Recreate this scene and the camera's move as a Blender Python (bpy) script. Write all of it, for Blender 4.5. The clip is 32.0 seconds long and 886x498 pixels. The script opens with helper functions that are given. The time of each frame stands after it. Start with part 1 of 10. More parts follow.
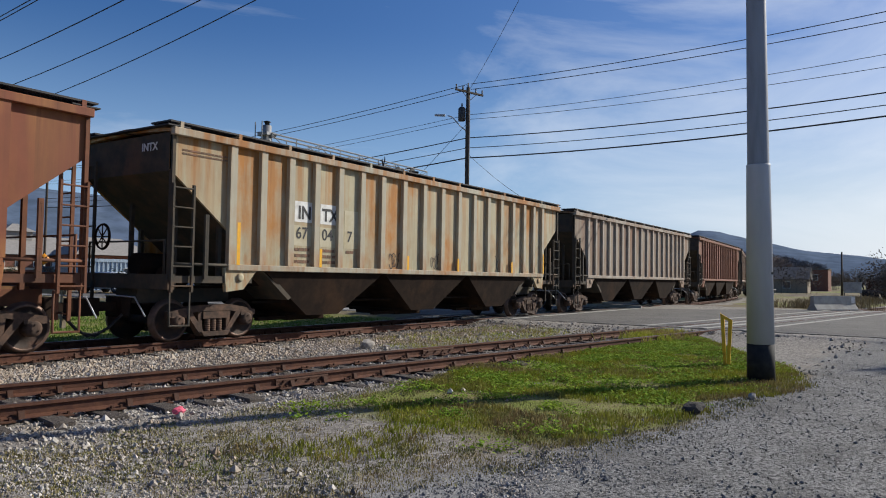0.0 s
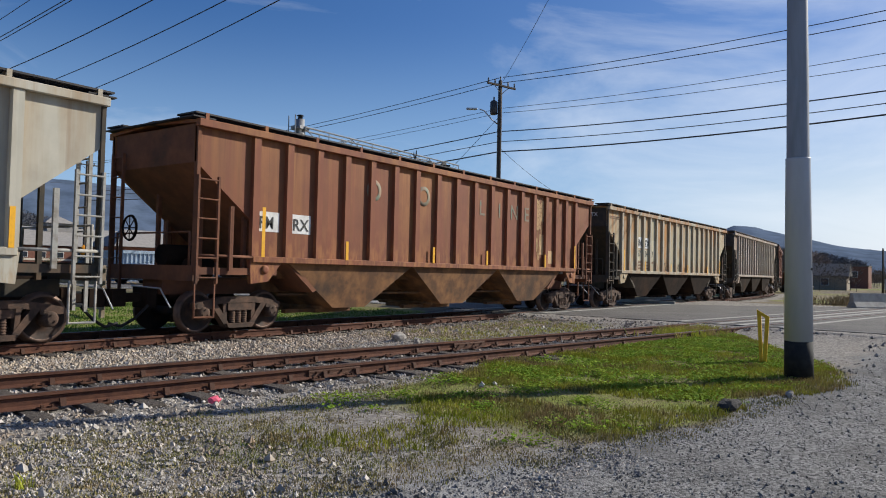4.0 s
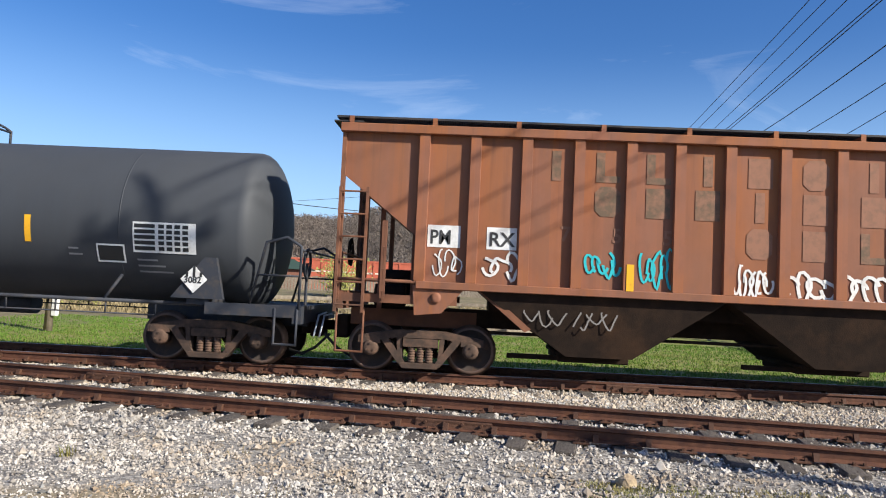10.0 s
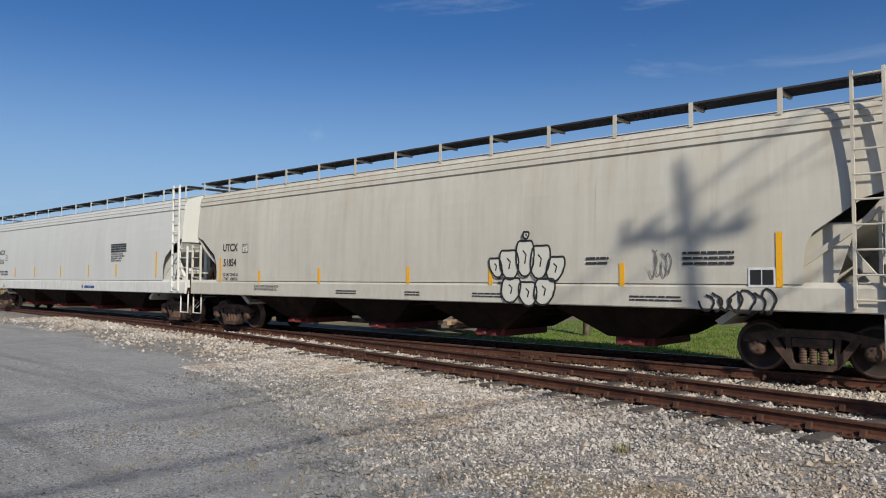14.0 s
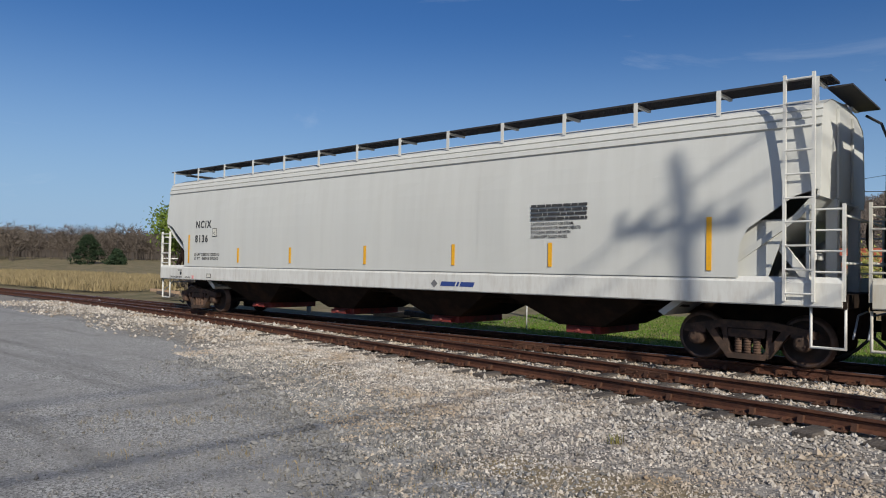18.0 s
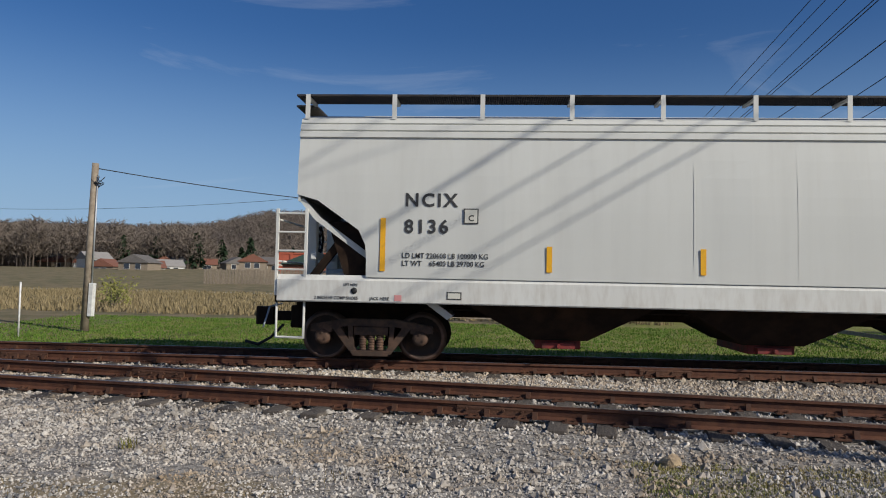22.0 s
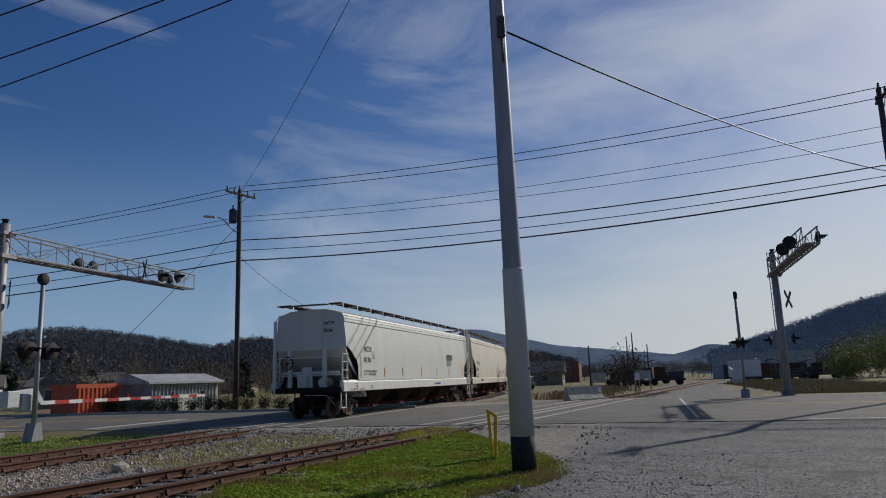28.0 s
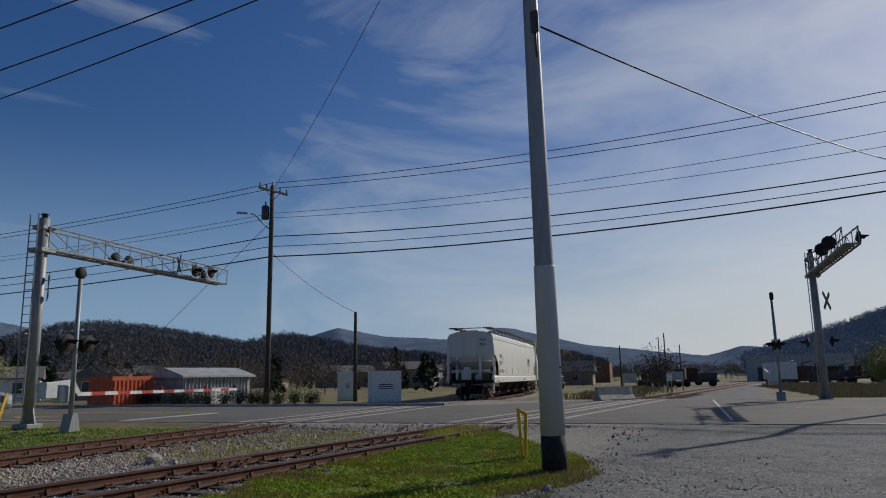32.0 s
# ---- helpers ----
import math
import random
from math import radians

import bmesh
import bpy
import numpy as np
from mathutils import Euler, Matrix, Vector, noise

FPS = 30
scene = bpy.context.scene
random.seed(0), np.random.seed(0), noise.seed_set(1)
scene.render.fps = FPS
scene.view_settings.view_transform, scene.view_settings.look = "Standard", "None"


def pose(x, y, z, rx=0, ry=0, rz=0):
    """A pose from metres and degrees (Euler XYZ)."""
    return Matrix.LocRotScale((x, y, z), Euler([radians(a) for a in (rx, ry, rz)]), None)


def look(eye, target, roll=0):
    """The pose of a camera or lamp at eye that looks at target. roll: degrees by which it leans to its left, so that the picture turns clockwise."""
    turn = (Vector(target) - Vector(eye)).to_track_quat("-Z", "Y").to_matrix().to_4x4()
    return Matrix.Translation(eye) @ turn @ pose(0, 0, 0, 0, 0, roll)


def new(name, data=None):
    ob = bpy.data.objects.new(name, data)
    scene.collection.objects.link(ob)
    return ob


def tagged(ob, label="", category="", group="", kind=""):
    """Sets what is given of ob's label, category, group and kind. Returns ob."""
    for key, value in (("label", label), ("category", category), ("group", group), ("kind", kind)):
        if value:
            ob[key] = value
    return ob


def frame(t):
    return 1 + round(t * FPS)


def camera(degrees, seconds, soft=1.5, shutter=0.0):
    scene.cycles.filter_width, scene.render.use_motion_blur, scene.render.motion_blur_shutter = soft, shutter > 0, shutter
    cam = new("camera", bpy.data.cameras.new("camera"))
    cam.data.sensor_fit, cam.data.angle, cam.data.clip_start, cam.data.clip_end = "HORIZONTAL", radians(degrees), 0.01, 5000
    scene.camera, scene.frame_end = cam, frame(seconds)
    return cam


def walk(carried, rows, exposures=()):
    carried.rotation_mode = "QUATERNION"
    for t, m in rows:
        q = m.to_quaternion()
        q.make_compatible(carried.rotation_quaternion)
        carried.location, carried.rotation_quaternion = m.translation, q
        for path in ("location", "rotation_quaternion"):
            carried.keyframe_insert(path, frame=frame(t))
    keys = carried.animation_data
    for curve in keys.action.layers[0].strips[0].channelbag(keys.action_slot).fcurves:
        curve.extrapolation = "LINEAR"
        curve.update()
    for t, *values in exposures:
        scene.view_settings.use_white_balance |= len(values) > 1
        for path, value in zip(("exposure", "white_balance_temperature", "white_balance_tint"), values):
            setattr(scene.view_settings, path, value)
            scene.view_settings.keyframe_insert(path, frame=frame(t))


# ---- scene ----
# camera: time, place, pitch, roll, yaw
PATH = [
    (0.0, 0.01, 0.05, 1.56, 92.30, -0.89, -56.11),
    (0.5, 0.02, 0.04, 1.55, 92.03, -0.90, -55.77),
    (1.0, -0.00, 0.05, 1.56, 92.12, -1.41, -55.91),
    (1.5, -0.00, 0.07, 1.56, 91.83, -0.93, -55.52),
    (2.0, 0.01, 0.07, 1.56, 91.55, -1.07, -54.95),
    (2.5, -0.01, 0.07, 1.55, 91.48, -1.23, -54.56),
    (3.0, -0.00, 0.07, 1.55, 91.79, -1.12, -54.10),
    (3.5, 0.00, 0.07, 1.55, 91.72, -1.24, -53.87),
    (5.5, 0.01, 0.08, 1.55, 92.03, -1.32, -52.96),
    (6.0, 0.01, 0.07, 1.55, 91.87, -1.30, -52.74),
    (6.5, 0.00, 0.08, 1.55, 91.85, -1.17, -52.38),
    (7.0, 0.03, 0.11, 1.55, 92.00, -1.23, -51.50),
    (7.5, 0.01, 0.16, 1.55, 92.09, -1.46, -50.24),
    (8.0, -0.01, 0.01, 1.59, 91.85, -1.77, -43.44),
    (8.5, 0.02, -0.05, 1.63, 91.91, -2.07, -34.27),
    (9.0, 0.09, -0.03, 1.61, 91.61, -2.05, -19.32),
    (9.5, 0.14, 0.12, 1.62, 91.59, -2.89, -7.62),
    (10.0, 0.13, 0.08, 1.63, 93.31, -2.71, 2.24),
    (10.5, 0.09, 0.10, 1.63, 94.84, -1.61, 13.09),
    (11.0, 0.03, 0.01, 1.64, 95.46, -1.32, 24.50),
    (11.5, 0.01, -0.03, 1.65, 96.23, -1.75, 33.71),
    (12.0, 0.00, -0.02, 1.67, 96.05, -1.05, 38.84),
    (12.5, 0.01, -0.10, 1.67, 95.63, -0.54, 40.95),
    (13.0, 0.02, -0.08, 1.67, 94.11, -0.22, 41.75),
    (13.5, 0.03, -0.06, 1.68, 93.29, -0.02, 41.92),
    (14.0, 0.03, -0.08, 1.68, 92.54, -0.26, 41.71),
    (14.5, 0.02, -0.09, 1.67, 92.33, -0.05, 41.64),
    (16.5, -0.06, -0.13, 1.72, 91.42, -0.39, 41.00),
    (17.0, -0.04, -0.14, 1.72, 91.43, -0.54, 41.19),
    (17.5, -0.03, -0.13, 1.71, 91.44, -0.63, 41.17),
    (18.0, -0.02, -0.10, 1.69, 91.65, -1.06, 41.07),
    (18.5, 0.00, -0.03, 1.67, 91.88, -1.02, 41.06),
    (19.0, 0.02, -0.02, 1.66, 91.98, -1.10, 41.03),
    (19.5, 0.01, -0.05, 1.64, 92.21, -1.34, 40.57),
    (20.0, -0.03, -0.07, 1.65, 92.56, -2.09, 38.64),
    (20.5, -0.07, -0.10, 1.64, 92.16, -1.96, 29.12),
    (21.0, -0.12, -0.12, 1.62, 91.17, -2.47, 24.21),
    (21.5, -0.13, -0.09, 1.61, 91.42, -2.80, 16.02),
    (22.0, -0.07, -0.09, 1.60, 92.62, -1.16, 3.83),
    (22.5, -0.01, -0.07, 1.59, 93.05, -1.12, -5.14),
    (23.0, -0.05, -0.06, 1.57, 94.04, 1.34, -14.12),
    (23.5, -0.07, -0.02, 1.57, 94.49, 1.64, -22.10),
    (24.0, -0.08, 0.04, 1.56, 94.39, 1.90, -30.03),
    (24.5, -0.00, 0.02, 1.55, 93.40, 1.29, -41.61),
    (25.0, -0.00, -0.04, 1.56, 92.58, -0.79, -51.03),
    (25.5, 0.08, -0.03, 1.56, 94.31, -0.93, -57.84),
    (26.0, 0.17, -0.02, 1.55, 98.53, -0.36, -63.36),
    (26.5, 0.23, -0.02, 1.56, 100.02, 0.89, -67.77),
    (28.5, -0.06, -0.01, 1.57, 100.09, 1.61, -74.13),
    (29.0, 0.01, 0.02, 1.56, 99.13, 1.00, -73.68),
    (29.5, 0.05, 0.02, 1.57, 98.56, 0.84, -73.50),
    (30.0, 0.04, 0.01, 1.56, 99.02, 0.99, -73.08),
    (30.5, 0.05, 0.02, 1.56, 99.40, 0.87, -72.44),
    (31.0, 0.06, 0.01, 1.56, 99.60, 1.07, -72.05),
    (31.5, 0.06, 0.02, 1.56, 99.93, 0.99, -71.68),
    (32.0, 0.06, 0.02, 1.56, 100.21, 0.96, -71.39),
]
cam = camera(63.39, 32.0, soft=1.05)
EXPOSURES = [(0.0, -0.05), (2.0, 0.03), (7.0, 0.05), (9.0, 0.4), (10.0, 0.6), (11.0, 0.38), (12.0, 0.08), (13.0, -0.15), (19.0, -0.28), (21.0, -0.35), (23.0, -0.36), (25.0, -0.05), (26.0, -0.3), (28.5, -0.72), (32.0, -0.75)]
walk(cam, [(t, pose(x, y, z, a, b, c)) for t, x, y, z, a, b, c in PATH], EXPOSURES)

# how far the train has rolled along the main track: time, metres
ROLLED = [
    (0.0, 0.00),
    (0.5, 2.40),
    (1.0, 4.80),
    (1.5, 7.18),
    (2.0, 9.53),
    (2.5, 11.94),
    (3.0, 14.33),
    (3.5, 16.72),
    (5.5, 26.23),
    (6.0, 28.56),
    (6.5, 30.87),
    (7.0, 33.15),
    (7.5, 35.40),
    (8.0, 37.61),
    (8.5, 39.81),
    (9.0, 42.06),
    (9.5, 44.33),
    (10.0, 46.60),
    (10.5, 48.88),
    (11.0, 51.16),
    (11.5, 53.43),
    (12.0, 55.71),
    (12.5, 57.98),
    (13.0, 60.27),
    (13.5, 62.57),
    (14.0, 64.97),
    (14.5, 67.41),
    (16.5, 77.26),
    (17.0, 79.70),
    (17.5, 82.10),
    (18.0, 84.47),
    (18.5, 86.82),
    (19.0, 89.23),
    (19.5, 91.71),
    (20.0, 94.20),
    (20.5, 96.65),
    (21.0, 99.05),
    (21.5, 101.46),
    (22.0, 103.94),
    (22.5, 106.38),
    (23.0, 108.90),
    (23.5, 111.39),
    (24.0, 113.87),
    (24.5, 116.35),
    (25.0, 118.84),
    (25.5, 121.39),
    (26.0, 123.95),
    (26.5, 126.56),
    (28.5, 136.95),
    (29.0, 139.43),
    (29.5, 141.84),
    (30.0, 144.17),
    (30.5, 146.45),
    (31.0, 148.68),
    (31.5, 150.91),
    (32.0, 153.14),
]

# ---- world and sun ----
SUN_AZ, SUN_EL = -30.4, 31.0          # degrees: from +x towards -y, and above the horizon
world = bpy.data.worlds.new("sky")
scene.world = world
world.use_nodes = True
wn = world.node_tree
sky = wn.nodes.new("ShaderNodeTexSky")
sky.sky_type = "NISHITA"
sky.sun_disc = False
sky.sun_elevation = radians(SUN_EL)
sky.sun_rotation = radians(90.0 - SUN_AZ)
sky.air_density = 1.0
sky.dust_density = 0.8
sky.ozone_density = 3.4
# thin high cloud, streaked
wtc = wn.nodes.new("ShaderNodeTexCoord")
wmap = wn.nodes.new("ShaderNodeMapping")
wmap.inputs["Scale"].default_value = (1.0, 1.8, 5.2)
wmap.inputs["Rotation"].default_value = (0.22, 0.12, 0.5)
wnoise = wn.nodes.new("ShaderNodeTexNoise")
wnoise.inputs["Scale"].default_value = 1.5
wnoise.inputs["Detail"].default_value = 9.0
wnoise.inputs["Roughness"].default_value = 0.6
wnoise.inputs["Distortion"].default_value = 0.9
wramp = wn.nodes.new("ShaderNodeValToRGB")
wramp.color_ramp.elements[0].position = 0.50
wramp.color_ramp.elements[0].color = (0, 0, 0, 1)
wramp.color_ramp.elements[1].position = 0.86
wramp.color_ramp.elements[1].color = (0.5, 0.5, 0.5, 1)
wmix = wn.nodes.new("ShaderNodeMixRGB")
wmix.inputs["Color2"].default_value = (9.0, 9.6, 10.5, 1)
wbg = wn.nodes["Background"]
wbg.inputs["Strength"].default_value = 0.098
wn.links.new(wtc.outputs["Generated"], wmap.inputs["Vector"])
wn.links.new(wmap.outputs["Vector"], wnoise.inputs["Vector"])


def sky_toward(way, lo, hi, out_lo, out_hi):
    """How far a bearing of the sky lies towards a way, from out_lo to out_hi."""
    dot = wn.nodes.new("ShaderNodeVectorMath")
    dot.operation = "DOT_PRODUCT"
    dot.inputs[1].default_value = way
    r = wn.nodes.new("ShaderNodeMapRange")
    r.interpolation_type = "SMOOTHSTEP"
    r.inputs["From Min"].default_value, r.inputs["From Max"].default_value = lo, hi
    r.inputs["To Min"].default_value, r.inputs["To Max"].default_value = out_lo, out_hi
    wn.links.new(wtc.outputs["Generated"], dot.inputs[0])
    wn.links.new(dot.outputs["Value"], r.inputs["Value"])
    return r.outputs[0]


# the high cloud thickens towards the sun's side
wadd = wn.nodes.new("ShaderNodeMath")
wn.links.new(wnoise.outputs["Fac"], wadd.inputs[0])
wn.links.new(sky_toward((0.93, -0.26, 0.26), 0.55, 1.0, -0.06, 0.20), wadd.inputs[1])
wn.links.new(wadd.outputs[0], wramp.inputs["Fac"])
wn.links.new(wramp.outputs["Color"], wmix.inputs["Fac"])
whue = wn.nodes.new("ShaderNodeHueSaturation")
whue.inputs["Saturation"].default_value = 1.3
whue.inputs["Hue"].default_value = 0.512
# pale haze low over the horizon, whiter on the sun's side
whaze = wn.nodes.new("ShaderNodeMixRGB")
whaze.inputs["Color1"].default_value = (3.5, 5.5, 8.4, 1)
whaze.inputs["Color2"].default_value = (8.2, 8.7, 9.4, 1)
wn.links.new(sky_toward((0.8625, -0.506, 0.0), 0.45, 0.97, 0.0, 1.0), whaze.inputs["Fac"])
wlow = wn.nodes.new("ShaderNodeMixRGB")
wn.links.new(sky_toward((0, 0, 1), -0.03, 0.34, 0.92, 0.0), wlow.inputs["Fac"])
wn.links.new(sky.outputs["Color"], whue.inputs["Color"])
wn.links.new(whue.outputs["Color"], wlow.inputs["Color1"])
wn.links.new(whaze.outputs["Color"], wlow.inputs["Color2"])
wn.links.new(wlow.outputs["Color"], wmix.inputs["Color1"])
wn.links.new(wmix.outputs["Color"], wbg.inputs["Color"])

sun_data = bpy.data.lights.new("sun", "SUN")
sun_data.energy = 5.4
sun_data.angle = radians(0.53)
sun_data.color = (1.0, 0.955, 0.86)
sun = new("sun", sun_data)
sun_to = Vector((math.cos(radians(SUN_EL)) * math.cos(radians(SUN_AZ)), math.cos(radians(SUN_EL)) * math.sin(radians(SUN_AZ)), math.sin(radians(SUN_EL))))
sun.matrix_world = look(sun_to * 60, (0, 0, 0))


# ---- materials ----
def mat(name, base, rough=0.8, metal=0.0, second=None, scale=3.0, spread=(0.4, 0.65), third=None, third_scale=0.6, third_spread=(0.55, 0.75),
        bump=0.0, bump_scale=60.0, stretch=(1, 1, 1), coords="Object", emit=None, jitter=0.0, spec=0.4):
    """A surface: a base colour, a second one in patches, a third in larger stains, and fine relief."""
    m = bpy.data.materials.new(name)
    m.use_nodes = True
    nt = m.node_tree
    b = nt.nodes["Principled BSDF"]
    b.inputs["Roughness"].default_value = rough
    b.inputs["Metallic"].default_value = metal
    b.inputs["Specular IOR Level"].default_value = spec
    tc = nt.nodes.new("ShaderNodeTexCoord")
    mp = nt.nodes.new("ShaderNodeMapping")
    mp.inputs["Scale"].default_value = stretch
    nt.links.new(tc.outputs[coords], mp.inputs["Vector"])
    last = nt.nodes.new("ShaderNodeRGB")
    last.outputs[0].default_value = (*base, 1)
    out = last.outputs[0]
    for colour, sc, sp, seed in ((second, scale, spread, 0.0), (third, third_scale, third_spread, 7.3)):
        if colour is None:
            continue
        n = nt.nodes.new("ShaderNodeTexNoise")
        n.noise_dimensions = "4D"
        n.inputs["W"].default_value = seed
        n.inputs["Scale"].default_value = sc
        n.inputs["Detail"].default_value = 7.0
        n.inputs["Roughness"].default_value = 0.62
        nt.links.new(mp.outputs["Vector"], n.inputs["Vector"])
        r = nt.nodes.new("ShaderNodeValToRGB")
        r.color_ramp.elements[0].position = sp[0]
        r.color_ramp.elements[1].position = sp[1]
        nt.links.new(n.outputs["Fac"], r.inputs["Fac"])
        x = nt.nodes.new("ShaderNodeMixRGB")
        nt.links.new(r.outputs["Color"], x.inputs["Fac"])
        nt.links.new(out, x.inputs["Color1"])
        x.inputs["Color2"].default_value = (*colour, 1)
        out = x.outputs["Color"]
    if jitter:
        oi = nt.nodes.new("ShaderNodeObjectInfo")
        gi = nt.nodes.new("ShaderNodeNewGeometry")
        ad = nt.nodes.new("ShaderNodeMath")
        ad.operation = "ADD"
        nt.links.new(oi.outputs["Random"], ad.inputs[0])
        nt.links.new(gi.outputs["Random Per Island"], ad.inputs[1])
        mr = nt.nodes.new("ShaderNodeMapRange")
        mr.inputs["From Max"].default_value = 2.0
        mr.inputs["To Min"].default_value = 1.0 - jitter
        mr.inputs["To Max"].default_value = 1.0 + jitter
        nt.links.new(ad.outputs[0], mr.inputs["Value"])
        hs = nt.nodes.new("ShaderNodeHueSaturation")
        nt.links.new(mr.outputs[0], hs.inputs["Value"])
        nt.links.new(out, hs.inputs["Color"])
        out = hs.outputs["Color"]
    nt.links.new(out, b.inputs["Base Color"])
    if bump:
        n = nt.nodes.new("ShaderNodeTexNoise")
        n.inputs["Scale"].default_value = bump_scale
        n.inputs["Detail"].default_value = 4.0
        nt.links.new(mp.outputs["Vector"], n.inputs["Vector"])
        bp = nt.nodes.new("ShaderNodeBump")
        bp.inputs["Strength"].default_value = bump
        bp.inputs["Distance"].default_value = 0.02
        nt.links.new(n.outputs["Fac"], bp.inputs["Height"])
        nt.links.new(bp.outputs["Normal"], b.inputs["Normal"])
    if emit:
        b.inputs["Emission Color"].default_value = (*emit[:3], 1)
        b.inputs["Emission Strength"].default_value = emit[3]
    return m


M = {}
M["rail"] = mat("rusty rail steel", (0.085, 0.033, 0.02), 0.75, 0.2, (0.14, 0.058, 0.03), 9, (0.4, 0.7), (0.045, 0.022, 0.016), 1.5, bump=0.3, bump_scale=80)
M["rail_top"] = mat("worn rail head", (0.15, 0.10, 0.08), 0.42, 0.7, (0.24, 0.2, 0.17), 6, bump=0.1)
M["tie"] = mat("weathered wooden tie", (0.065, 0.052, 0.043), 0.95, 0, (0.12, 0.102, 0.086), 7, (0.4, 0.65), (0.05, 0.042, 0.036), 1.2, bump=0.6, bump_scale=40, stretch=(8, 1, 1), jitter=0.3)
M["plate"] = mat("rusty plate steel", (0.07, 0.032, 0.02), 0.8, 0.2, (0.12, 0.055, 0.03), 12, bump=0.3)
M["ballast"] = mat("pale ballast stone", (0.43, 0.395, 0.35), 0.9, 0, (0.24, 0.205, 0.17), 5, (0.42, 0.62), (0.25, 0.185, 0.12), 0.9, (0.5, 0.68), jitter=0.65, coords="Object")
M["ballast_warm"] = mat("buff ballast stone", (0.46, 0.38, 0.29), 0.9, 0, (0.28, 0.22, 0.16), 5, (0.4, 0.62), jitter=0.5)
M["gravel"] = mat("grey gravel chips", (0.29, 0.28, 0.265), 0.92, 0, (0.19, 0.183, 0.172), 4, (0.4, 0.6), jitter=0.55, spec=0.15)
M["asphalt"] = mat("worn road asphalt", (0.105, 0.098, 0.088), 0.92, 0, (0.15, 0.138, 0.122), 0.7, (0.35, 0.7), (0.09, 0.083, 0.078), 0.25, (0.5, 0.75), bump=0.5, bump_scale=140)
M["concrete"] = mat("pale concrete", (0.38, 0.36, 0.32), 0.9, 0, (0.26, 0.245, 0.22), 3, (0.4, 0.7), bump=0.3, bump_scale=60)
M["road_paint"] = mat("worn white road paint", (0.45, 0.44, 0.41), 0.8, 0, (0.3, 0.29, 0.27), 6, (0.5, 0.75))
M["road_yellow"] = mat("worn yellow road paint", (0.55, 0.34, 0.06), 0.8, 0, (0.3, 0.22, 0.1), 6, (0.5, 0.75))
M["steel_white"] = mat("white painted pole steel", (0.45, 0.465, 0.50), 0.5, 0, (0.40, 0.41, 0.44), 2, (0.4, 0.7), (0.5, 0.5, 0.5), 0.6, stretch=(3, 3, 0.5))
M["paint_black"] = mat("black paint", (0.012, 0.012, 0.013), 0.8, 0, (0.03, 0.028, 0.026), 8)
M["steel_dark"] = mat("dark weathered pole steel", (0.05, 0.05, 0.052), 0.6, 0.3, (0.09, 0.085, 0.08), 4)
M["galv"] = mat("galvanised steel", (0.48, 0.49, 0.5), 0.5, 0.55, (0.36, 0.37, 0.38), 7, (0.4, 0.7))
M["alu"] = mat("pale aluminium paint", (0.55, 0.56, 0.57), 0.5, 0.3, (0.42, 0.43, 0.44), 5)
M["yellow"] = mat("yellow safety paint", (0.72, 0.42, 0.02), 0.6, 0, (0.5, 0.27, 0.03), 9, (0.5, 0.75))
M["yellow_reflect"] = mat("yellow reflective strip", (0.80, 0.40, 0.015), 0.5, 0, (0.6, 0.3, 0.03), 14, (0.5, 0.8))
M["wood_grey"] = mat("weathered fence timber", (0.19, 0.15, 0.11), 0.9, 0, (0.29, 0.24, 0.18), 6, (0.4, 0.65), bump=0.4, bump_scale=40, stretch=(1, 1, 1), jitter=0.2)
M["pole_wood"] = mat("dark creosoted pole timber", (0.055, 0.042, 0.034), 0.9, 0, (0.10, 0.08, 0.06), 5, stretch=(4, 4, 0.4), bump=0.4)
M["wire"] = mat("black cable", (0.015, 0.015, 0.017), 0.6)
M["glass_dark"] = mat("dark vehicle glass", (0.02, 0.023, 0.026), 0.08, spec=0.6)
M["rubber"] = mat("black tyre rubber", (0.02, 0.02, 0.02), 0.8, bump=0.1)
M["chrome"] = mat("bright metal", (0.6, 0.6, 0.62), 0.25, 0.9)
M["lens_red"] = mat("red signal lens", (0.25, 0.015, 0.01), 0.25)


# ---- mesh helpers ----
def part(name, bm, material, parent=None, label="", smooth=False):
    """Links a bmesh as one mesh object, under a thing or a part where given."""
    me = bpy.data.meshes.new(name)
    bmesh.ops.recalc_face_normals(bm, faces=bm.faces)
    bm.to_mesh(me)
    bm.free()
    for m in (material if isinstance(material, (list, tuple)) else [material]):
        me.materials.append(m)
    if smooth:
        for p in me.polygons:
            p.use_smooth = True
    ob = new(name, me)
    if parent is not None:
        ob.parent = parent
    if label:
        ob["label"] = label
    return ob


def thing(name, label, category, group="", kind=""):
    return tagged(new(name), label, category, group, kind)


def box(bm, x0, x1, y0, y1, z0, z1, m=None, mi=0, bevel=0.0):
    pts = [(x, y, z) for x in (x0, x1) for y in (y0, y1) for z in (z0, z1)]
    vs = [bm.verts.new(m @ Vector(p) if m is not None else p) for p in pts]
    fs = []
    for q in ((0, 1, 3, 2), (4, 6, 7, 5), (0, 4, 5, 1), (2, 3, 7, 6), (0, 2, 6, 4), (1, 5, 7, 3)):
        f = bm.faces.new([vs[i] for i in q])
        f.material_index = mi
        fs.append(f)
    if bevel:
        es = list({e for f in fs for e in f.edges})
        r = bmesh.ops.bevel(bm, geom=es, offset=bevel, segments=1, affect="EDGES")
    return fs


def boxed(*dims, **k):
    bm = bmesh.new()
    box(bm, *dims, **k)
    return bm


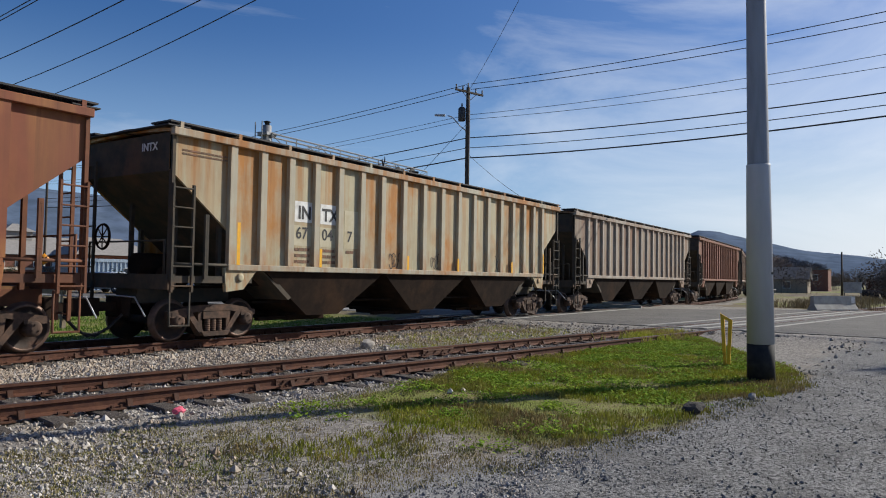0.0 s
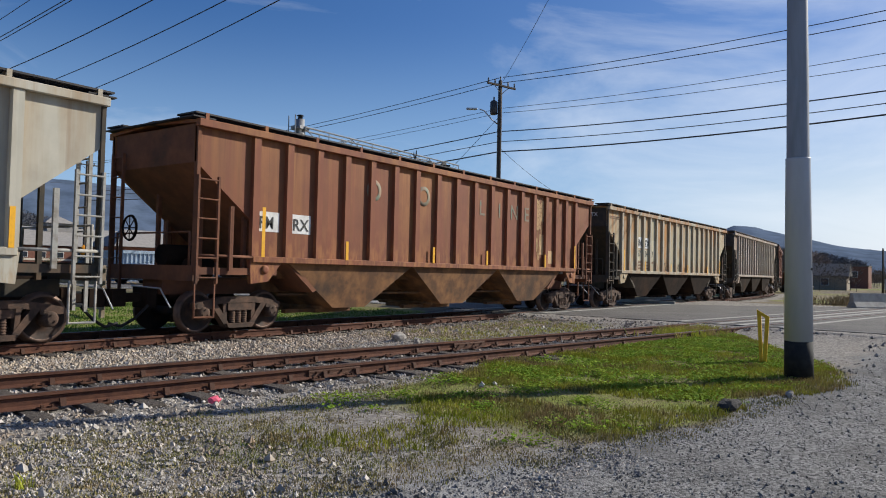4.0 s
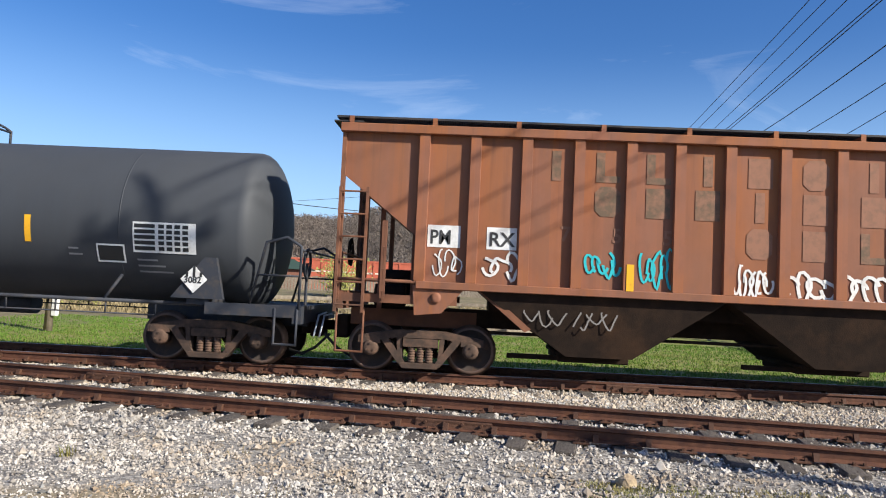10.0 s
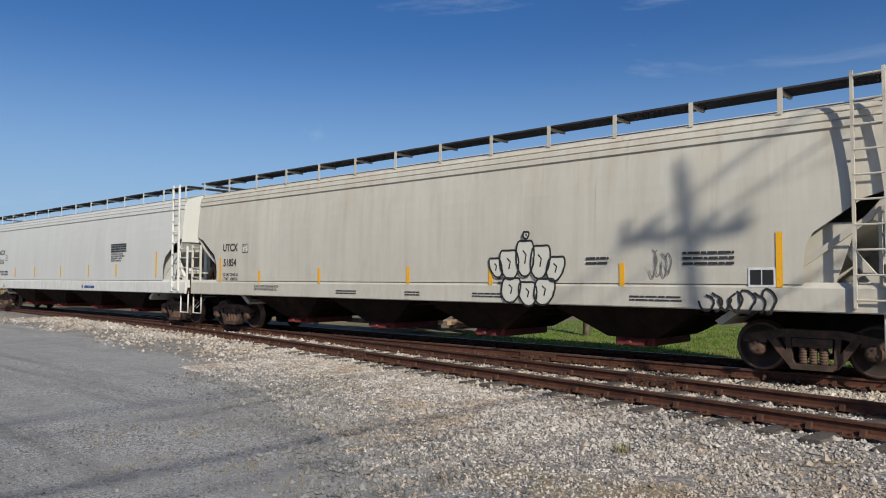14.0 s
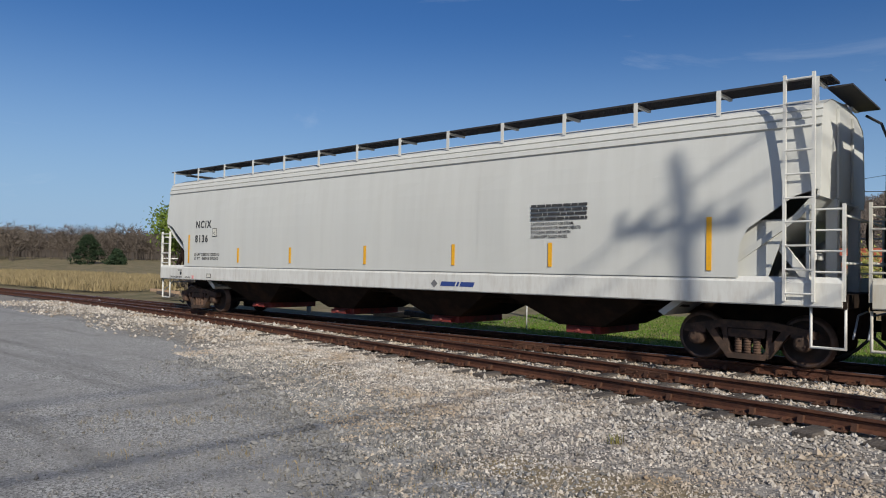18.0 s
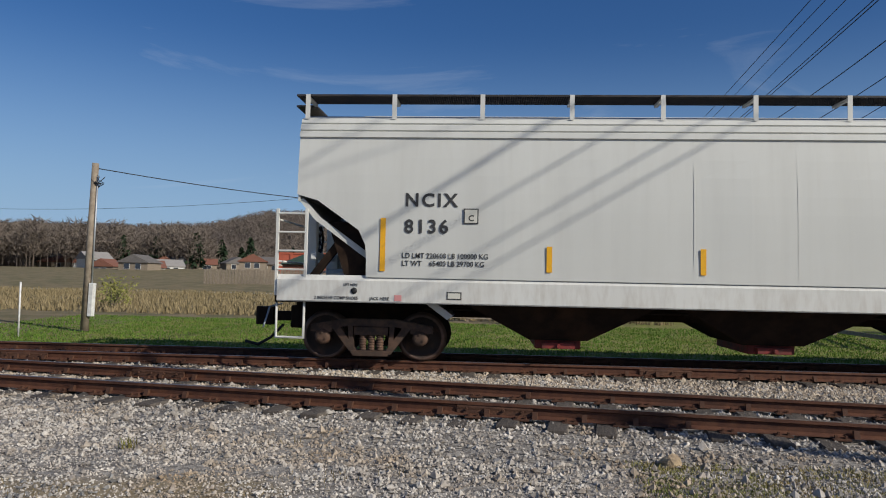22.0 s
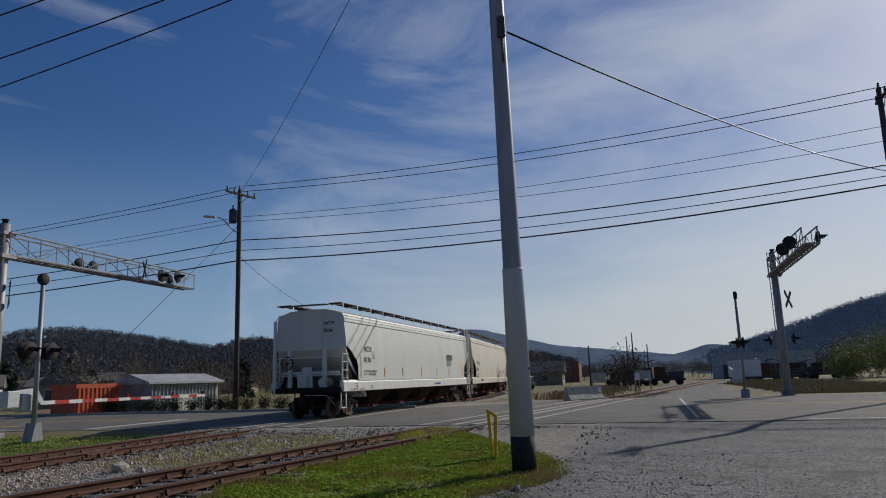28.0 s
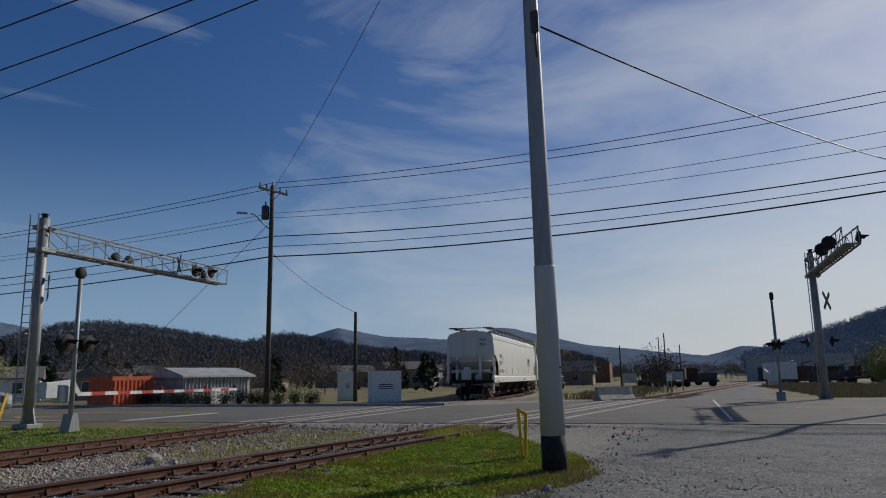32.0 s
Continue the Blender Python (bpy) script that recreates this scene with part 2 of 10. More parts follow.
def tube(bm, a, b, r0, r1=None, n=8, mi=0, caps=True):
    """A round bar from a to b."""
    a, b = Vector(a), Vector(b)
    r1 = r0 if r1 is None else r1
    d = (b - a).normalized()
    u = d.orthogonal().normalized()
    w = d.cross(u)
    rings = []
    for p, r in ((a, r0), (b, r1)):
        rings.append([bm.verts.new(p + (u * math.cos(2 * math.pi * i / n) + w * math.sin(2 * math.pi * i / n)) * r) for i in range(n)])
    for i in range(n):
        f = bm.faces.new((rings[0][i], rings[0][(i + 1) % n], rings[1][(i + 1) % n], rings[1][i]))
        f.material_index = mi
        f.smooth = n > 6
    if caps:
        for r in (rings[0][::-1], rings[1]):
            f = bm.faces.new(r)
            f.material_index = mi


def pipe(bm, pts, r, n=6, mi=0):
    """One round bar bent through all the points."""
    pts = [Vector(p) for p in pts]
    u, rings = None, []
    for i, p in enumerate(pts):
        d0 = (p - pts[i - 1]).normalized() if i else None
        d1 = (pts[i + 1] - p).normalized() if i + 1 < len(pts) else None
        d = d0 or d1 if d0 is None or d1 is None else (d0 + d1).normalized()
        u = d.orthogonal() if u is None else u - d * u.dot(d)
        u = (u if u.length > 1e-4 else d.orthogonal()).normalized()
        w = d.cross(u)
        wide = 1.0 if d0 is None or d1 is None else 1.0 / max(0.7, math.sqrt(max(0.0, (1 + d0.dot(d1)) / 2)))
        rings.append([bm.verts.new(p + (u * math.cos(2 * math.pi * k / n) + w * math.sin(2 * math.pi * k / n)) * r * wide) for k in range(n)])
    for a, b in zip(rings[:-1], rings[1:]):
        for k in range(n):
            f = bm.faces.new((a[k], a[(k + 1) % n], b[(k + 1) % n], b[k]))
            f.material_index = mi
            f.smooth = n > 4
    for ring in (rings[0][::-1], rings[-1]):
        bm.faces.new(ring).material_index = mi


def prism(bm, poly, axis, lo, hi, mi=0):
    """A polygon given in the two other axes, pushed from lo to hi along axis ('x', 'y' or 'z')."""
    def v(p, h):
        return {"x": (h, p[0], p[1]), "y": (p[0], h, p[1]), "z": (p[0], p[1], h)}[axis]
    a = [bm.verts.new(v(p, lo)) for p in poly]
    b = [bm.verts.new(v(p, hi)) for p in poly]
    n = len(poly)
    fs = [bm.faces.new(a), bm.faces.new(b[::-1])]
    for i in range(n):
        fs.append(bm.faces.new((a[i], b[i], b[(i + 1) % n], a[(i + 1) % n])))
    for f in fs:
        f.material_index = mi
    return fs


def lathe(bm, profile, axis, centre, n=24, mi=0, caps=True):
    """A profile of (distance along the axis, radius), turned round it."""
    cx, cy, cz = centre
    rings = []
    for h, r in profile:
        ring = []
        for i in range(n):
            c, s = math.cos(2 * math.pi * i / n) * r, math.sin(2 * math.pi * i / n) * r
            p = {"x": (cx + h, cy + c, cz + s), "y": (cx + c, cy + h, cz + s), "z": (cx + c, cy + s, cz + h)}[axis]
            ring.append(bm.verts.new(p))
        rings.append(ring)
    for a, b in zip(rings[:-1], rings[1:]):
        for i in range(n):
            f = bm.faces.new((a[i], a[(i + 1) % n], b[(i + 1) % n], b[i]))
            f.material_index = mi
            f.smooth = True
    for r in (rings[0][::-1], rings[-1]) if caps else ():
        f = bm.faces.new(r)
        f.material_index = mi


def mesh_object(name, verts, faces, material, parent=None, smooth=False):
    me = bpy.data.meshes.new(name)
    me.from_pydata(verts, [], faces)
    me.update()
    for m in (material if isinstance(material, (list, tuple)) else [material]):
        me.materials.append(m)
    if smooth:
        for p in me.polygons:
            p.use_smooth = True
    ob = new(name, me)
    if parent is not None:
        ob.parent = parent
    return ob


def lettering(name, words, size, m, material, parent, bold=0.0, stretch=1.0, align="LEFT", depth=0.003, spacing=1.0):
    """Words in the built-in font, as one mesh, laid at the pose m."""
    cu = bpy.data.curves.new(name, "FONT")
    cu.body = words
    cu.size = size
    cu.align_x = align
    cu.offset = bold
    cu.space_character = spacing
    cu.extrude = depth
    cu.resolution_u = 3
    ob = bpy.data.objects.new(name, cu)
    scene.collection.objects.link(ob)
    me = bpy.data.meshes.new_from_object(ob.evaluated_get(bpy.context.evaluated_depsgraph_get()))
    bpy.data.objects.remove(ob)
    bpy.data.curves.remove(cu)
    me.name = name
    me.materials.clear()
    me.materials.append(material)
    me.transform(m @ Matrix.Diagonal((stretch, 1, 1, 1)))
    out = new(name, me)
    out.parent = parent
    return out


# ---- the train ----
TRACK_Y = 13.55       # centre line of the main track
RAIL_Z = 0.18         # top of rail


def car_paint(name, base, rust, rust_dark, top=0.5, low=0.15, blotch=(0.5, 0.72), streak=0.35, rough=0.7, grime=(0.12, 0.09, 0.07), mottle=0.5):
    """Weathered car paint: streaks that run down, rust that starts under the roof edge, blotches and grime."""
    m = bpy.data.materials.new(name)
    m.use_nodes = True
    nt = m.node_tree
    b = nt.nodes["Principled BSDF"]
    b.inputs["Roughness"].default_value = rough
    b.inputs["Specular IOR Level"].default_value = 0.3
    tc = nt.nodes.new("ShaderNodeTexCoord")

    def noise_at(scale, stretch, w, detail=6.0):
        mp = nt.nodes.new("ShaderNodeMapping")
        mp.inputs["Scale"].default_value = stretch
        nt.links.new(tc.outputs["Object"], mp.inputs["Vector"])
        n = nt.nodes.new("ShaderNodeTexNoise")
        n.noise_dimensions = "4D"
        n.inputs["W"].default_value = w
        n.inputs["Scale"].default_value = scale
        n.inputs["Detail"].default_value = detail
        n.inputs["Roughness"].default_value = 0.6
        nt.links.new(mp.outputs["Vector"], n.inputs["Vector"])
        return n.outputs["Fac"]

    def math_node(op, a, c, clamp=True):
        n = nt.nodes.new("ShaderNodeMath")
        n.operation = op
        n.use_clamp = clamp
        for s, v in zip(n.inputs, (a, c)):
            if isinstance(v, (int, float)):
                s.default_value = v
            else:
                nt.links.new(v, s)
        return n.outputs[0]

    def ramp(v, lo, hi):
        n = nt.nodes.new("ShaderNodeMapRange")
        n.inputs["From Min"].default_value = lo
        n.inputs["From Max"].default_value = hi
        nt.links.new(v, n.inputs["Value"])
        return n.outputs[0]

    def mix(f, a, colour):
        n = nt.nodes.new("ShaderNodeMixRGB")
        nt.links.new(f, n.inputs["Fac"])
        if isinstance(a, tuple):
            n.inputs["Color1"].default_value = (*a, 1)
        else:
            nt.links.new(a, n.inputs["Color1"])
        n.inputs["Color2"].default_value = (*colour, 1)
        return n.outputs["Color"]

    sep = nt.nodes.new("ShaderNodeSeparateXYZ")
    nt.links.new(tc.outputs["Object"], sep.inputs[0])
    z = sep.outputs["Z"]
    streaks = ramp(noise_at(2.2, (1.6, 1.6, 0.10), sum(map(ord, name)) % 91 / 7.0), 0.42, 0.72)
    fine = ramp(noise_at(9.0, (1, 1, 0.25), 3.0), 0.45, 0.75)
    spots = ramp(noise_at(0.55, (1, 1, 0.8), 5.0, 9.0), blotch[0], blotch[1])
    high = ramp(z, 2.0, 4.35)
    lowest = ramp(z, 2.6, 1.3)
    col = mix(math_node("MULTIPLY", streaks, streak), base, tuple(c * 0.58 for c in base))
    col = mix(math_node("MULTIPLY", ramp(noise_at(2.6, (1, 1, 0.7), 17.0, 9.0), 0.45, 0.7), mottle), col, tuple(c * 0.55 for c in base))
    rusty = math_node("ADD", math_node("MULTIPLY", math_node("MULTIPLY", high, streaks), top * 2.0), math_node("MULTIPLY", lowest, math_node("MULTIPLY", fine, low * 2.0)))
    rusty = math_node("ADD", rusty, math_node("MULTIPLY", spots, top))
    col = mix(rusty, col, rust)
    col = mix(math_node("MULTIPLY", math_node("MULTIPLY", fine, streaks), min(1.0, top * 0.9)), col, rust_dark)
    # sheets weather a little differently from bay to bay
    bay = nt.nodes.new("ShaderNodeTexWhiteNoise")
    bay.noise_dimensions = "1D"
    nt.links.new(math_node("FLOOR", math_node("MULTIPLY", sep.outputs["X"], 1.13, False), 0.0, False), bay.inputs["W"])
    col = mix(math_node("MULTIPLY", bay.outputs["Value"], 0.08 + 0.5 * mottle), col, tuple(0.5 * g + 0.5 * q * 0.6 for g, q in zip(grime, base)))
    # dark runs from the roof edge
    runs = ramp(noise_at(5.0, (1.3, 1.3, 0.045), 29.0, 4.0), 0.56, 0.74)
    col = mix(math_node("MULTIPLY", math_node("MULTIPLY", runs, ramp(z, 1.6, 4.2)), 0.25 + 0.9 * mottle), col, rust_dark)
    col = mix(math_node("MULTIPLY", ramp(noise_at(0.7, (1, 1, 0.5), 11.0), 0.45, 0.8), 0.12 + 0.45 * mottle), col, grime)
    nt.links.new(col, b.inputs["Base Color"])
    bp = nt.nodes.new("ShaderNodeBump")
    bp.inputs["Strength"].default_value = 0.05 + 0.12 * mottle
    bp.inputs["Distance"].default_value = 0.03
    nt.links.new(noise_at(1.4, (1, 1, 0.35), 2.0, 3.0), bp.inputs["Height"])
    nt.links.new(bp.outputs["Normal"], b.inputs["Normal"])
    return m


# grime brown taken near black: the shade under the sills is in the colour
M["under"] = mat("grimy underframe brown darkened for shade", (0.02, 0.014, 0.011), 0.95, 0, (0.036, 0.023, 0.016), 3, (0.4, 0.7), (0.075, 0.04, 0.022), 0.8, (0.55, 0.8), bump=0.2, spec=0.08)
M["rung_grey"] = mat("chalky grey ladder paint", (0.36, 0.35, 0.32), 0.8, 0, (0.2, 0.16, 0.12), 6, (0.45, 0.7))
M["truck"] = mat("brown grimed cast steel", (0.058, 0.038, 0.028), 0.85, 0.1, (0.15, 0.085, 0.055), 5, (0.42, 0.7), (0.035, 0.026, 0.022), 1.5, bump=0.3)
M["wheel"] = mat("dark wheel steel", (0.045, 0.032, 0.026), 0.75, 0.3, (0.12, 0.06, 0.035), 4, (0.5, 0.75), bump=0.2)
M["wheel_tread"] = mat("polished wheel rim", (0.16, 0.10, 0.075), 0.5, 0.5, (0.09, 0.06, 0.045), 6)
M["grating"] = mat("dark walkway grating", (0.035, 0.036, 0.04), 0.7, 0.3, (0.06, 0.05, 0.045), 6)
M["letter_black"] = mat("faded black lettering", (0.03, 0.03, 0.032), 0.7, 0, (0.09, 0.085, 0.08), 18, (0.45, 0.75))
M["letter_white"] = mat("white lettering", (0.75, 0.74, 0.7), 0.7, 0, (0.5, 0.47, 0.42), 18, (0.5, 0.8))
M["letter_dim"] = mat("faded olive lettering", (0.13, 0.085, 0.052), 0.8, 0, (0.26, 0.125, 0.075), 7, (0.42, 0.66))
M["letter_blue"] = mat("blue lettering", (0.03, 0.06, 0.22), 0.6)
M["tag_teal"] = mat("turquoise spray paint", (0.02, 0.42, 0.45), 0.7)
M["tag_white"] = mat("white spray paint", (0.68, 0.66, 0.62), 0.8, 0, (0.45, 0.4, 0.36), 9, (0.5, 0.8))
M["tag_yellow"] = mat("pale yellow spray paint", (0.6, 0.55, 0.15), 0.8)
M["tag_black"] = mat("black spray paint", (0.02, 0.02, 0.022), 0.75)
M["tag_green"] = mat("pale green spray paint", (0.26, 0.30, 0.27), 0.75, 0, (0.33, 0.36, 0.33), 5)
M["tag_swirl"] = mat("pale swirl paint", (0.62, 0.64, 0.58), 0.8)
M["under_rust"] = mat("rust-caked hopper bay", (0.12, 0.06, 0.03), 0.9, 0, (0.26, 0.125, 0.05), 2.2, (0.42, 0.62), (0.05, 0.035, 0.025), 0.7, (0.5, 0.7), bump=0.2)
M["panel_black"] = mat("black stencil panel", (0.02, 0.02, 0.02), 0.6)
M["panel_white"] = mat("white number board", (0.72, 0.71, 0.68), 0.6, 0, (0.55, 0.53, 0.5), 7)
M["tan_patch"] = mat("pale tan repaint patch", (0.50, 0.45, 0.32), 0.8, 0, (0.4, 0.33, 0.2), 3, (0.4, 0.7))
M["grey_patch"] = mat("pale grey repaint patch", (0.46, 0.45, 0.42), 0.8)
M["cream_patch"] = mat("cream paint", (0.6, 0.58, 0.5), 0.6)
M["letter_grey"] = mat("charcoal repaint patch", (0.11, 0.11, 0.115), 0.8, 0, (0.2, 0.2, 0.2), 6)
M["letter_teal"] = mat("faded green-grey lettering", (0.16, 0.2, 0.15), 0.8, 0, (0.28, 0.16, 0.1), 5, (0.4, 0.6))
M["letter_ochre"] = mat("faded ochre paint", (0.55, 0.36, 0.18), 0.8, 0, (0.4, 0.2, 0.09), 5, (0.45, 0.7))
M["letter_fade"] = mat("nearly gone lettering", (0.27, 0.125, 0.075), 0.8, 0, (0.18, 0.095, 0.06), 6, (0.45, 0.7))
M["letter_disc"] = mat("faded olive disc", (0.10, 0.072, 0.045), 0.8, 0, (0.2, 0.105, 0.06), 2.5, (0.45, 0.75))
M["letter_faint"] = mat("faint grey stencil", (0.22, 0.22, 0.22), 0.8)
M["tag_faint"] = mat("faint chalk scribble", (0.2, 0.18, 0.165), 0.9)
M["pink_dab"] = mat("pink paint dab", (0.7, 0.3, 0.28), 0.7)
M["gate_red"] = mat("dull red outlet gate", (0.22, 0.03, 0.025), 0.7, 0, (0.1, 0.03, 0.025), 6)


def wheelset_mesh():
    bm = bmesh.new()
    for s in (-1, 1):
        y = 0.7525 * s
        prof = [(-0.07 * s, 0.05), (-0.07 * s, 0.445), (-0.035 * s, 0.45), (-0.03 * s, 0.42), (0.07 * s, 0.412), (0.07 * s, 0.36), (0.035 * s, 0.335), (0.02 * s, 0.18), (0.075 * s, 0.14), (0.075 * s, 0.05)]
        lathe(bm, [(y + h, r) for h, r in prof], "y", (0, 0, 0), 28)
    tube(bm, (0, -1.0, 0), (0, 1.0, 0), 0.085, n=12)
    for f in bm.faces:
        c = f.calc_center_median()
        f.material_index = 1 if math.hypot(c.x, c.z) > 0.37 else 0
    me = bpy.data.meshes.new("wheelset")
    bmesh.ops.recalc_face_normals(bm, faces=bm.faces)
    bm.to_mesh(me)
    bm.free()
    me.materials.append(M["wheel"])
    me.materials.append(M["wheel_tread"])
    return me


def side_frame_mesh():
    """Cast side frame of a freight truck, in the x-z plane at y 0, outer face towards -y."""
    bm = bmesh.new()
    w0, w1 = -0.09, 0.09
    z = RAIL_Z
    prism(bm, [(-1.08, z + 0.50), (-1.08, z + 0.62), (-0.78, z + 0.68), (-0.42, z + 0.74), (0.42, z + 0.74), (0.78, z + 0.68), (1.08, z + 0.62), (1.08, z + 0.50), (0.74, z + 0.55), (0.42, z + 0.61), (-0.42, z + 0.61), (-0.74, z + 0.55)], "y", w0, w1)
    for s in (-1, 1):
        prism(bm, [(s * 0.70, z + 0.58), (s * 0.56, z + 0.60), (s * 0.24, z + 0.16), (s * 0.34, z + 0.12)], "y", w0, w1)
        prism(bm, [(s * 0.42, z + 0.66), (s * 0.33, z + 0.66), (s * 0.30, z + 0.20), (s * 0.38, z + 0.20)], "y", w0 * 0.9, w1 * 0.9)
        lathe(bm, [(-0.13, 0.04), (-0.13, 0.10), (-0.10, 0.135), (0.0, 0.145), (0.1, 0.145)], "y", (s * 0.865, 0, z + 0.42), 14)
        box(bm, s * 0.865 - 0.17, s * 0.865 + 0.17, -0.1, 0.1, z + 0.50, z + 0.60)
        for k in range(3):
            a = math.radians(90 + 120 * k)
            tube(bm, (s * 0.865 + 0.07 * math.cos(a), -0.15, z + 0.42 + 0.07 * math.sin(a)), (s * 0.865 + 0.07 * math.cos(a), -0.12, z + 0.42 + 0.07 * math.sin(a)), 0.018, n=6)
    prism(bm, [(-0.36, z + 0.19), (0.36, z + 0.19), (0.30, z + 0.10), (-0.30, z + 0.10)], "y", -0.15, 0.15)
    box(bm, -0.30, 0.30, -0.11, 0.12, z + 0.46, z + 0.60)
    me = bpy.data.meshes.new("side_frame")
    bmesh.ops.recalc_face_normals(bm, faces=bm.faces)
    bm.to_mesh(me)
    bm.free()
    me.materials.append(M["truck"])
    return me


def spring_mesh():
    bm = bmesh.new()
    prof = []
    for k in range(6):
        h = k * 0.045
        prof += [(h, 0.055), (h + 0.012, 0.07), (h + 0.03, 0.07), (h + 0.042, 0.055)]
    lathe(bm, prof, "z", (0, 0, 0), 10)
    me = bpy.data.meshes.new("spring")
    bm.to_mesh(me)
    bm.free()
    me.materials.append(M["truck"])
    return me


WHEELSET, SIDE_FRAME, SPRING = wheelset_mesh(), side_frame_mesh(), spring_mesh()
WHEELSETS = []


def put(name, me, parent, m, label=""):
    ob = new(name, me)
    ob.parent = parent
    ob.matrix_basis = m
    if label:
        ob["label"] = label
    return ob


def truck(car, x):
    t = part("truck", boxed(-0.17, 0.17, -1.0, 1.0, RAIL_Z + 0.44, RAIL_Z + 0.66, bevel=0.02), M["truck"], car, "two-axle freight truck with cast side frames")
    t.location = (x, 0, 0)
    for s in (-1, 1):
        put("side_frame", SIDE_FRAME, t, pose(0, s * 1.0, 0, 0, 0, 0 if s < 0 else 180))
        for k in (-1, 0, 1):
            put("spring", SPRING, t, pose(k * 0.15, s * 1.03, RAIL_Z + 0.19))
    for s in (-1, 1):
        w = put("wheelset", WHEELSET, t, pose(s * 0.865, 0, RAIL_Z + 0.42))
        WHEELSETS.append((w, s * 0.865))
        bm = bmesh.new()
        for q in (-1, 1):
            box(bm, s * 0.38 - 0.06, s * 0.38 + 0.06, q * 0.75 - 0.06, q * 0.75 + 0.06, RAIL_Z + 0.3, RAIL_Z + 0.55)
        box(bm, s * 0.36 - 0.04, s * 0.36 + 0.04, -0.8, 0.8, RAIL_Z + 0.36, RAIL_Z + 0.46)
        part("brake_beam", bm, M["under"], t)
    return t


def coupler(car, x, s):
    """Knuckle coupler at the end x of a car, pointing s along the track."""
    bm = bmesh.new()
    box(bm, *sorted((x, x + s * 0.55)), -0.09, 0.09, 0.80, 0.98, bevel=0.015)
    prism(bm, [(x + s * 0.5, -0.16), (x + s * 0.78, -0.16), (x + s * 0.86, -0.05), (x + s * 0.72, 0.0), (x + s * 0.86, 0.14), (x + s * 0.66, 0.2), (x + s * 0.5, 0.14)], "z", 0.72, 1.06)
    box(bm, *sorted((x - s * 0.1, x + s * 0.12)), -0.28, 0.28, 0.68, 1.1, bevel=0.02)
    ob = part("coupler", bm, M["under"], car, "dark knuckle coupler")
    bm = bmesh.new()
    pts = [(x + s * 0.2, -0.45, 0.75), (x + s * 0.45, -0.42, 0.5), (x + s * 0.7, -0.38, 0.36), (x + s * 0.95, -0.36, 0.42)]
    pipe(bm, pts, 0.028)
    part("brake_hose", bm, M["paint_black"], ob)
    bm = bmesh.new()
    pipe(bm, [(x + s * 0.35, -0.1, 1.12), (x + s * 0.3, -1.0, 1.1), (x + s * 0.3, -1.35, 0.75)], 0.015)
    part("uncoupling_lever", bm, M["galv"], ob)


def ladder(car, x, y, z0, z1, material, width=0.42, rungs=6, along="x", name="ladder"):
    bm = bmesh.new()
    for s in (0, 1):
        o = width * s
        if along == "x":
            box(bm, x + o - 0.022, x + o + 0.022, y - 0.03, y + 0.03, z0, z1)
        else:
            box(bm, x - 0.03, x + 0.03, y + o - 0.022, y + o + 0.022, z0, z1)
    for k in range(rungs):
        z = z0 + 0.12 + (z1 - z0 - 0.2) * k / max(1, rungs - 1)
        if along == "x":
            tube(bm, (x, y - 0.02, z), (x + width, y - 0.02, z), 0.016, n=6)
        else:
            tube(bm, (x, y, z), (x, y + width, z), 0.016, n=6)
    return part(name, bm, material, car)


def running_board(car, x0, x1, y0, y1, z, material, brackets, bracket_material, drop=0.22, edge=True):
    """A roof walk: a long grating on brackets."""
    bm = bmesh.new()
    n = int((x1 - x0) / 0.04)
    for k in range(n + 1):
        x = x0 + (x1 - x0) * k / n
        box(bm, x - 0.006, x + 0.006, y0, y1, z, z + 0.03)
    for k in range(8):
        y = y0 + (y1 - y0) * k / 7
        box(bm, x0, x1, y - 0.004, y + 0.004, z - 0.004, z + 0.03)
    board = part("running_board", bm, material, car, "open grating roof walk")
    for b in brackets:
        bm = bmesh.new()
        box(bm, b - 0.04, b + 0.04, y0 - 0.012, y0 - 0.004, z - drop, z + 0.03)
        box(bm, b - 0.03, b + 0.03, y0, y1, z - 0.05, z - 0.006)
        part("bracket", bm, bracket_material, board)
    return board


def strip(car, x, z0, z1, y=-1.66, w=0.085):
    bm = boxed(x - w / 2, x + w / 2, y - 0.004, y, z0, z1)
    part("reflective_strip", bm, M["yellow_reflect"], car, "yellow reflective strip")


def squiggle(car, name, x, z, w, h, seed, material, y, strokes=6, r=0.018, closed=False):
    """Unreadable sprayed scribble as thin raised strokes."""
    rnd = random.Random(seed)
    first = None
    for k in range(strokes):
        bm = bmesh.new()
        cx = x + w * (k + 0.5) / strokes
        a0 = rnd.uniform(0, 6.28)
        turn = rnd.choice((-1, 1)) * rnd.uniform(3.5, 6.0)
        rx, rz = w / strokes * rnd.uniform(0.5, 0.8), h * rnd.uniform(0.3, 0.55)
        pts = []
        for i in range(13):
            a = a0 + turn * i / 12
            pts.append((cx + rx * math.cos(a) + 0.2 * rx * math.sin(2.3 * a), z + h / 2 + rz * math.sin(a) * (1 - 0.3 * math.cos(a * 1.7))))
        stroke(bm, pts, r, y - 0.0004 * k)
        first = first or part(name, bm, material, car)
        if k:
            part("paint_stroke", bm, material, first)


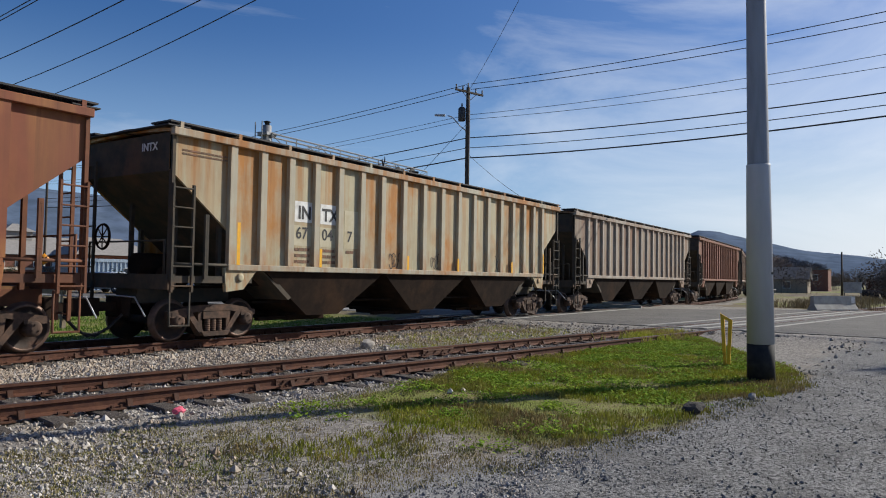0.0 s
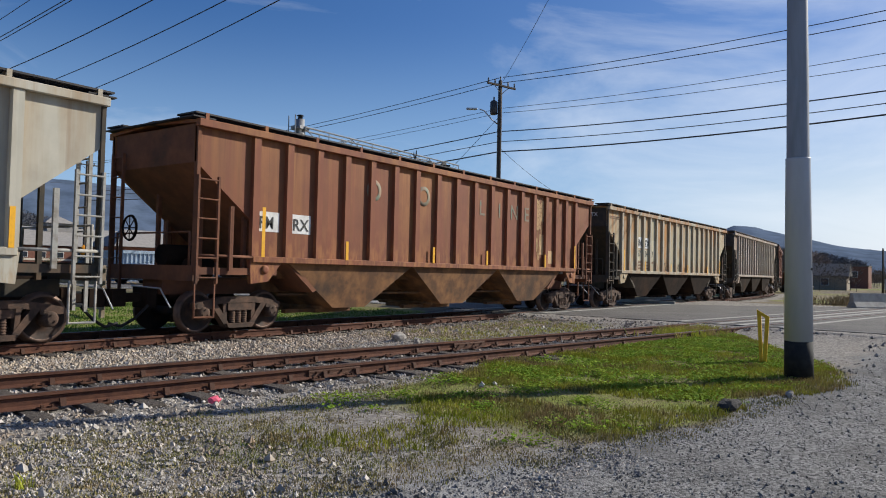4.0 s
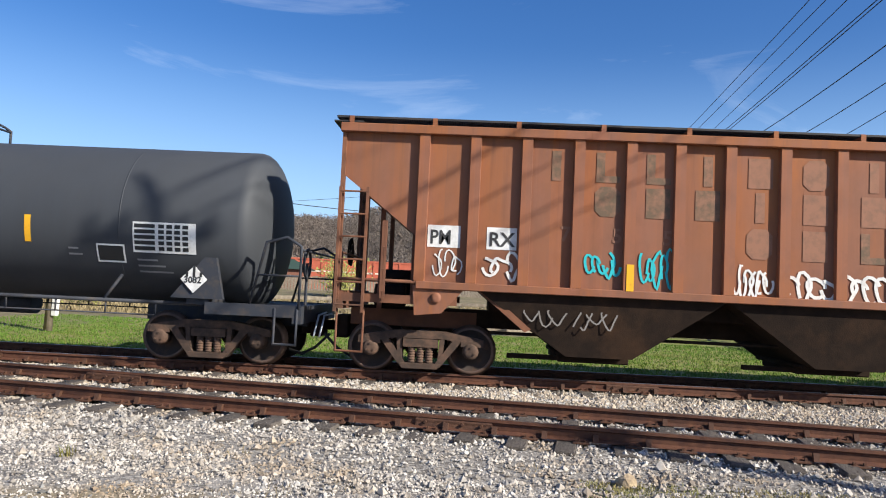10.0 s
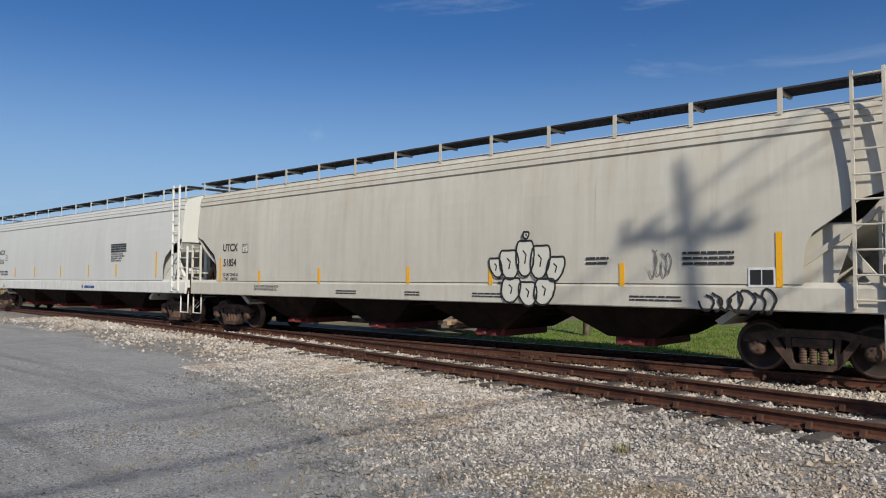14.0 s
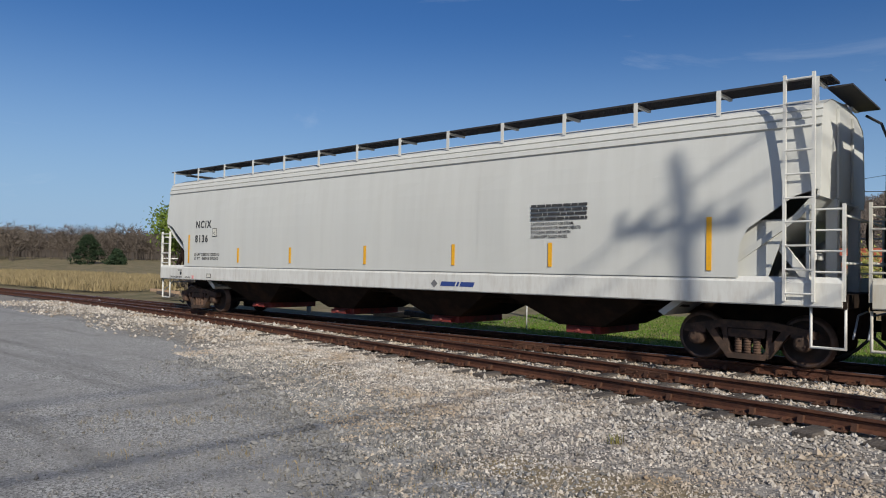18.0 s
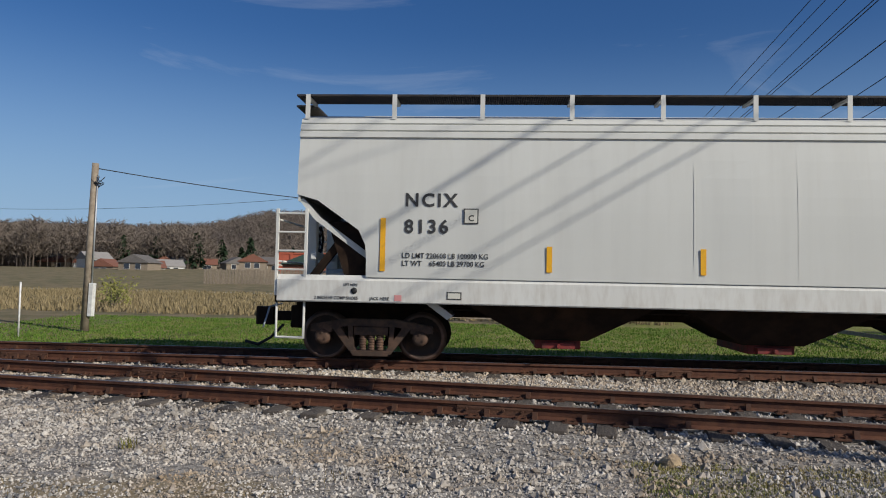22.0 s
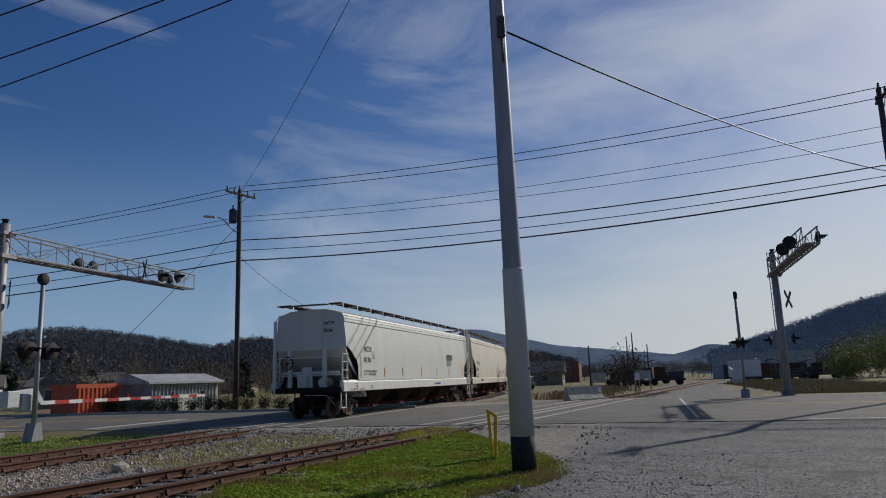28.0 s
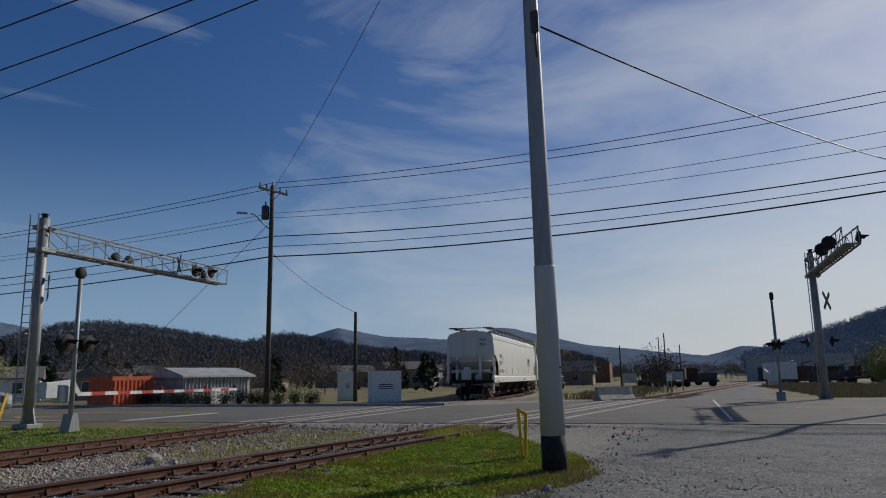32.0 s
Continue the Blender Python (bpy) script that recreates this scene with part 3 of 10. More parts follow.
def stroke(bm, pts, r, y, d=0.003):
    """A flat brush stroke through points of (x, z) on a wall that faces -y."""
    n = len(pts)
    left, right = [], []
    for i, (px, pz) in enumerate(pts):
        a, b = pts[max(0, i - 1)], pts[min(n - 1, i + 1)]
        tx, tz = b[0] - a[0], b[1] - a[1]
        q = math.hypot(tx, tz) or 1.0
        ox, oz = -tz / q * r, tx / q * r
        lift = y - d - 0.0007 * i
        left.append(bm.verts.new((px + ox, lift, pz + oz)))
        right.append(bm.verts.new((px - ox, lift, pz - oz)))
    for i in range(n - 1):
        bm.faces.new((left[i], left[i + 1], right[i + 1], right[i]))


def bars(car, x, z, w, rows, material, y, pitch=0.075, h=0.04, seed=1, name="stencil"):
    """Small stencilled lines that cannot be read: one bar a line, notched between its words."""
    rnd = random.Random(seed)
    first = None
    for k in range(rows):
        zz = z - k * pitch
        low, edge, px = zz - h, [], x
        while px < x + w - 0.03:
            q = min(rnd.uniform(0.08, 0.3), x + w - px)
            edge += [(px, zz), (px + q - 0.02, zz), (px + q - 0.02, low + 0.004), (px + q, low + 0.004)]
            px += q
        bm = bmesh.new()
        prism(bm, [(x, low), *edge[:-1], (edge[-2][0], low)], "y", y - 0.003, y)
        ob = part(name, bm, material, first or car)
        if first:
            ob.name = "stencil_line"
        first = first or ob


# ---- hopper with outside posts ----
POSTS = [1.45, 2.28, 3.11, 3.94, 4.77, 5.6, 6.44, 7.39, 8.35, 9.29, 10.22, 11.12, 12.01, 12.88, 13.73, 14.55, 15.31, 16.03]

def ribbed_hopper(u, L, side, post_mat, under, end_mat, label, white_end=False, sill=1.72, eave=4.30, first=1.45, bays=3, walk_mat=None, slant=(3.55, 2.42), posts=None):
    car = thing("hopper_car", label, "freight car", "cars of the train")
    zt, zs = slant
    # side sheets, roof
    bm = bmesh.new()
    poly = [(0.0, eave), (0.0, zt), (first, zs), (first, sill), (L - first, sill), (L - first, zs), (L, zt), (L, eave)]
    for s in (-1, 1):
        y0, y1 = sorted((s * 1.50, s * 1.44))
        prism(bm, poly, "y", y0, y1)
    part("side_sheet", bm, side, car)
    bm = bmesh.new()
    prism(bm, [(-1.58, eave), (-1.58, eave + 0.05), (-0.7, eave + 0.15), (0, eave + 0.18), (0.7, eave + 0.15), (1.58, eave + 0.05), (1.58, eave), (0, eave + 0.1)], "x", -0.02, L + 0.02)
    part("roof", bm, side, car)
    # slope sheets at the ends and the end wall
    for s in (0, 1):
        x = (lambda v: v if s == 0 else L - v)
        bm = bmesh.new()
        prism(bm, [(x(0.03), eave), (x(0.03), zt), (x(3.2), 1.0), (x(3.3), 1.05), (x(0.15), zt + 0.1), (x(0.15), eave)], "y", -1.436, 1.436)
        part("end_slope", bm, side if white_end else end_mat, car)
        # cage at the end: sill, corner posts, ladders
        bm = bmesh.new()
        box(bm, *sorted((x(-0.02), x(0.14))), -1.52, 1.52, 1.25, 1.55)
        part("end_sill", bm, end_mat, car)
        part("corner_sill", boxed(*sorted((x(0.14), x(first + 0.6))), -1.52, -1.40, 1.38, 1.52), end_mat, car)
        part("corner_sill", boxed(*sorted((x(0.14), x(first + 0.6))), 1.40, 1.52, 1.38, 1.52), end_mat, car)
        part("centre_sill", boxed(*sorted((x(0.1), x(2.4))), -0.35, 0.35, 0.95, 1.248), end_mat, car)
        for q in (-1, 1):
            bm = bmesh.new()
            box(bm, *sorted((x(0.0), x(0.07))), q * 1.5 - 0.05, q * 1.5 + 0.05, 1.4, eave)
            part("corner_post", bm, end_mat, car)
            bm = bmesh.new()
            box(bm, *sorted((x(0.62), x(0.70))), q * 0.75 - 0.04, q * 0.75 + 0.04, 1.25, 3.35)
            box(bm, *sorted((x(1.25), x(1.33))), q * 1.35 - 0.04, q * 1.35 + 0.04, 1.4, 2.75)
            part("strut", bm, end_mat, car)
        rung = M["rung_grey"] if white_end else end_mat
        ladder(car, x(0.02) if s == 0 else x(0.48), -1.58, 1.2, 3.3 if s == 0 else 3.1, rung, 0.46, 6)
        ladder(car, x(0.78) if s == 0 else x(0.82), -1.58, 1.45, 2.75, rung, 0.04, 4, name="grab_rail")
        ladder(car, x(-0.04), 1.0 - 2.0 * s, 0.7, 3.9, rung, 0.42, 8, "y")
        bm = bmesh.new()
        pipe(bm, [(x(0.02), -1.56, 1.75), (x(first), -1.56, 1.75)], 0.03)
        pipe(bm, [(x(0.05), -1.3, 1.3), (x(0.05), -1.3, 2.2), (x(0.05), 1.3, 2.2), (x(0.05), 1.3, 1.3)], 0.02)
        part("handrail", bm, rung, car)
        bm = bmesh.new()
        pipe(bm, [(x(0.05), -1.5, 1.25), (x(0.05), -1.5, 0.55), (x(0.5), -1.5, 0.55), (x(0.5), -1.5, 1.25)], 0.02)
        part("step", bm, rung, car)
        if s == 0:
            bm = bmesh.new()
            lathe(bm, [(-0.02, 0.26), (0.02, 0.28), (0.02, 0.24), (-0.02, 0.24), (-0.02, 0.26)], "x", (x(-0.12), 0.55, 2.3), 18, caps=False)
            for k in range(4):
                a = k * math.pi / 4
                tube(bm, (x(-0.12), 0.55 - 0.25 * math.cos(a), 2.3 - 0.25 * math.sin(a)), (x(-0.12), 0.55 + 0.25 * math.cos(a), 2.3 + 0.25 * math.sin(a)), 0.012, n=5)
            part("brake_wheel", bm, M["under"], car, "spoked brake wheel")
            bm = bmesh.new()
            tube(bm, (x(0.55), -0.5, 1.5), (x(1.1), -0.5, 1.5), 0.2, n=14)
            part("air_reservoir", bm, M["under"], car)
            bm = bmesh.new()
            tube(bm, (x(0.5), 0.35, 1.75), (x(1.3), 0.35, 1.75), 0.24, n=14)
            part("air_reservoir", bm, M["under"], car)
        coupler(car, x(-0.05), -1 if s == 0 else 1)
        # jacking bracket under the end of the side sill
        bm = bmesh.new()
        prism(bm, [(x(first - 0.15), 1.7), (x(first + 0.75), 1.7), (x(first + 0.35), 1.25), (x(first - 0.1), 1.2)], "y", -1.55, -1.45)
        lathe(bm, [(-0.02, 0.03), (-0.02, 0.09), (0.02, 0.09), (0.02, 0.03)], "y", (x(first + 0.25), -1.56, 1.5), 12)
        part("jacking_pad", bm, side, car)
    # side sill, top chord
    for s in (-1, 1):
        y0, y1 = sorted((s * 1.50, s * 1.60))
        bm = bmesh.new()
        box(bm, first - 0.1, L - first + 0.1, y0, y1, sill - 0.08, sill + 0.05, bevel=0.012)
        part("side_sill", bm, post_mat, car)
        y0, y1 = sorted((s * 1.50, s * 1.63))
        bm = bmesh.new()
        box(bm, -0.03, L + 0.03, y0, y1, eave - 0.07, eave + 0.08, bevel=0.012)
        part("top_chord", bm, post_mat, car)
    # posts: hat sections, one mesh shared
    bm = bmesh.new()
    prism(bm, [(-0.095, -1.495), (-0.085, -1.595), (0.085, -1.595), (0.095, -1.495)], "z", sill + 0.05, eave - 0.07)
    me = bpy.data.meshes.new("post")
    bmesh.ops.recalc_face_normals(bm, faces=bm.faces)
    bm.to_mesh(me)
    bm.free()
    me.materials.append(post_mat)
    # closer together towards the ends
    for q in posts or [p * L / 17.45 for p in POSTS]:
        put("post", me, car, pose(q, 0, 0))
        put("post", me, car, pose(q, 0, 0, 0, 0, 180))
    # hopper bays
    w = (L - 2 * 2.4) / bays
    for k in range(bays):
        c = 2.4 + w * (k + 0.5)
        bm = bmesh.new()
        top = [(c - w / 2, -1.5), (c + w / 2, -1.5), (c + w / 2, 1.5), (c - w / 2, 1.5)]
        bot = [(c - 0.55, -1.28), (c + 0.55, -1.28), (c + 0.55, 1.28), (c - 0.55, 1.28)]
        a = [bm.verts.new((*p, sill - 0.06)) for p in top]
        b = [bm.verts.new((*p, 0.62)) for p in bot]
        for i in range(4):
            bm.faces.new((a[i], a[(i + 1) % 4], b[(i + 1) % 4], b[i]))
        bm.faces.new(b)
        bm.faces.new(a[::-1])
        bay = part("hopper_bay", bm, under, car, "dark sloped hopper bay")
        bm = bmesh.new()
        box(bm, c - 0.62, c + 0.62, -0.75, 0.75, 0.48, 0.63, bevel=0.02)
        box(bm, c - 1.5, c - 0.6, -0.7, -0.55, 0.5, 0.58)
        tube(bm, (c - 0.6, -1.0, 0.62), (c - 0.6, 1.0, 0.62), 0.05, n=8)
        part("outlet_gate", bm, under, bay)
    bm = bmesh.new()
    box(bm, 0.3, L - 0.3, -0.3, 0.3, 0.98, 1.3)
    part("centre_sill", bm, under, car)
    bm = bmesh.new()
    pipe(bm, [(2.6, -0.9, 0.94), (L - 2.6, -0.9, 0.94)], 0.03)
    part("brake_pipe", bm, under, car)
    # one box closes the gaps between the bays, in the same shade-darkened brown
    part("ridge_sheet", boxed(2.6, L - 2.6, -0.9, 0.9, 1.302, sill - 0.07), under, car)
    # roof walks with brackets, end platforms and hatches
    wm = walk_mat or M["grating"]
    brackets = [0.15 + (L - 0.3) * k / 12 for k in range(13)]
    running_board(car, -0.1, L + 0.1, -1.60, -0.98, eave + 0.17, wm, brackets, post_mat, 0.14)
    running_board(car, -0.1, L + 0.1, 0.98, 1.60, eave + 0.17, wm, brackets, post_mat, 0.14)
    for x in (-0.15, L - 0.35):
        bm = bmesh.new()
        box(bm, x, x + 0.5, -1.6, 1.6, eave + 0.095, eave + 0.12)
        part("end_walk", bm, wm, car)
    bm = bmesh.new()
    prism(bm, [(-0.42, eave + 0.12), (-0.36, eave + 0.28), (0.36, eave + 0.28), (0.42, eave + 0.12)], "x", 0.7, L - 0.7)
    part("hatch_cover", bm, side, car)
    truck(car, 1.45)
    truck(car, L - 1.45)
    return car


# ---- smooth-sided hopper ----
def smooth_hopper(u, L, shell, sill_mat, under, label, sill=(1.22, 1.65), top=4.40, bays=4, rail_mat=None, cage_mat=None):
    car = thing("hopper_car", label, "freight car", "cars of the train")
    cage_mat = cage_mat or sill_mat
    z0, z1 = sill
    # the body: a curved cross-section swept along, drawn in at the ends
    sec = [(1.605 - 0.11 * max(0.0, (z - 2.5) / 1.55) ** 2, z) for z in (z1, 1.85, 2.2, 2.5, 2.8, 3.1, 3.4, 3.7, 3.9, 4.04)] + [(1.53, 4.06), (1.515, 4.15), (1.475, 4.17), (1.50, 4.19), (1.475, 4.28), (1.435, 4.30), (1.455, 4.32), (1.40, top), (0.9, top + 0.16), (0.0, top + 0.22)]
    sharp = {4.04, 4.06, 4.15, 4.17, 4.19, 4.28, 4.30, 4.32, top}
    ring = [(-y, z) for y, z in sec] + [(y, z) for y, z in sec[::-1][1:]]
    xs = [0.0, 0.05, 0.35] + [0.35 + (L - 0.7) * k / 24 for k in range(1, 24)] + [L - 0.35, L - 0.05, L]
    bm = bmesh.new()
    rows = []
    for i, x in enumerate(xs):
        e = min(x, L - x)
        bulge = 0.007 * math.sin(i * 2.4) if 0.4 < e else 0
        rows.append([bm.verts.new((x, y + (bulge if y > 0 else -bulge) * (1 if 1.9 < z < 3.7 else 0), z)) for y, z in ring])
    n = len(ring)
    for a, b, x in zip(rows[:-1], rows[1:], xs[:-1]):
        for i in range(n - 1):
            f = bm.faces.new((a[i], a[i + 1], b[i + 1], b[i]))
            f.smooth = False
    for e in bm.edges:
        za, zb = e.verts[0].co.z, e.verts[1].co.z
        if abs(za - zb) < 1e-6 and any(abs(za - q) < 1e-5 for q in sharp):
            e.smooth = False
    body = part("body", bm, shell, car)
    # the side sheets end in a sloped cut at both ends; the slope sheet shows behind
    cut = bmesh.new()
    cut.from_mesh(body.data)
    corner = [(0.0, 3.05), (0.36, 2.95), (1.08, 2.45), (1.20, 2.2), (1.22, 1.95), (1.22, 1.0)]
    planes = []
    for (xa, za), (xb, zb) in zip(corner[:-1], corner[1:]):
        q = math.hypot(xb - xa, zb - za)
        planes.append((xa, za, -(zb - za) / q, (xb - xa) / q))
    for s in (0, 1):
        for xa, za, nx, nz in planes:
            near = [f for f in cut.faces if min(f.calc_center_median().x, L - f.calc_center_median().x) < 1.7 and f.calc_center_median().z < 3.4]
            bmesh.ops.bisect_plane(cut, geom=list({v for f in near for v in f.verts}) + list({e for f in near for e in f.edges}) + near, plane_co=(xa if s == 0 else L - xa, 0, za), plane_no=(nx if s == 0 else -nx, 0, nz))
    gone = []
    for f in cut.faces:
        c = f.calc_center_median()
        e = min(c.x, L - c.x)
        if all((e - xa) * nx + (c.z - za) * nz < -0.001 for xa, za, nx, nz in planes):
            gone.append(f)
    bmesh.ops.delete(cut, geom=gone, context="FACES")
    cut.to_mesh(body.data)
    cut.free()
    # weld seams down the sides
    for k in range(1, 12):
        x = L * k / 12
        for side in (-1, 1):
            bm = bmesh.new()
            for (ya, za), (yb, zb) in zip(sec[:9], sec[1:10]):
                vs = [bm.verts.new((x + dx, side * (y + 0.004 - abs(dx) * 0.3), z)) for dx, y, z in ((-0.009, ya, za), (0.009, ya, za), (0.009, yb, zb), (-0.009, yb, zb))]
                bm.faces.new(vs)
            part("seam", bm, shell, car)
    for s in (0, 1):
        x = (lambda v: v if s == 0 else L - v)
        # end bulkhead over the full section, with the slope sheet drawn in under it
        wide = [(y, z) for y, z in sec if z > 3.1]
        cap = [(-y, z) for y, z in wide] + [(y, z) for y, z in wide[::-1][1:]] + [(1.58, 2.95), (-1.58, 2.95)]
        bm = bmesh.new()
        prism(bm, [(y * 0.994, z - 0.012) for y, z in cap], "x", *sorted((x(0.012), x(0.05))))
        part("end_bulkhead", bm, shell, car)
        bm = bmesh.new()
        rows = [[(x(0.03), y * 1.54, 2.95) for y in (-1, 1)], [(x(0.30), y * 1.50, 2.62) for y in (-1, 1)], [(x(2.6), y * 1.36, 0.95) for y in (-1, 1)], [(x(2.7), y * 1.36, 1.02) for y in (-1, 1)], [(x(0.40), y * 1.50, 2.66) for y in (-1, 1)], [(x(0.10), y * 1.54, 2.99) for y in (-1, 1)]]
        loops = [[bm.verts.new(p) for p in r] for r in rows]
        for p, q in zip(loops, loops[1:] + loops[:1]):
            bm.faces.new((p[0], p[1], q[1], q[0]))
        for k in (0, 1):
            bm.faces.new([p[k] for p in loops])
        part("end_slope", bm, shell, car)
        for y in (-0.52, 0.52):
            part("end_stiffener", boxed(*sorted((x(-0.03), x(0.011))), y - 0.035, y + 0.035, 2.98, top + 0.08, bevel=0.008), shell, car)
        # rear plates coloured dark for the shade in the cut; sunlit front keeps body paint
        for y in (-1.40, 1.40):
            bm = bmesh.new()
            prism(bm, [(x(0.5), 2.6), (x(1.9), 2.6), (x(1.9), 1.28), (x(0.95), 1.28)], "y", y - 0.015, y + 0.015)
            part("slope_side", bm, M["under"] if s == 0 else shell, car)
        # posts, plates and rails that carry the end
        for y in (-0.62, 0.95):
            part("end_column", boxed(*sorted((x(-0.04), x(0.14))), y - 0.075, y + 0.075, 1.42, 2.96, bevel=0.012), cage_mat, car)
        bm = bmesh.new()
        prism(bm, [(0.05, 1.42), (0.62, 1.42), (0.55, 2.25), (0.12, 2.25)], "x", *sorted((x(0.30), x(0.36))))
        part("gusset_plate", bm, cage_mat, car)
        part("cross_tie", boxed(*sorted((x(0.16), x(0.26))), -1.2, 1.3, 1.95, 2.07, bevel=0.01), cage_mat, car)
        # end platform, corner cage, ladders
        bm = bmesh.new()
        box(bm, *sorted((x(-0.35), x(0.1))), -1.55, 1.55, 1.2, 1.42)
        box(bm, *sorted((x(-0.3), x(2.2))), -0.32, 0.32, 0.85, 1.2)
        box(bm, *sorted((x(0.1), x(1.9))), -1.45, 1.45, 1.22, 1.27)
        part("end_platform", bm, M["under"], car)
        # rear struts also take the dark colour, as shade inside the cut
        for y in (-1.3, 1.3):
            bm = bmesh.new()
            prism(bm, [(x(0.0), 1.43), (x(0.16), 1.43), (x(0.75), 2.2), (x(0.62), 2.25)], "y", y - 0.05, y + 0.05)
            part("strut", bm, M["under"] if s == 0 else cage_mat, car)
        for y in (-1.56, 1.5):
            ladder(car, *((x(-0.33), y) if s == 0 else (x(0.18), y)), z0 + 0.1, 2.8, cage_mat, 0.5, 5)
        if s == 1:
            ladder(car, x(0.5), -1.66, 1.3, top + 0.45, cage_mat, 0.42, 10)
            bm = bmesh.new()
            pipe(bm, [(x(-0.35), 1.4, 1.3), (x(-0.4), 1.4, top - 0.2), (x(-0.3), 1.4, top + 0.1), (x(-0.05), 1.4, top + 0.28)], 0.024)
            part("end_post", bm, M["steel_dark"], car)
        else:
            bm = bmesh.new()
            box(bm, x(-0.36), x(-0.26), 1.40, 1.50, 1.2, top - 0.25)
            part("end_post", bm, cage_mat, car)
            bm = bmesh.new()
            pipe(bm, [(x(-0.31), 1.45, top - 0.27), (x(-0.05), 1.38, top + 0.02)], 0.022)
            part("post_stay", bm, cage_mat, car)
        bm = bmesh.new()
        pipe(bm, [(x(-0.33), -1.5, 2.62), (x(-0.33), 1.5, 2.62)], 0.02)
        pipe(bm, [(x(-0.33), -1.5, 1.9), (x(-0.33), 1.5, 1.9)], 0.02)
        pipe(bm, [(x(-0.33), -1.5, 1.3), (x(-0.33), -1.5, 0.6), (x(0.15), -1.5, 0.6), (x(0.15), -1.5, 1.3)], 0.022)
        part("handrail", bm, cage_mat, car)
        bm = bmesh.new()
        lathe(bm, [(-0.02, 0.26), (0.02, 0.28), (0.02, 0.24), (-0.02, 0.24), (-0.02, 0.26)], "x", (x(-0.2), 0.95, 2.42), 18, caps=False)
        for k in range(4):
            a = k * math.pi / 4
            tube(bm, (x(-0.2), 0.95 - 0.25 * math.cos(a), 2.42 - 0.25 * math.sin(a)), (x(-0.2), 0.95 + 0.25 * math.cos(a), 2.42 + 0.25 * math.sin(a)), 0.012, n=5)
        part("brake_wheel", bm, M["under"], car, "spoked brake wheel")
        bm = bmesh.new()
        tube(bm, (x(0.3), -0.4, 1.6), (x(0.9), -0.4, 1.6), 0.2, n=14)
        part("air_reservoir", bm, cage_mat, car)
        part("valve_box", boxed(*sorted((x(0.2), x(0.5))), 0.3, 0.7, 1.42, 2.0), cage_mat, car)
        coupler(car, x(-0.3), -1 if s == 0 else 1)
    # side sill girders
    for s in (-1, 1):
        bm = bmesh.new()
        y0, y1 = s * 1.44, s * 1.60
        prism(bm, [(y0, z0), (y1, z0), (y1 + s * 0.015, z0 + 0.02), (y1 + s * 0.015, z1 - 0.06), (y1 - s * 0.05, z1 + 0.03), (y0, z1 + 0.03)], "x", -0.3, L + 0.3)
        part("side_sill", bm, sill_mat, car)
    bm = bmesh.new()
    box(bm, 0.3, L - 0.3, -0.3, 0.3, 0.95, 1.3)
    pipe(bm, [(2.2, -1.2, 1.13), (L - 2.2, -1.2, 1.13)], 0.022)
    part("centre_sill", bm, under, car)
    w = (L - 2 * 2.7) / bays
    for k in range(bays):
        c = 2.7 + w * (k + 0.5)
        bm = bmesh.new()
        top_r = [(c - w / 2 + 0.12, -1.4), (c + w / 2 - 0.12, -1.4), (c + w / 2 - 0.12, 1.4), (c - w / 2 + 0.12, 1.4)]
        bot_r = [(c - 0.5, -0.95), (c + 0.5, -0.95), (c + 0.5, 0.95), (c - 0.5, 0.95)]
        a = [bm.verts.new((*p, z0 + 0.05)) for p in top_r]
        b = [bm.verts.new((*p, 0.62)) for p in bot_r]
        for i in range(4):
            bm.faces.new((a[i], a[(i + 1) % 4], b[(i + 1) % 4], b[i]))
        bm.faces.new(b)
        bm.faces.new(a[::-1])
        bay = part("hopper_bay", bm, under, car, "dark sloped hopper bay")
        bm = bmesh.new()
        box(bm, c - 0.4, c + 0.4, -0.85, 0.85, 0.46, 0.68, bevel=0.02)
        box(bm, c - 0.28, c + 0.28, -1.02, -0.8, 0.48, 0.58)
        tube(bm, (c, -1.1, 0.53), (c, 1.0, 0.53), 0.035, n=8)
        part("outlet_gate", bm, M["gate_red"], bay, "dull red outlet gate")
    rm = rail_mat or cage_mat
    brackets = [0.1 + (L - 0.2) * k / 13 for k in range(14)]
    running_board(car, -0.1, L + 0.1, -1.42, -0.85, top + 0.40, M["grating"], brackets, rm, 0.40)
    running_board(car, -0.1, L + 0.1, 0.85, 1.42, top + 0.40, M["grating"], brackets, rm, 0.40)
    for x in (-0.38, L - 0.1):
        bm = bmesh.new()
        box(bm, x + (0.1 if x < 0 else 0), x + 0.38 + (0.1 if x < 0 else 0), -0.8, 1.42, top + 0.362, top + 0.392)
        part("end_walk", bm, M["grating"], car)
    bm = bmesh.new()
    prism(bm, [(-0.4, top + 0.15), (-0.34, top + 0.3), (0.34, top + 0.3), (0.4, top + 0.15)], "x", 0.9, L - 0.9)
    part("hatch_cover", bm, shell, car)
    truck(car, 1.25)
    truck(car, L - 1.25)
    return car


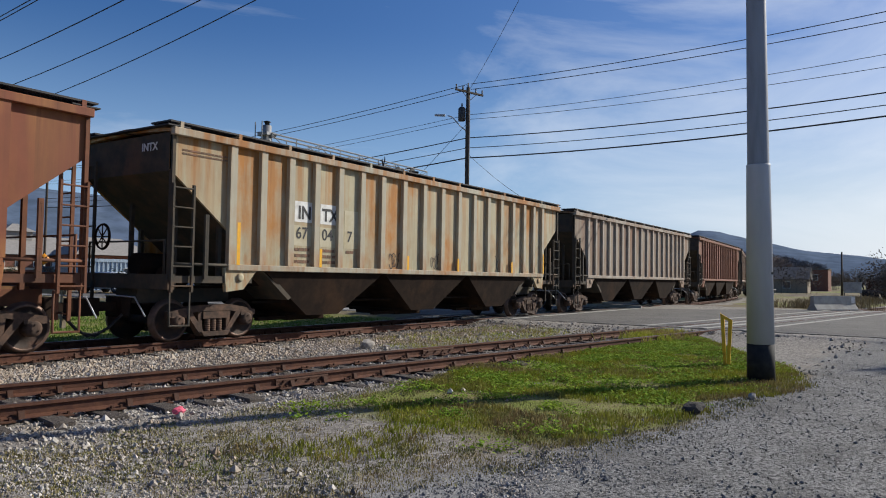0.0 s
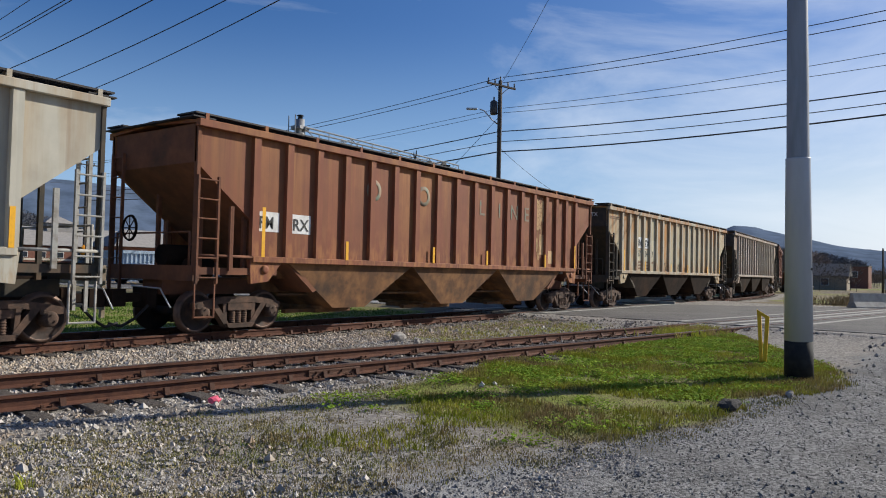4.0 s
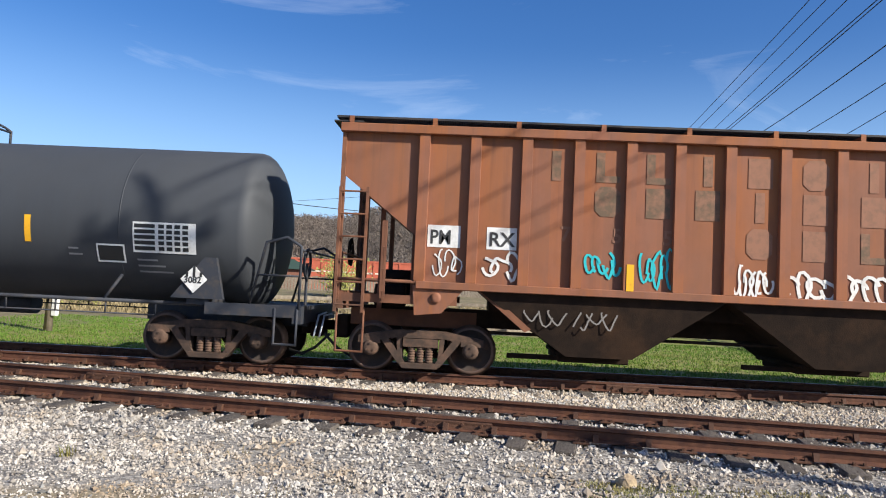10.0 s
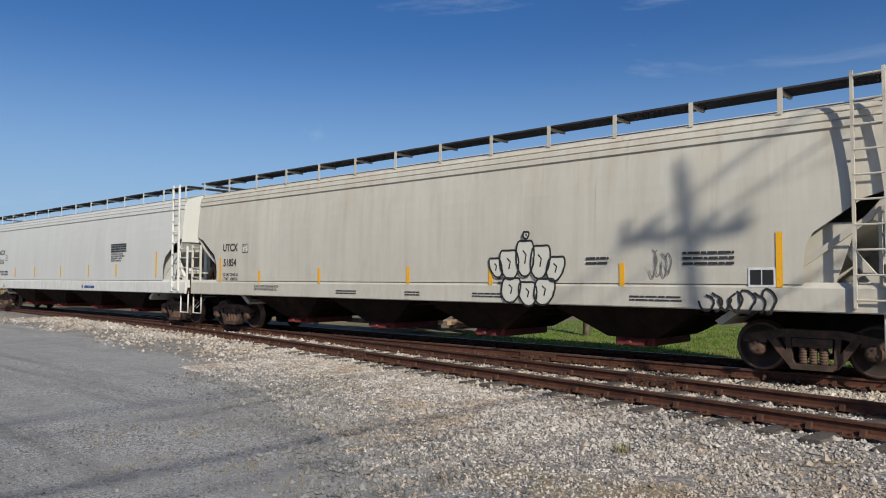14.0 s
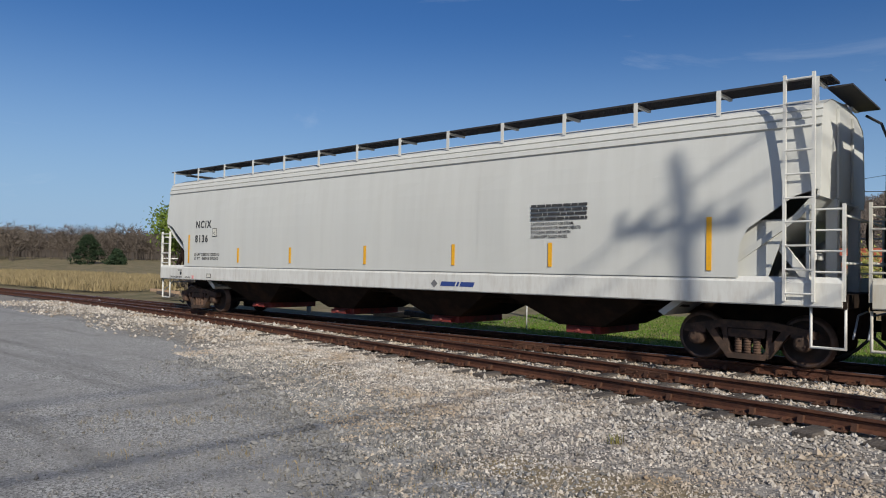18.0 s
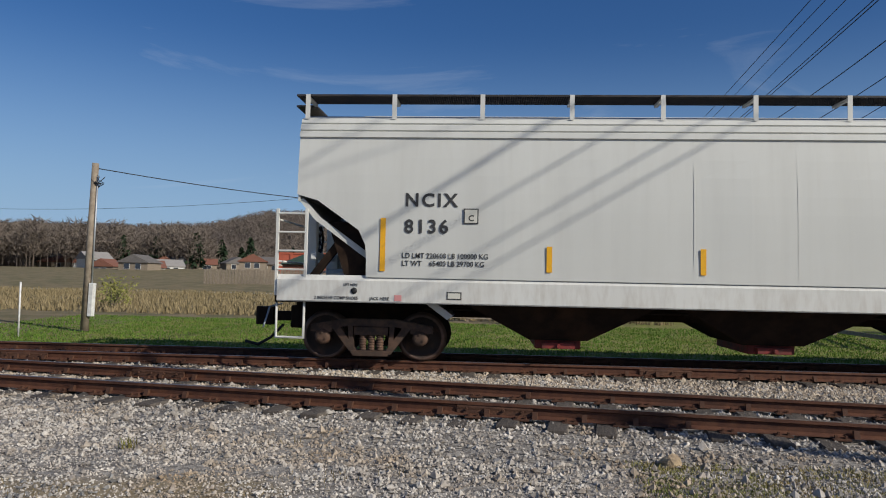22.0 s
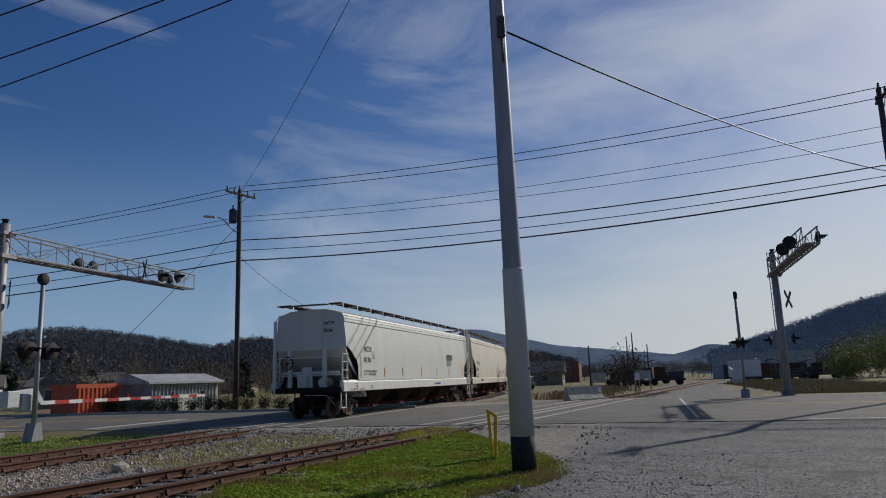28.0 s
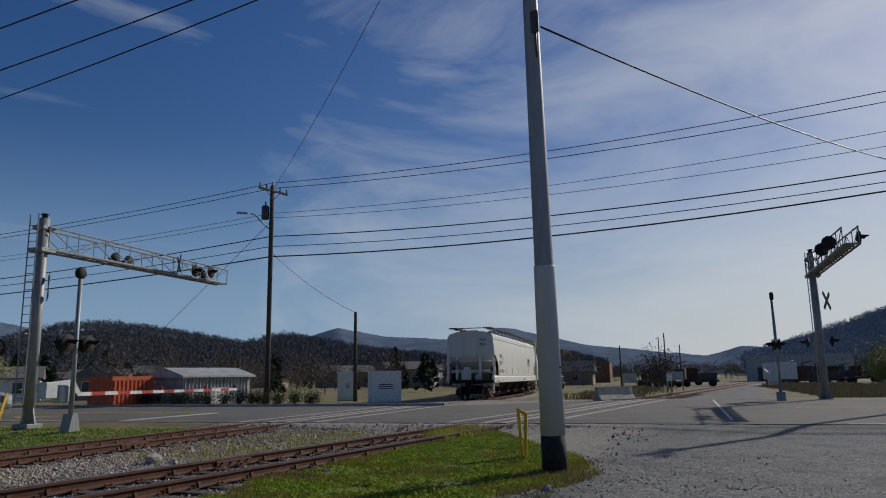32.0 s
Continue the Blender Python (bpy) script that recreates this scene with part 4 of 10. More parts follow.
# ---- tank car ----
def tank_car(L, R, zc, shell, label):
    car = thing("tank_car", label, "freight car", "cars of the train")
    bm = bmesh.new()
    prof = [(0.02 + 0.52 * (1 - math.sqrt(1 - q * q)), q * R) for q in (0.01, 0.25, 0.45, 0.62, 0.76, 0.87, 0.94, 0.98, 1.0)]
    front = [(L - h + 0.08, r) for h, r in prof[::-1]]
    prof = [(h - 0.58, r) for h, r in prof]
    prof += [(0.1 + (L - 0.7) * k / 8, R) for k in range(1, 8)] + front
    lathe(bm, prof, "x", (0, 0, zc), 56)
    part("tank", bm, shell, car)
    for k in range(1, 6):
        bm = bmesh.new()
        x = L * k / 6
        lathe(bm, [(x - 0.02, R - 0.02), (x - 0.012, R + 0.002), (x + 0.012, R + 0.002), (x + 0.02, R - 0.02)], "x", (0, 0, zc), 56)
        part("weld_seam", bm, shell, car)
    dark = M["tank_fit"]
    # underframe: stub sills, side rails, bolsters
    for s in (0, 1):
        x = (lambda v: v if s == 0 else L - v)
        bm = bmesh.new()
        box(bm, *sorted((x(-0.75), x(-0.6))), -1.5, 1.5, 0.95, 1.25)
        part("end_sill", bm, dark, car)
        part("stub_sill", boxed(*sorted((x(-0.6), x(2.4))), -0.32, 0.32, 0.85, 1.19), dark, car)
        part("corner_sill", boxed(*sorted((x(-0.6), x(0.9))), -1.5, -1.38, 1.05, 1.25), dark, car)
        part("corner_sill", boxed(*sorted((x(-0.6), x(0.9))), 1.38, 1.5, 1.05, 1.25), dark, car)
        part("end_platform", boxed(*sorted((x(-0.6), x(0.7))), -1.38, 1.38, 1.2, 1.23), dark, car)
        bm = bmesh.new()
        prism(bm, [(-1.42, 1.2), (-1.42, 1.5), (-1.15, 1.85), (-0.5, 1.35), (0.5, 1.35), (1.15, 1.85), (1.42, 1.5), (1.42, 1.2)], "x", *sorted((x(0.85), x(1.25))))
        part("bolster", bm, dark, car)
        bm = bmesh.new()
        prism(bm, [(x(0.6), 1.3), (x(0.75), 2.0), (x(0.95), 2.0), (x(1.5), 1.3)], "y", -1.5, -1.4)
        part("saddle_plate", bm, dark, car)
        for y in (-1.5, 1.5):
            bm = bmesh.new()
            pipe(bm, [(x(-0.7), y, 1.2), (x(-0.7), y, 2.25), (x(-0.45), y, 2.4), (x(-0.1), y, 2.3), (x(0.15), y * 0.97, 1.25)], 0.025)
            part("handrail", bm, dark, car)
            bm = bmesh.new()
            pipe(bm, [(x(-0.7), y, 1.75), (x(0.0), y, 1.75)], 0.018)
            part("mid_rail", bm, dark, car)
        bm = bmesh.new()
        pipe(bm, [(x(-0.7), -1.5, 2.2), (x(-0.7), 1.5, 2.2)], 0.022)
        part("handrail", bm, dark, car)
        bm = bmesh.new()
        pipe(bm, [(x(-0.68), -1.5, 1.2), (x(-0.68), -1.5, 0.6), (x(-0.3), -1.5, 0.6), (x(-0.3), -1.5, 1.2)], 0.022)
        part("step_stirrup", bm, dark, car)
        if s == 1:
            bm = bmesh.new()
            lathe(bm, [(-0.02, 0.26), (0.02, 0.28), (0.02, 0.24), (-0.02, 0.24), (-0.02, 0.26)], "x", (x(-0.6), -0.6, 2.0), 18, caps=False)
            tube(bm, (x(-0.6), -0.85, 2.0), (x(-0.6), -0.35, 2.0), 0.012, n=5)
            tube(bm, (x(-0.6), -0.6, 1.25), (x(-0.6), -0.6, 2.0), 0.03, n=6)
            part("brake_wheel", bm, dark, car)
        coupler(car, x(-0.75), -1 if s == 0 else 1)
    def bar(name, pts, r, parent, n=6):
        bm = bmesh.new()
        pipe(bm, pts, r, n)
        return part(name, bm, dark, parent)
    for y in (-1.35, 1.35):
        rail = bar("side_rail", [(0.9, y, 1.2), (L - 0.9, y, 1.2)], 0.035, car)
        for k in range(14):
            x = 1.8 + (L - 3.6) * k / 13
            bar("hanger", [(x, y, 1.2), (x, y, 0.98)], 0.016, rail)
        bar("lower_rail", [(1.8, y, 0.98), (L - 1.8, y, 0.98)], 0.014, rail)
        for k in range(5):
            x = 2.6 + (L - 5.2) * k / 4
            bar("rail_bracket", [(x - 0.12, y, 1.2), (x + 0.12, y * 0.9, zc - 0.95)], 0.03, rail)
    bm = bmesh.new()
    tube(bm, (L / 2 + 0.2, 0, 0.62), (L / 2 + 0.2, 0, zc - R + 0.1), 0.14, n=12)
    tube(bm, (L / 2 + 1.4, 0.3, 1.0), (L / 2 + 2.6, 0.3, 1.0), 0.2, n=12)
    part("bottom_outlet", bm, dark, car)
    # centre ladder, platform, dome and guard rails
    xc = L * 0.524
    for s in (-0.25, 0.25):
        pts = [(xc + s, -1.52, 0.8), (xc + s, -1.62, 1.2), (xc + s, -1.66, 2.4)]
        for k in range(6):
            a = math.radians(5 + k * 13)
            pts.append((xc + s, -(R + 0.12) * math.cos(a), zc + (R + 0.12) * math.sin(a)))
        ladder = bar("ladder_stile", pts, 0.028, car)
    for k in range(15):
        z = 0.88 + k * 0.24
        if z < 2.5:
            y = -1.55 - 0.1 * min(1.0, (z - 0.55) / 1.2)
        else:
            y = -(R + 0.13) * math.sqrt(max(0.05, 1 - ((z - zc) / (R + 0.13)) ** 2))
        if z < zc + R:
            bar("rung", [(xc - 0.25, y, z), (xc + 0.25, y, z)], 0.016, ladder)
    zt = zc + R
    platform = part("platform", boxed(xc - 1.0, xc - 0.93, -1.0, 1.0, zt - 0.1, zt + 0.07), dark, car)
    part("platform_beam", boxed(xc + 0.93, xc + 1.0, -1.0, 1.0, zt - 0.1, zt + 0.07), dark, platform)
    for k in range(12):
        y = -0.95 + 1.9 * k / 11
        part("slat", boxed(xc - 0.93, xc + 0.93, y - 0.03, y + 0.03, zt + 0.03, zt + 0.068), dark, platform)
    bm = bmesh.new()
    lathe(bm, [(0.0, 0.3), (0.38, 0.3), (0.45, 0.26), (0.5, 0.12), (0.5, 0.02)], "z", (xc - 0.4, 0, zt), 20)
    part("dome", bm, shell, car)
    bm = bmesh.new()
    lathe(bm, [(0.0, 0.07), (0.05, 0.07), (0.06, 0.12), (0.1, 0.12), (0.11, 0.07), (0.2, 0.08), (0.22, 0.03)], "z", (xc - 1.2, 0, zt), 12)
    part("relief_valve", bm, M["plate"], car, "rusty relief valve")
    for a, b in ((-1.0, -0.05), (0.25, 1.0)):
        for y in (-0.95, 0.95):
            bar("guard_rail", [(xc + a, y, zt + 0.05), (xc + a, y, zt + 0.66), (xc + a + 0.12, y, zt + 0.75), (xc + b - 0.12, y, zt + (0.75 if a < 0 else 0.52)), (xc + b, y, zt + (0.66 if a < 0 else 0.44)), (xc + b, y, zt + 0.05)], 0.026, car)
        bar("mid_rail", [(xc + a, -0.95, zt + 0.5), (xc + b, -0.95, zt + 0.5)], 0.018, car)
    bar("guard_rail", [(xc - 1.0, -0.95, zt + 0.7), (xc - 1.0, 0.95, zt + 0.7)], 0.024, car)
    bar("guard_rail", [(xc + 1.0, -0.95, zt + 0.42), (xc + 1.0, 0.95, zt + 0.42)], 0.024, car)
    truck(car, 0.95)
    truck(car, L - 0.95)
    return car


def tank_point(R, zc, z, lift=0.006):
    """How far the tank's wall stands from the centre line at height z, and its lean."""
    q = max(-0.98, min(0.98, (z - zc) / R))
    return -(R + lift) * math.sqrt(1 - q * q), math.degrees(math.asin(q))


# ---- ground ----
def lerp_table(x, table):
    xs, ys = zip(*table)
    return np.interp(x, xs, ys)


LOT_EDGE = ((-60, 10.6), (-30, 9.3), (-20, 8.4), (-9.4, 6.7), (-6, 5.3), (-4, 4.2), (0, 3.2), (4.5, 2.8), (9, 2.2), (14, 1.5), (20, 1.0), (60, 0.0))
CURVE_X, CURVE_R = 45.0, 165.0   # beyond the road the main track bends away
SPUR_K = -0.1527            # slope of the spur's straight part
SPUR_Y = 9.295              # where its centre line passes x 0


def spur_centre(x):
    """The spur's centre line: straight past the camera, then a curve into the main track."""
    x0, x1 = -13.9, -41.9
    if x >= x0:
        return SPUR_Y + SPUR_K * x
    if x <= x1:
        return TRACK_Y
    q = (x - x1) / (x0 - x1)
    return TRACK_Y + SPUR_K * (x0 - x1) * q * q / 2


def spur_np(x):
    q = np.clip((x + 41.9) / 28.0, 0, 1)
    return np.where(x > -13.9, SPUR_Y + SPUR_K * x, TRACK_Y + SPUR_K * 28.0 * q * q / 2)


def smooth01(v, lo, hi):
    q = np.clip((v - lo) / (hi - lo), 0, 1)
    return q * q * (3 - 2 * q)


def ground_height(x, y):
    road = smooth01(x, 19.8, 22.0) * (1 - smooth01(x, 44, 50)) * (1 - smooth01(np.abs(y - 8), 90, 130))
    ditch = smooth01(y, 15.2, 17.5) * (1 - smooth01(y, 18.5, 26)) * (1 - smooth01(x, 17, 20))
    field = smooth01(y, 73, 92) * (1 - smooth01(y, 150, 220)) * (1 - smooth01(x, 14, 34)) * smooth01(x, -130, -60)
    near = smooth01(x, -42, -38) * (1 - smooth01(x, 20.0, 21.2))
    bed = (1 - smooth01(np.minimum(np.abs(y - TRACK_Y), np.abs(y - spur_np(x))), 1.5, 2.3)) * near
    rise = 3.0 * smooth01(np.hypot(x, y), 90, 200) * (1 - smooth01(x, -60, -30)) * smooth01(y, 30, 60)
    return 0.15 * road - 0.16 * ditch + 0.9 * field - 0.032 * bed + rise


def build_ground():
    def axis(fine_lo, fine_hi, step, lo, hi):
        mid = list(np.arange(fine_lo, fine_hi, step))
        out, v, s = [], fine_hi, step
        while v < hi:
            out.append(v)
            s *= 1.25
            v += s
        pre, v, s = [], fine_lo - step, step
        while v > lo:
            pre.append(v)
            s *= 1.25
            v -= s
        return np.array(pre[::-1] + mid + out + [hi])
    xs, ys = axis(-30, 42, 0.2, -3500, 3500), axis(-2, 30, 0.16, -3500, 3500)
    X, Y = np.meshgrid(xs, ys, indexing="ij")
    nx, ny = X.shape
    rng = np.random.default_rng(4)
    near = (np.abs(X) < 60) & (np.abs(Y) < 60)
    Z = ground_height(X, Y) + np.where(near, rng.normal(0, 0.006, X.shape), 0)
    idx = np.arange(nx * ny).reshape(nx, ny)
    quads = np.stack([idx[:-1, :-1], idx[1:, :-1], idx[1:, 1:], idx[:-1, 1:]], -1).reshape(-1, 4)
    me = bpy.data.meshes.new("ground")
    me.from_pydata(np.stack([X, Y, Z], -1).reshape(-1, 3).tolist(), [], quads.tolist())
    # what covers the ground where
    wob = np.sin(X * 0.9 + 1.3 * np.sin(Y * 0.7)) * 0.25 + np.sin(X * 2.7 + Y * 1.9) * 0.12
    edge = lerp_table(X, LOT_EDGE)
    yard = smooth01(X + wob * 2, 42.5, 45.0)
    lane = yard * (1 - smooth01(np.abs(Y + 1.5 + (X - 44) * 0.055 + wob), 2.6, 4.2)) * (1 - smooth01(X, 90, 120))
    lot = np.maximum((1 - smooth01(Y - edge + wob * 0.8, -0.9, 1.7)) * (1 - yard), lane * 0.8)
    bend = np.clip(X - CURVE_X, 0, 110)
    main_y = TRACK_Y + bend ** 2 / (2 * CURVE_R)
    tracks = 1 - smooth01(np.minimum(np.abs(Y - main_y), np.abs(Y - spur_np(X))) + wob, 1.8, 2.8)
    ballast = (1 - lot) * np.where(yard > 0.5, tracks, 1.0) * (1 - smooth01(Y + wob * 0.5, 15.0, 15.8)) * (1 - smooth01(np.abs(X), 200, 300))
    gx = lerp_table(X, ((2.5, 5.0), (4.3, 3.8), (6.3, 2.8), (9.4, 2.1), (12, 1.5), (14, 1.9), (15.5, 2.6), (21.5, 5.8)))
    gt = lerp_table(X, ((2.5, 5.0), (4.3, 5.4), (5.6, 5.9), (7.7, 6.5), (10, 7.0), (16, 6.7), (20.5, 6.3), (21.5, 5.8)))
    patch = smooth01(Y + wob, gx - 0.15, gx + 0.6) * (1 - smooth01(Y + wob, gt - 0.7, gt + 0.25)) * smooth01(X + wob * 2, 4.2, 8.0) * (1 - smooth01(X, 20.3, 21.3))
    between = smooth01(X + wob, 11, 14) * (1 - smooth01(X, 20.5, 21.5)) * smooth01(Y, 8.2, 9.2) * (1 - smooth01(Y, 11.0, 12.0)) * 0.42
    grass = np.maximum(patch, between)
    lawn = smooth01(Y + wob * 0.6, 15.4, 16.2) * (1 - smooth01(Y + wob * 3 - 9 * smooth01(X, 4, 9), 24, 32)) * (1 - smooth01(X, 20.5, 21.5)) * smooth01(X + wob * 4, -18, -8)
    grass = np.maximum(grass, lawn)
    dry = np.maximum(smooth01(Y, 15.6, 16.4) * (1 - lawn), yard * 0.55 + yard * wob)
    grass = np.maximum(grass, yard * (1 - lane) * (1 - tracks) * np.clip(0.25 + np.sin(X * 0.21 + 2 * np.sin(Y * 0.17)) * 0.5, 0, 0.7))
    brown = smooth01(Y - edge + wob, 0.2, 0.9) * (1 - smooth01(Y - edge + wob, 1.2, 2.3)) * (np.abs(X - 1) < 13) * np.clip(0.35 + 0.6 * np.sin(X * 1.1 + 2.0 * np.sin(Y * 0.8)), 0, 0.8) * (1 - patch)
    for name, a in (("worn_lot", lot * (1 - patch) * smooth01(X + wob, 1.0, 7.0)), ("brown", brown), ("lot", lot * (1 - patch)), ("ballast", ballast * (1 - patch)), ("grass", grass), ("dry", dry)):
        at = me.attributes.new(name, "FLOAT", "POINT")
        at.data.foreach_set("value", a.reshape(-1).astype(np.float32))
    for p in me.polygons:
        p.use_smooth = True
    m = bpy.data.materials.new("ground cover")
    m.use_nodes = True
    nt = m.node_tree
    b = nt.nodes["Principled BSDF"]
    b.inputs["Roughness"].default_value = 0.95
    b.inputs["Specular IOR Level"].default_value = 0.2
    tc = nt.nodes.new("ShaderNodeTexCoord")

    def noise_of(scale, detail=6.0, rough=0.6):
        n = nt.nodes.new("ShaderNodeTexNoise")
        n.inputs["Scale"].default_value = scale
        n.inputs["Detail"].default_value = detail
        n.inputs["Roughness"].default_value = rough
        nt.links.new(tc.outputs["Object"], n.inputs["Vector"])
        return n.outputs["Fac"]

    def two(a, c, fac, lo=0.35, hi=0.65):
        r = nt.nodes.new("ShaderNodeMapRange")
        r.inputs["From Min"].default_value, r.inputs["From Max"].default_value = lo, hi
        nt.links.new(fac, r.inputs["Value"])
        x = nt.nodes.new("ShaderNodeMixRGB")
        nt.links.new(r.outputs[0], x.inputs["Fac"])
        for s, v in (("Color1", a), ("Color2", c)):
            if isinstance(v, tuple):
                x.inputs[s].default_value = (*v, 1)
            else:
                nt.links.new(v, x.inputs[s])
        return x.outputs["Color"]

    def cells(scale, a, c):
        v = nt.nodes.new("ShaderNodeTexVoronoi")
        v.inputs["Scale"].default_value = scale
        nt.links.new(tc.outputs["Object"], v.inputs["Vector"])
        s = nt.nodes.new("ShaderNodeSeparateColor")
        nt.links.new(v.outputs["Color"], s.inputs[0])
        return two(a, c, s.outputs[0], 0.0, 1.0), v.outputs["Distance"]

    mid, coarse = noise_of(1.3), noise_of(0.35)
    soil = two((0.11, 0.09, 0.064), (0.18, 0.145, 0.10), mid)
    stones, dist = cells(26.0, (0.13, 0.115, 0.10), (0.36, 0.33, 0.29))
    stones = two(stones, (0.22, 0.19, 0.15), coarse, 0.55, 0.8)
    chips, dist2 = cells(60.0, (0.10, 0.096, 0.09), (0.50, 0.49, 0.47))
    lotc = two(chips, two((0.20, 0.194, 0.184), (0.31, 0.30, 0.286), noise_of(4.0)), noise_of(0.5, 4), 0.42, 0.7)
    # worn wheel tracks along the lot
    long_map = nt.nodes.new("ShaderNodeMapping")
    long_map.inputs["Scale"].default_value = (0.07, 0.9, 1.0)
    long_map.inputs["Rotation"].default_value = (0, 0, 0.16)
    nt.links.new(tc.outputs["Object"], long_map.inputs["Vector"])
    ruts = nt.nodes.new("ShaderNodeTexNoise")
    ruts.inputs["Scale"].default_value = 1.6
    ruts.inputs["Detail"].default_value = 5.0
    nt.links.new(long_map.outputs["Vector"], ruts.inputs["Vector"])
    lotc = two(lotc, two((0.10, 0.096, 0.092), (0.19, 0.184, 0.175), noise_of(9.0)), ruts.outputs["Fac"], 0.50, 0.78)
    green = two((0.10, 0.125, 0.02), (0.17, 0.19, 0.04), noise_of(3.0), 0.35, 0.7)
    green = two(green, (0.23, 0.18, 0.10), noise_of(1.1, 6), 0.40, 0.56)
    straw = two((0.215, 0.17, 0.10), (0.125, 0.115, 0.06), noise_of(0.6, 7), 0.4, 0.65)
    green = two(green, two((0.06, 0.075, 0.014), (0.30, 0.33, 0.06), noise_of(38.0, 3)), noise_of(22.0, 4), 0.38, 0.6)
    grit, _ = cells(42.0, (0.035, 0.034, 0.033), (0.29, 0.282, 0.27))
    darklot = two(two(grit, (0.34, 0.33, 0.315), noise_of(95.0, 2), 0.62, 0.72), (0.10, 0.095, 0.088), noise_of(0.9, 5), 0.50, 0.72)
    col = soil
    for name, c in (("dry", straw), ("ballast", stones), ("lot", lotc), ("worn_lot", darklot), ("brown", two((0.19, 0.145, 0.085), (0.30, 0.25, 0.175), noise_of(14.0))), ("grass", green)):
        at = nt.nodes.new("ShaderNodeAttribute")
        at.attribute_name = name
        ad = nt.nodes.new("ShaderNodeMath")
        ad.operation = "MULTIPLY_ADD"
        nt.links.new(noise_of(7.0), ad.inputs[0])
        ad.inputs[1].default_value = 0.5
        nt.links.new(at.outputs["Fac"], ad.inputs[2])
        r = nt.nodes.new("ShaderNodeMapRange")
        r.inputs["From Min"].default_value, r.inputs["From Max"].default_value = 0.6, 0.9
        nt.links.new(ad.outputs[0], r.inputs["Value"])
        x = nt.nodes.new("ShaderNodeMixRGB")
        nt.links.new(r.outputs[0], x.inputs["Fac"])
        nt.links.new(col, x.inputs["Color1"])
        nt.links.new(c, x.inputs["Color2"])
        col = x.outputs["Color"]
    nt.links.new(col, b.inputs["Base Color"])
    bp = nt.nodes.new("ShaderNodeBump")
    bp.inputs["Strength"].default_value = 0.7
    bp.inputs["Distance"].default_value = 0.012
    nt.links.new(dist2, bp.inputs["Height"])
    nt.links.new(bp.outputs["Normal"], b.inputs["Normal"])
    me.materials.append(m)
    return tagged(new("ground", me), "gravel lot, pale ballast and spring grass over flat ground", "ground", kind="structure")


build_ground()


# ---- tracks ----
def rail_profile():
    """Flat-bottomed rail, its top at height 0, head inner face and all."""
    return [(-0.036, 0.0), (0.036, 0.0), (0.038, -0.035), (0.012, -0.05), (0.010, -0.125), (0.068, -0.148), (0.070, -0.16), (-0.070, -0.16), (-0.068, -0.148), (-0.010, -0.125), (-0.012, -0.05), (-0.038, -0.035)]


def sweep_rail(name, centre, offset, x0, x1, step, parent, z=0.18):
    bm = bmesh.new()
    prof = rail_profile()
    n = max(1, int(abs(x1 - x0) / step))
    rings = []
    for i in range(n + 1):
        x = x0 + (x1 - x0) * i / n
        d = (centre(x + 0.05) - centre(x - 0.05)) / 0.1
        q = math.sqrt(1 + d * d)
        ox, oy = -d / q, 1 / q
        cx, cy = x, centre(x)
        rings.append([bm.verts.new((cx + ox * (offset + p[0]), cy + oy * (offset + p[0]), z + p[1])) for p in prof])
    for a, b in zip(rings[:-1], rings[1:]):
        for i in range(len(prof)):
            f = bm.faces.new((a[i], a[(i + 1) % len(prof)], b[(i + 1) % len(prof)], b[i]))
            f.material_index = 1 if i == 0 else 0
    bm.faces.new(rings[0])
    bm.faces.new(rings[-1][::-1])
    return part(name, bm, [M["rail"], M["rail_top"]], parent)




def main_centre(x):
    q = min(max(0.0, x - CURVE_X), 110.0)
    return TRACK_Y + q * q / (2 * CURVE_R) + max(0.0, x - CURVE_X - 110.0) * 110.0 / CURVE_R


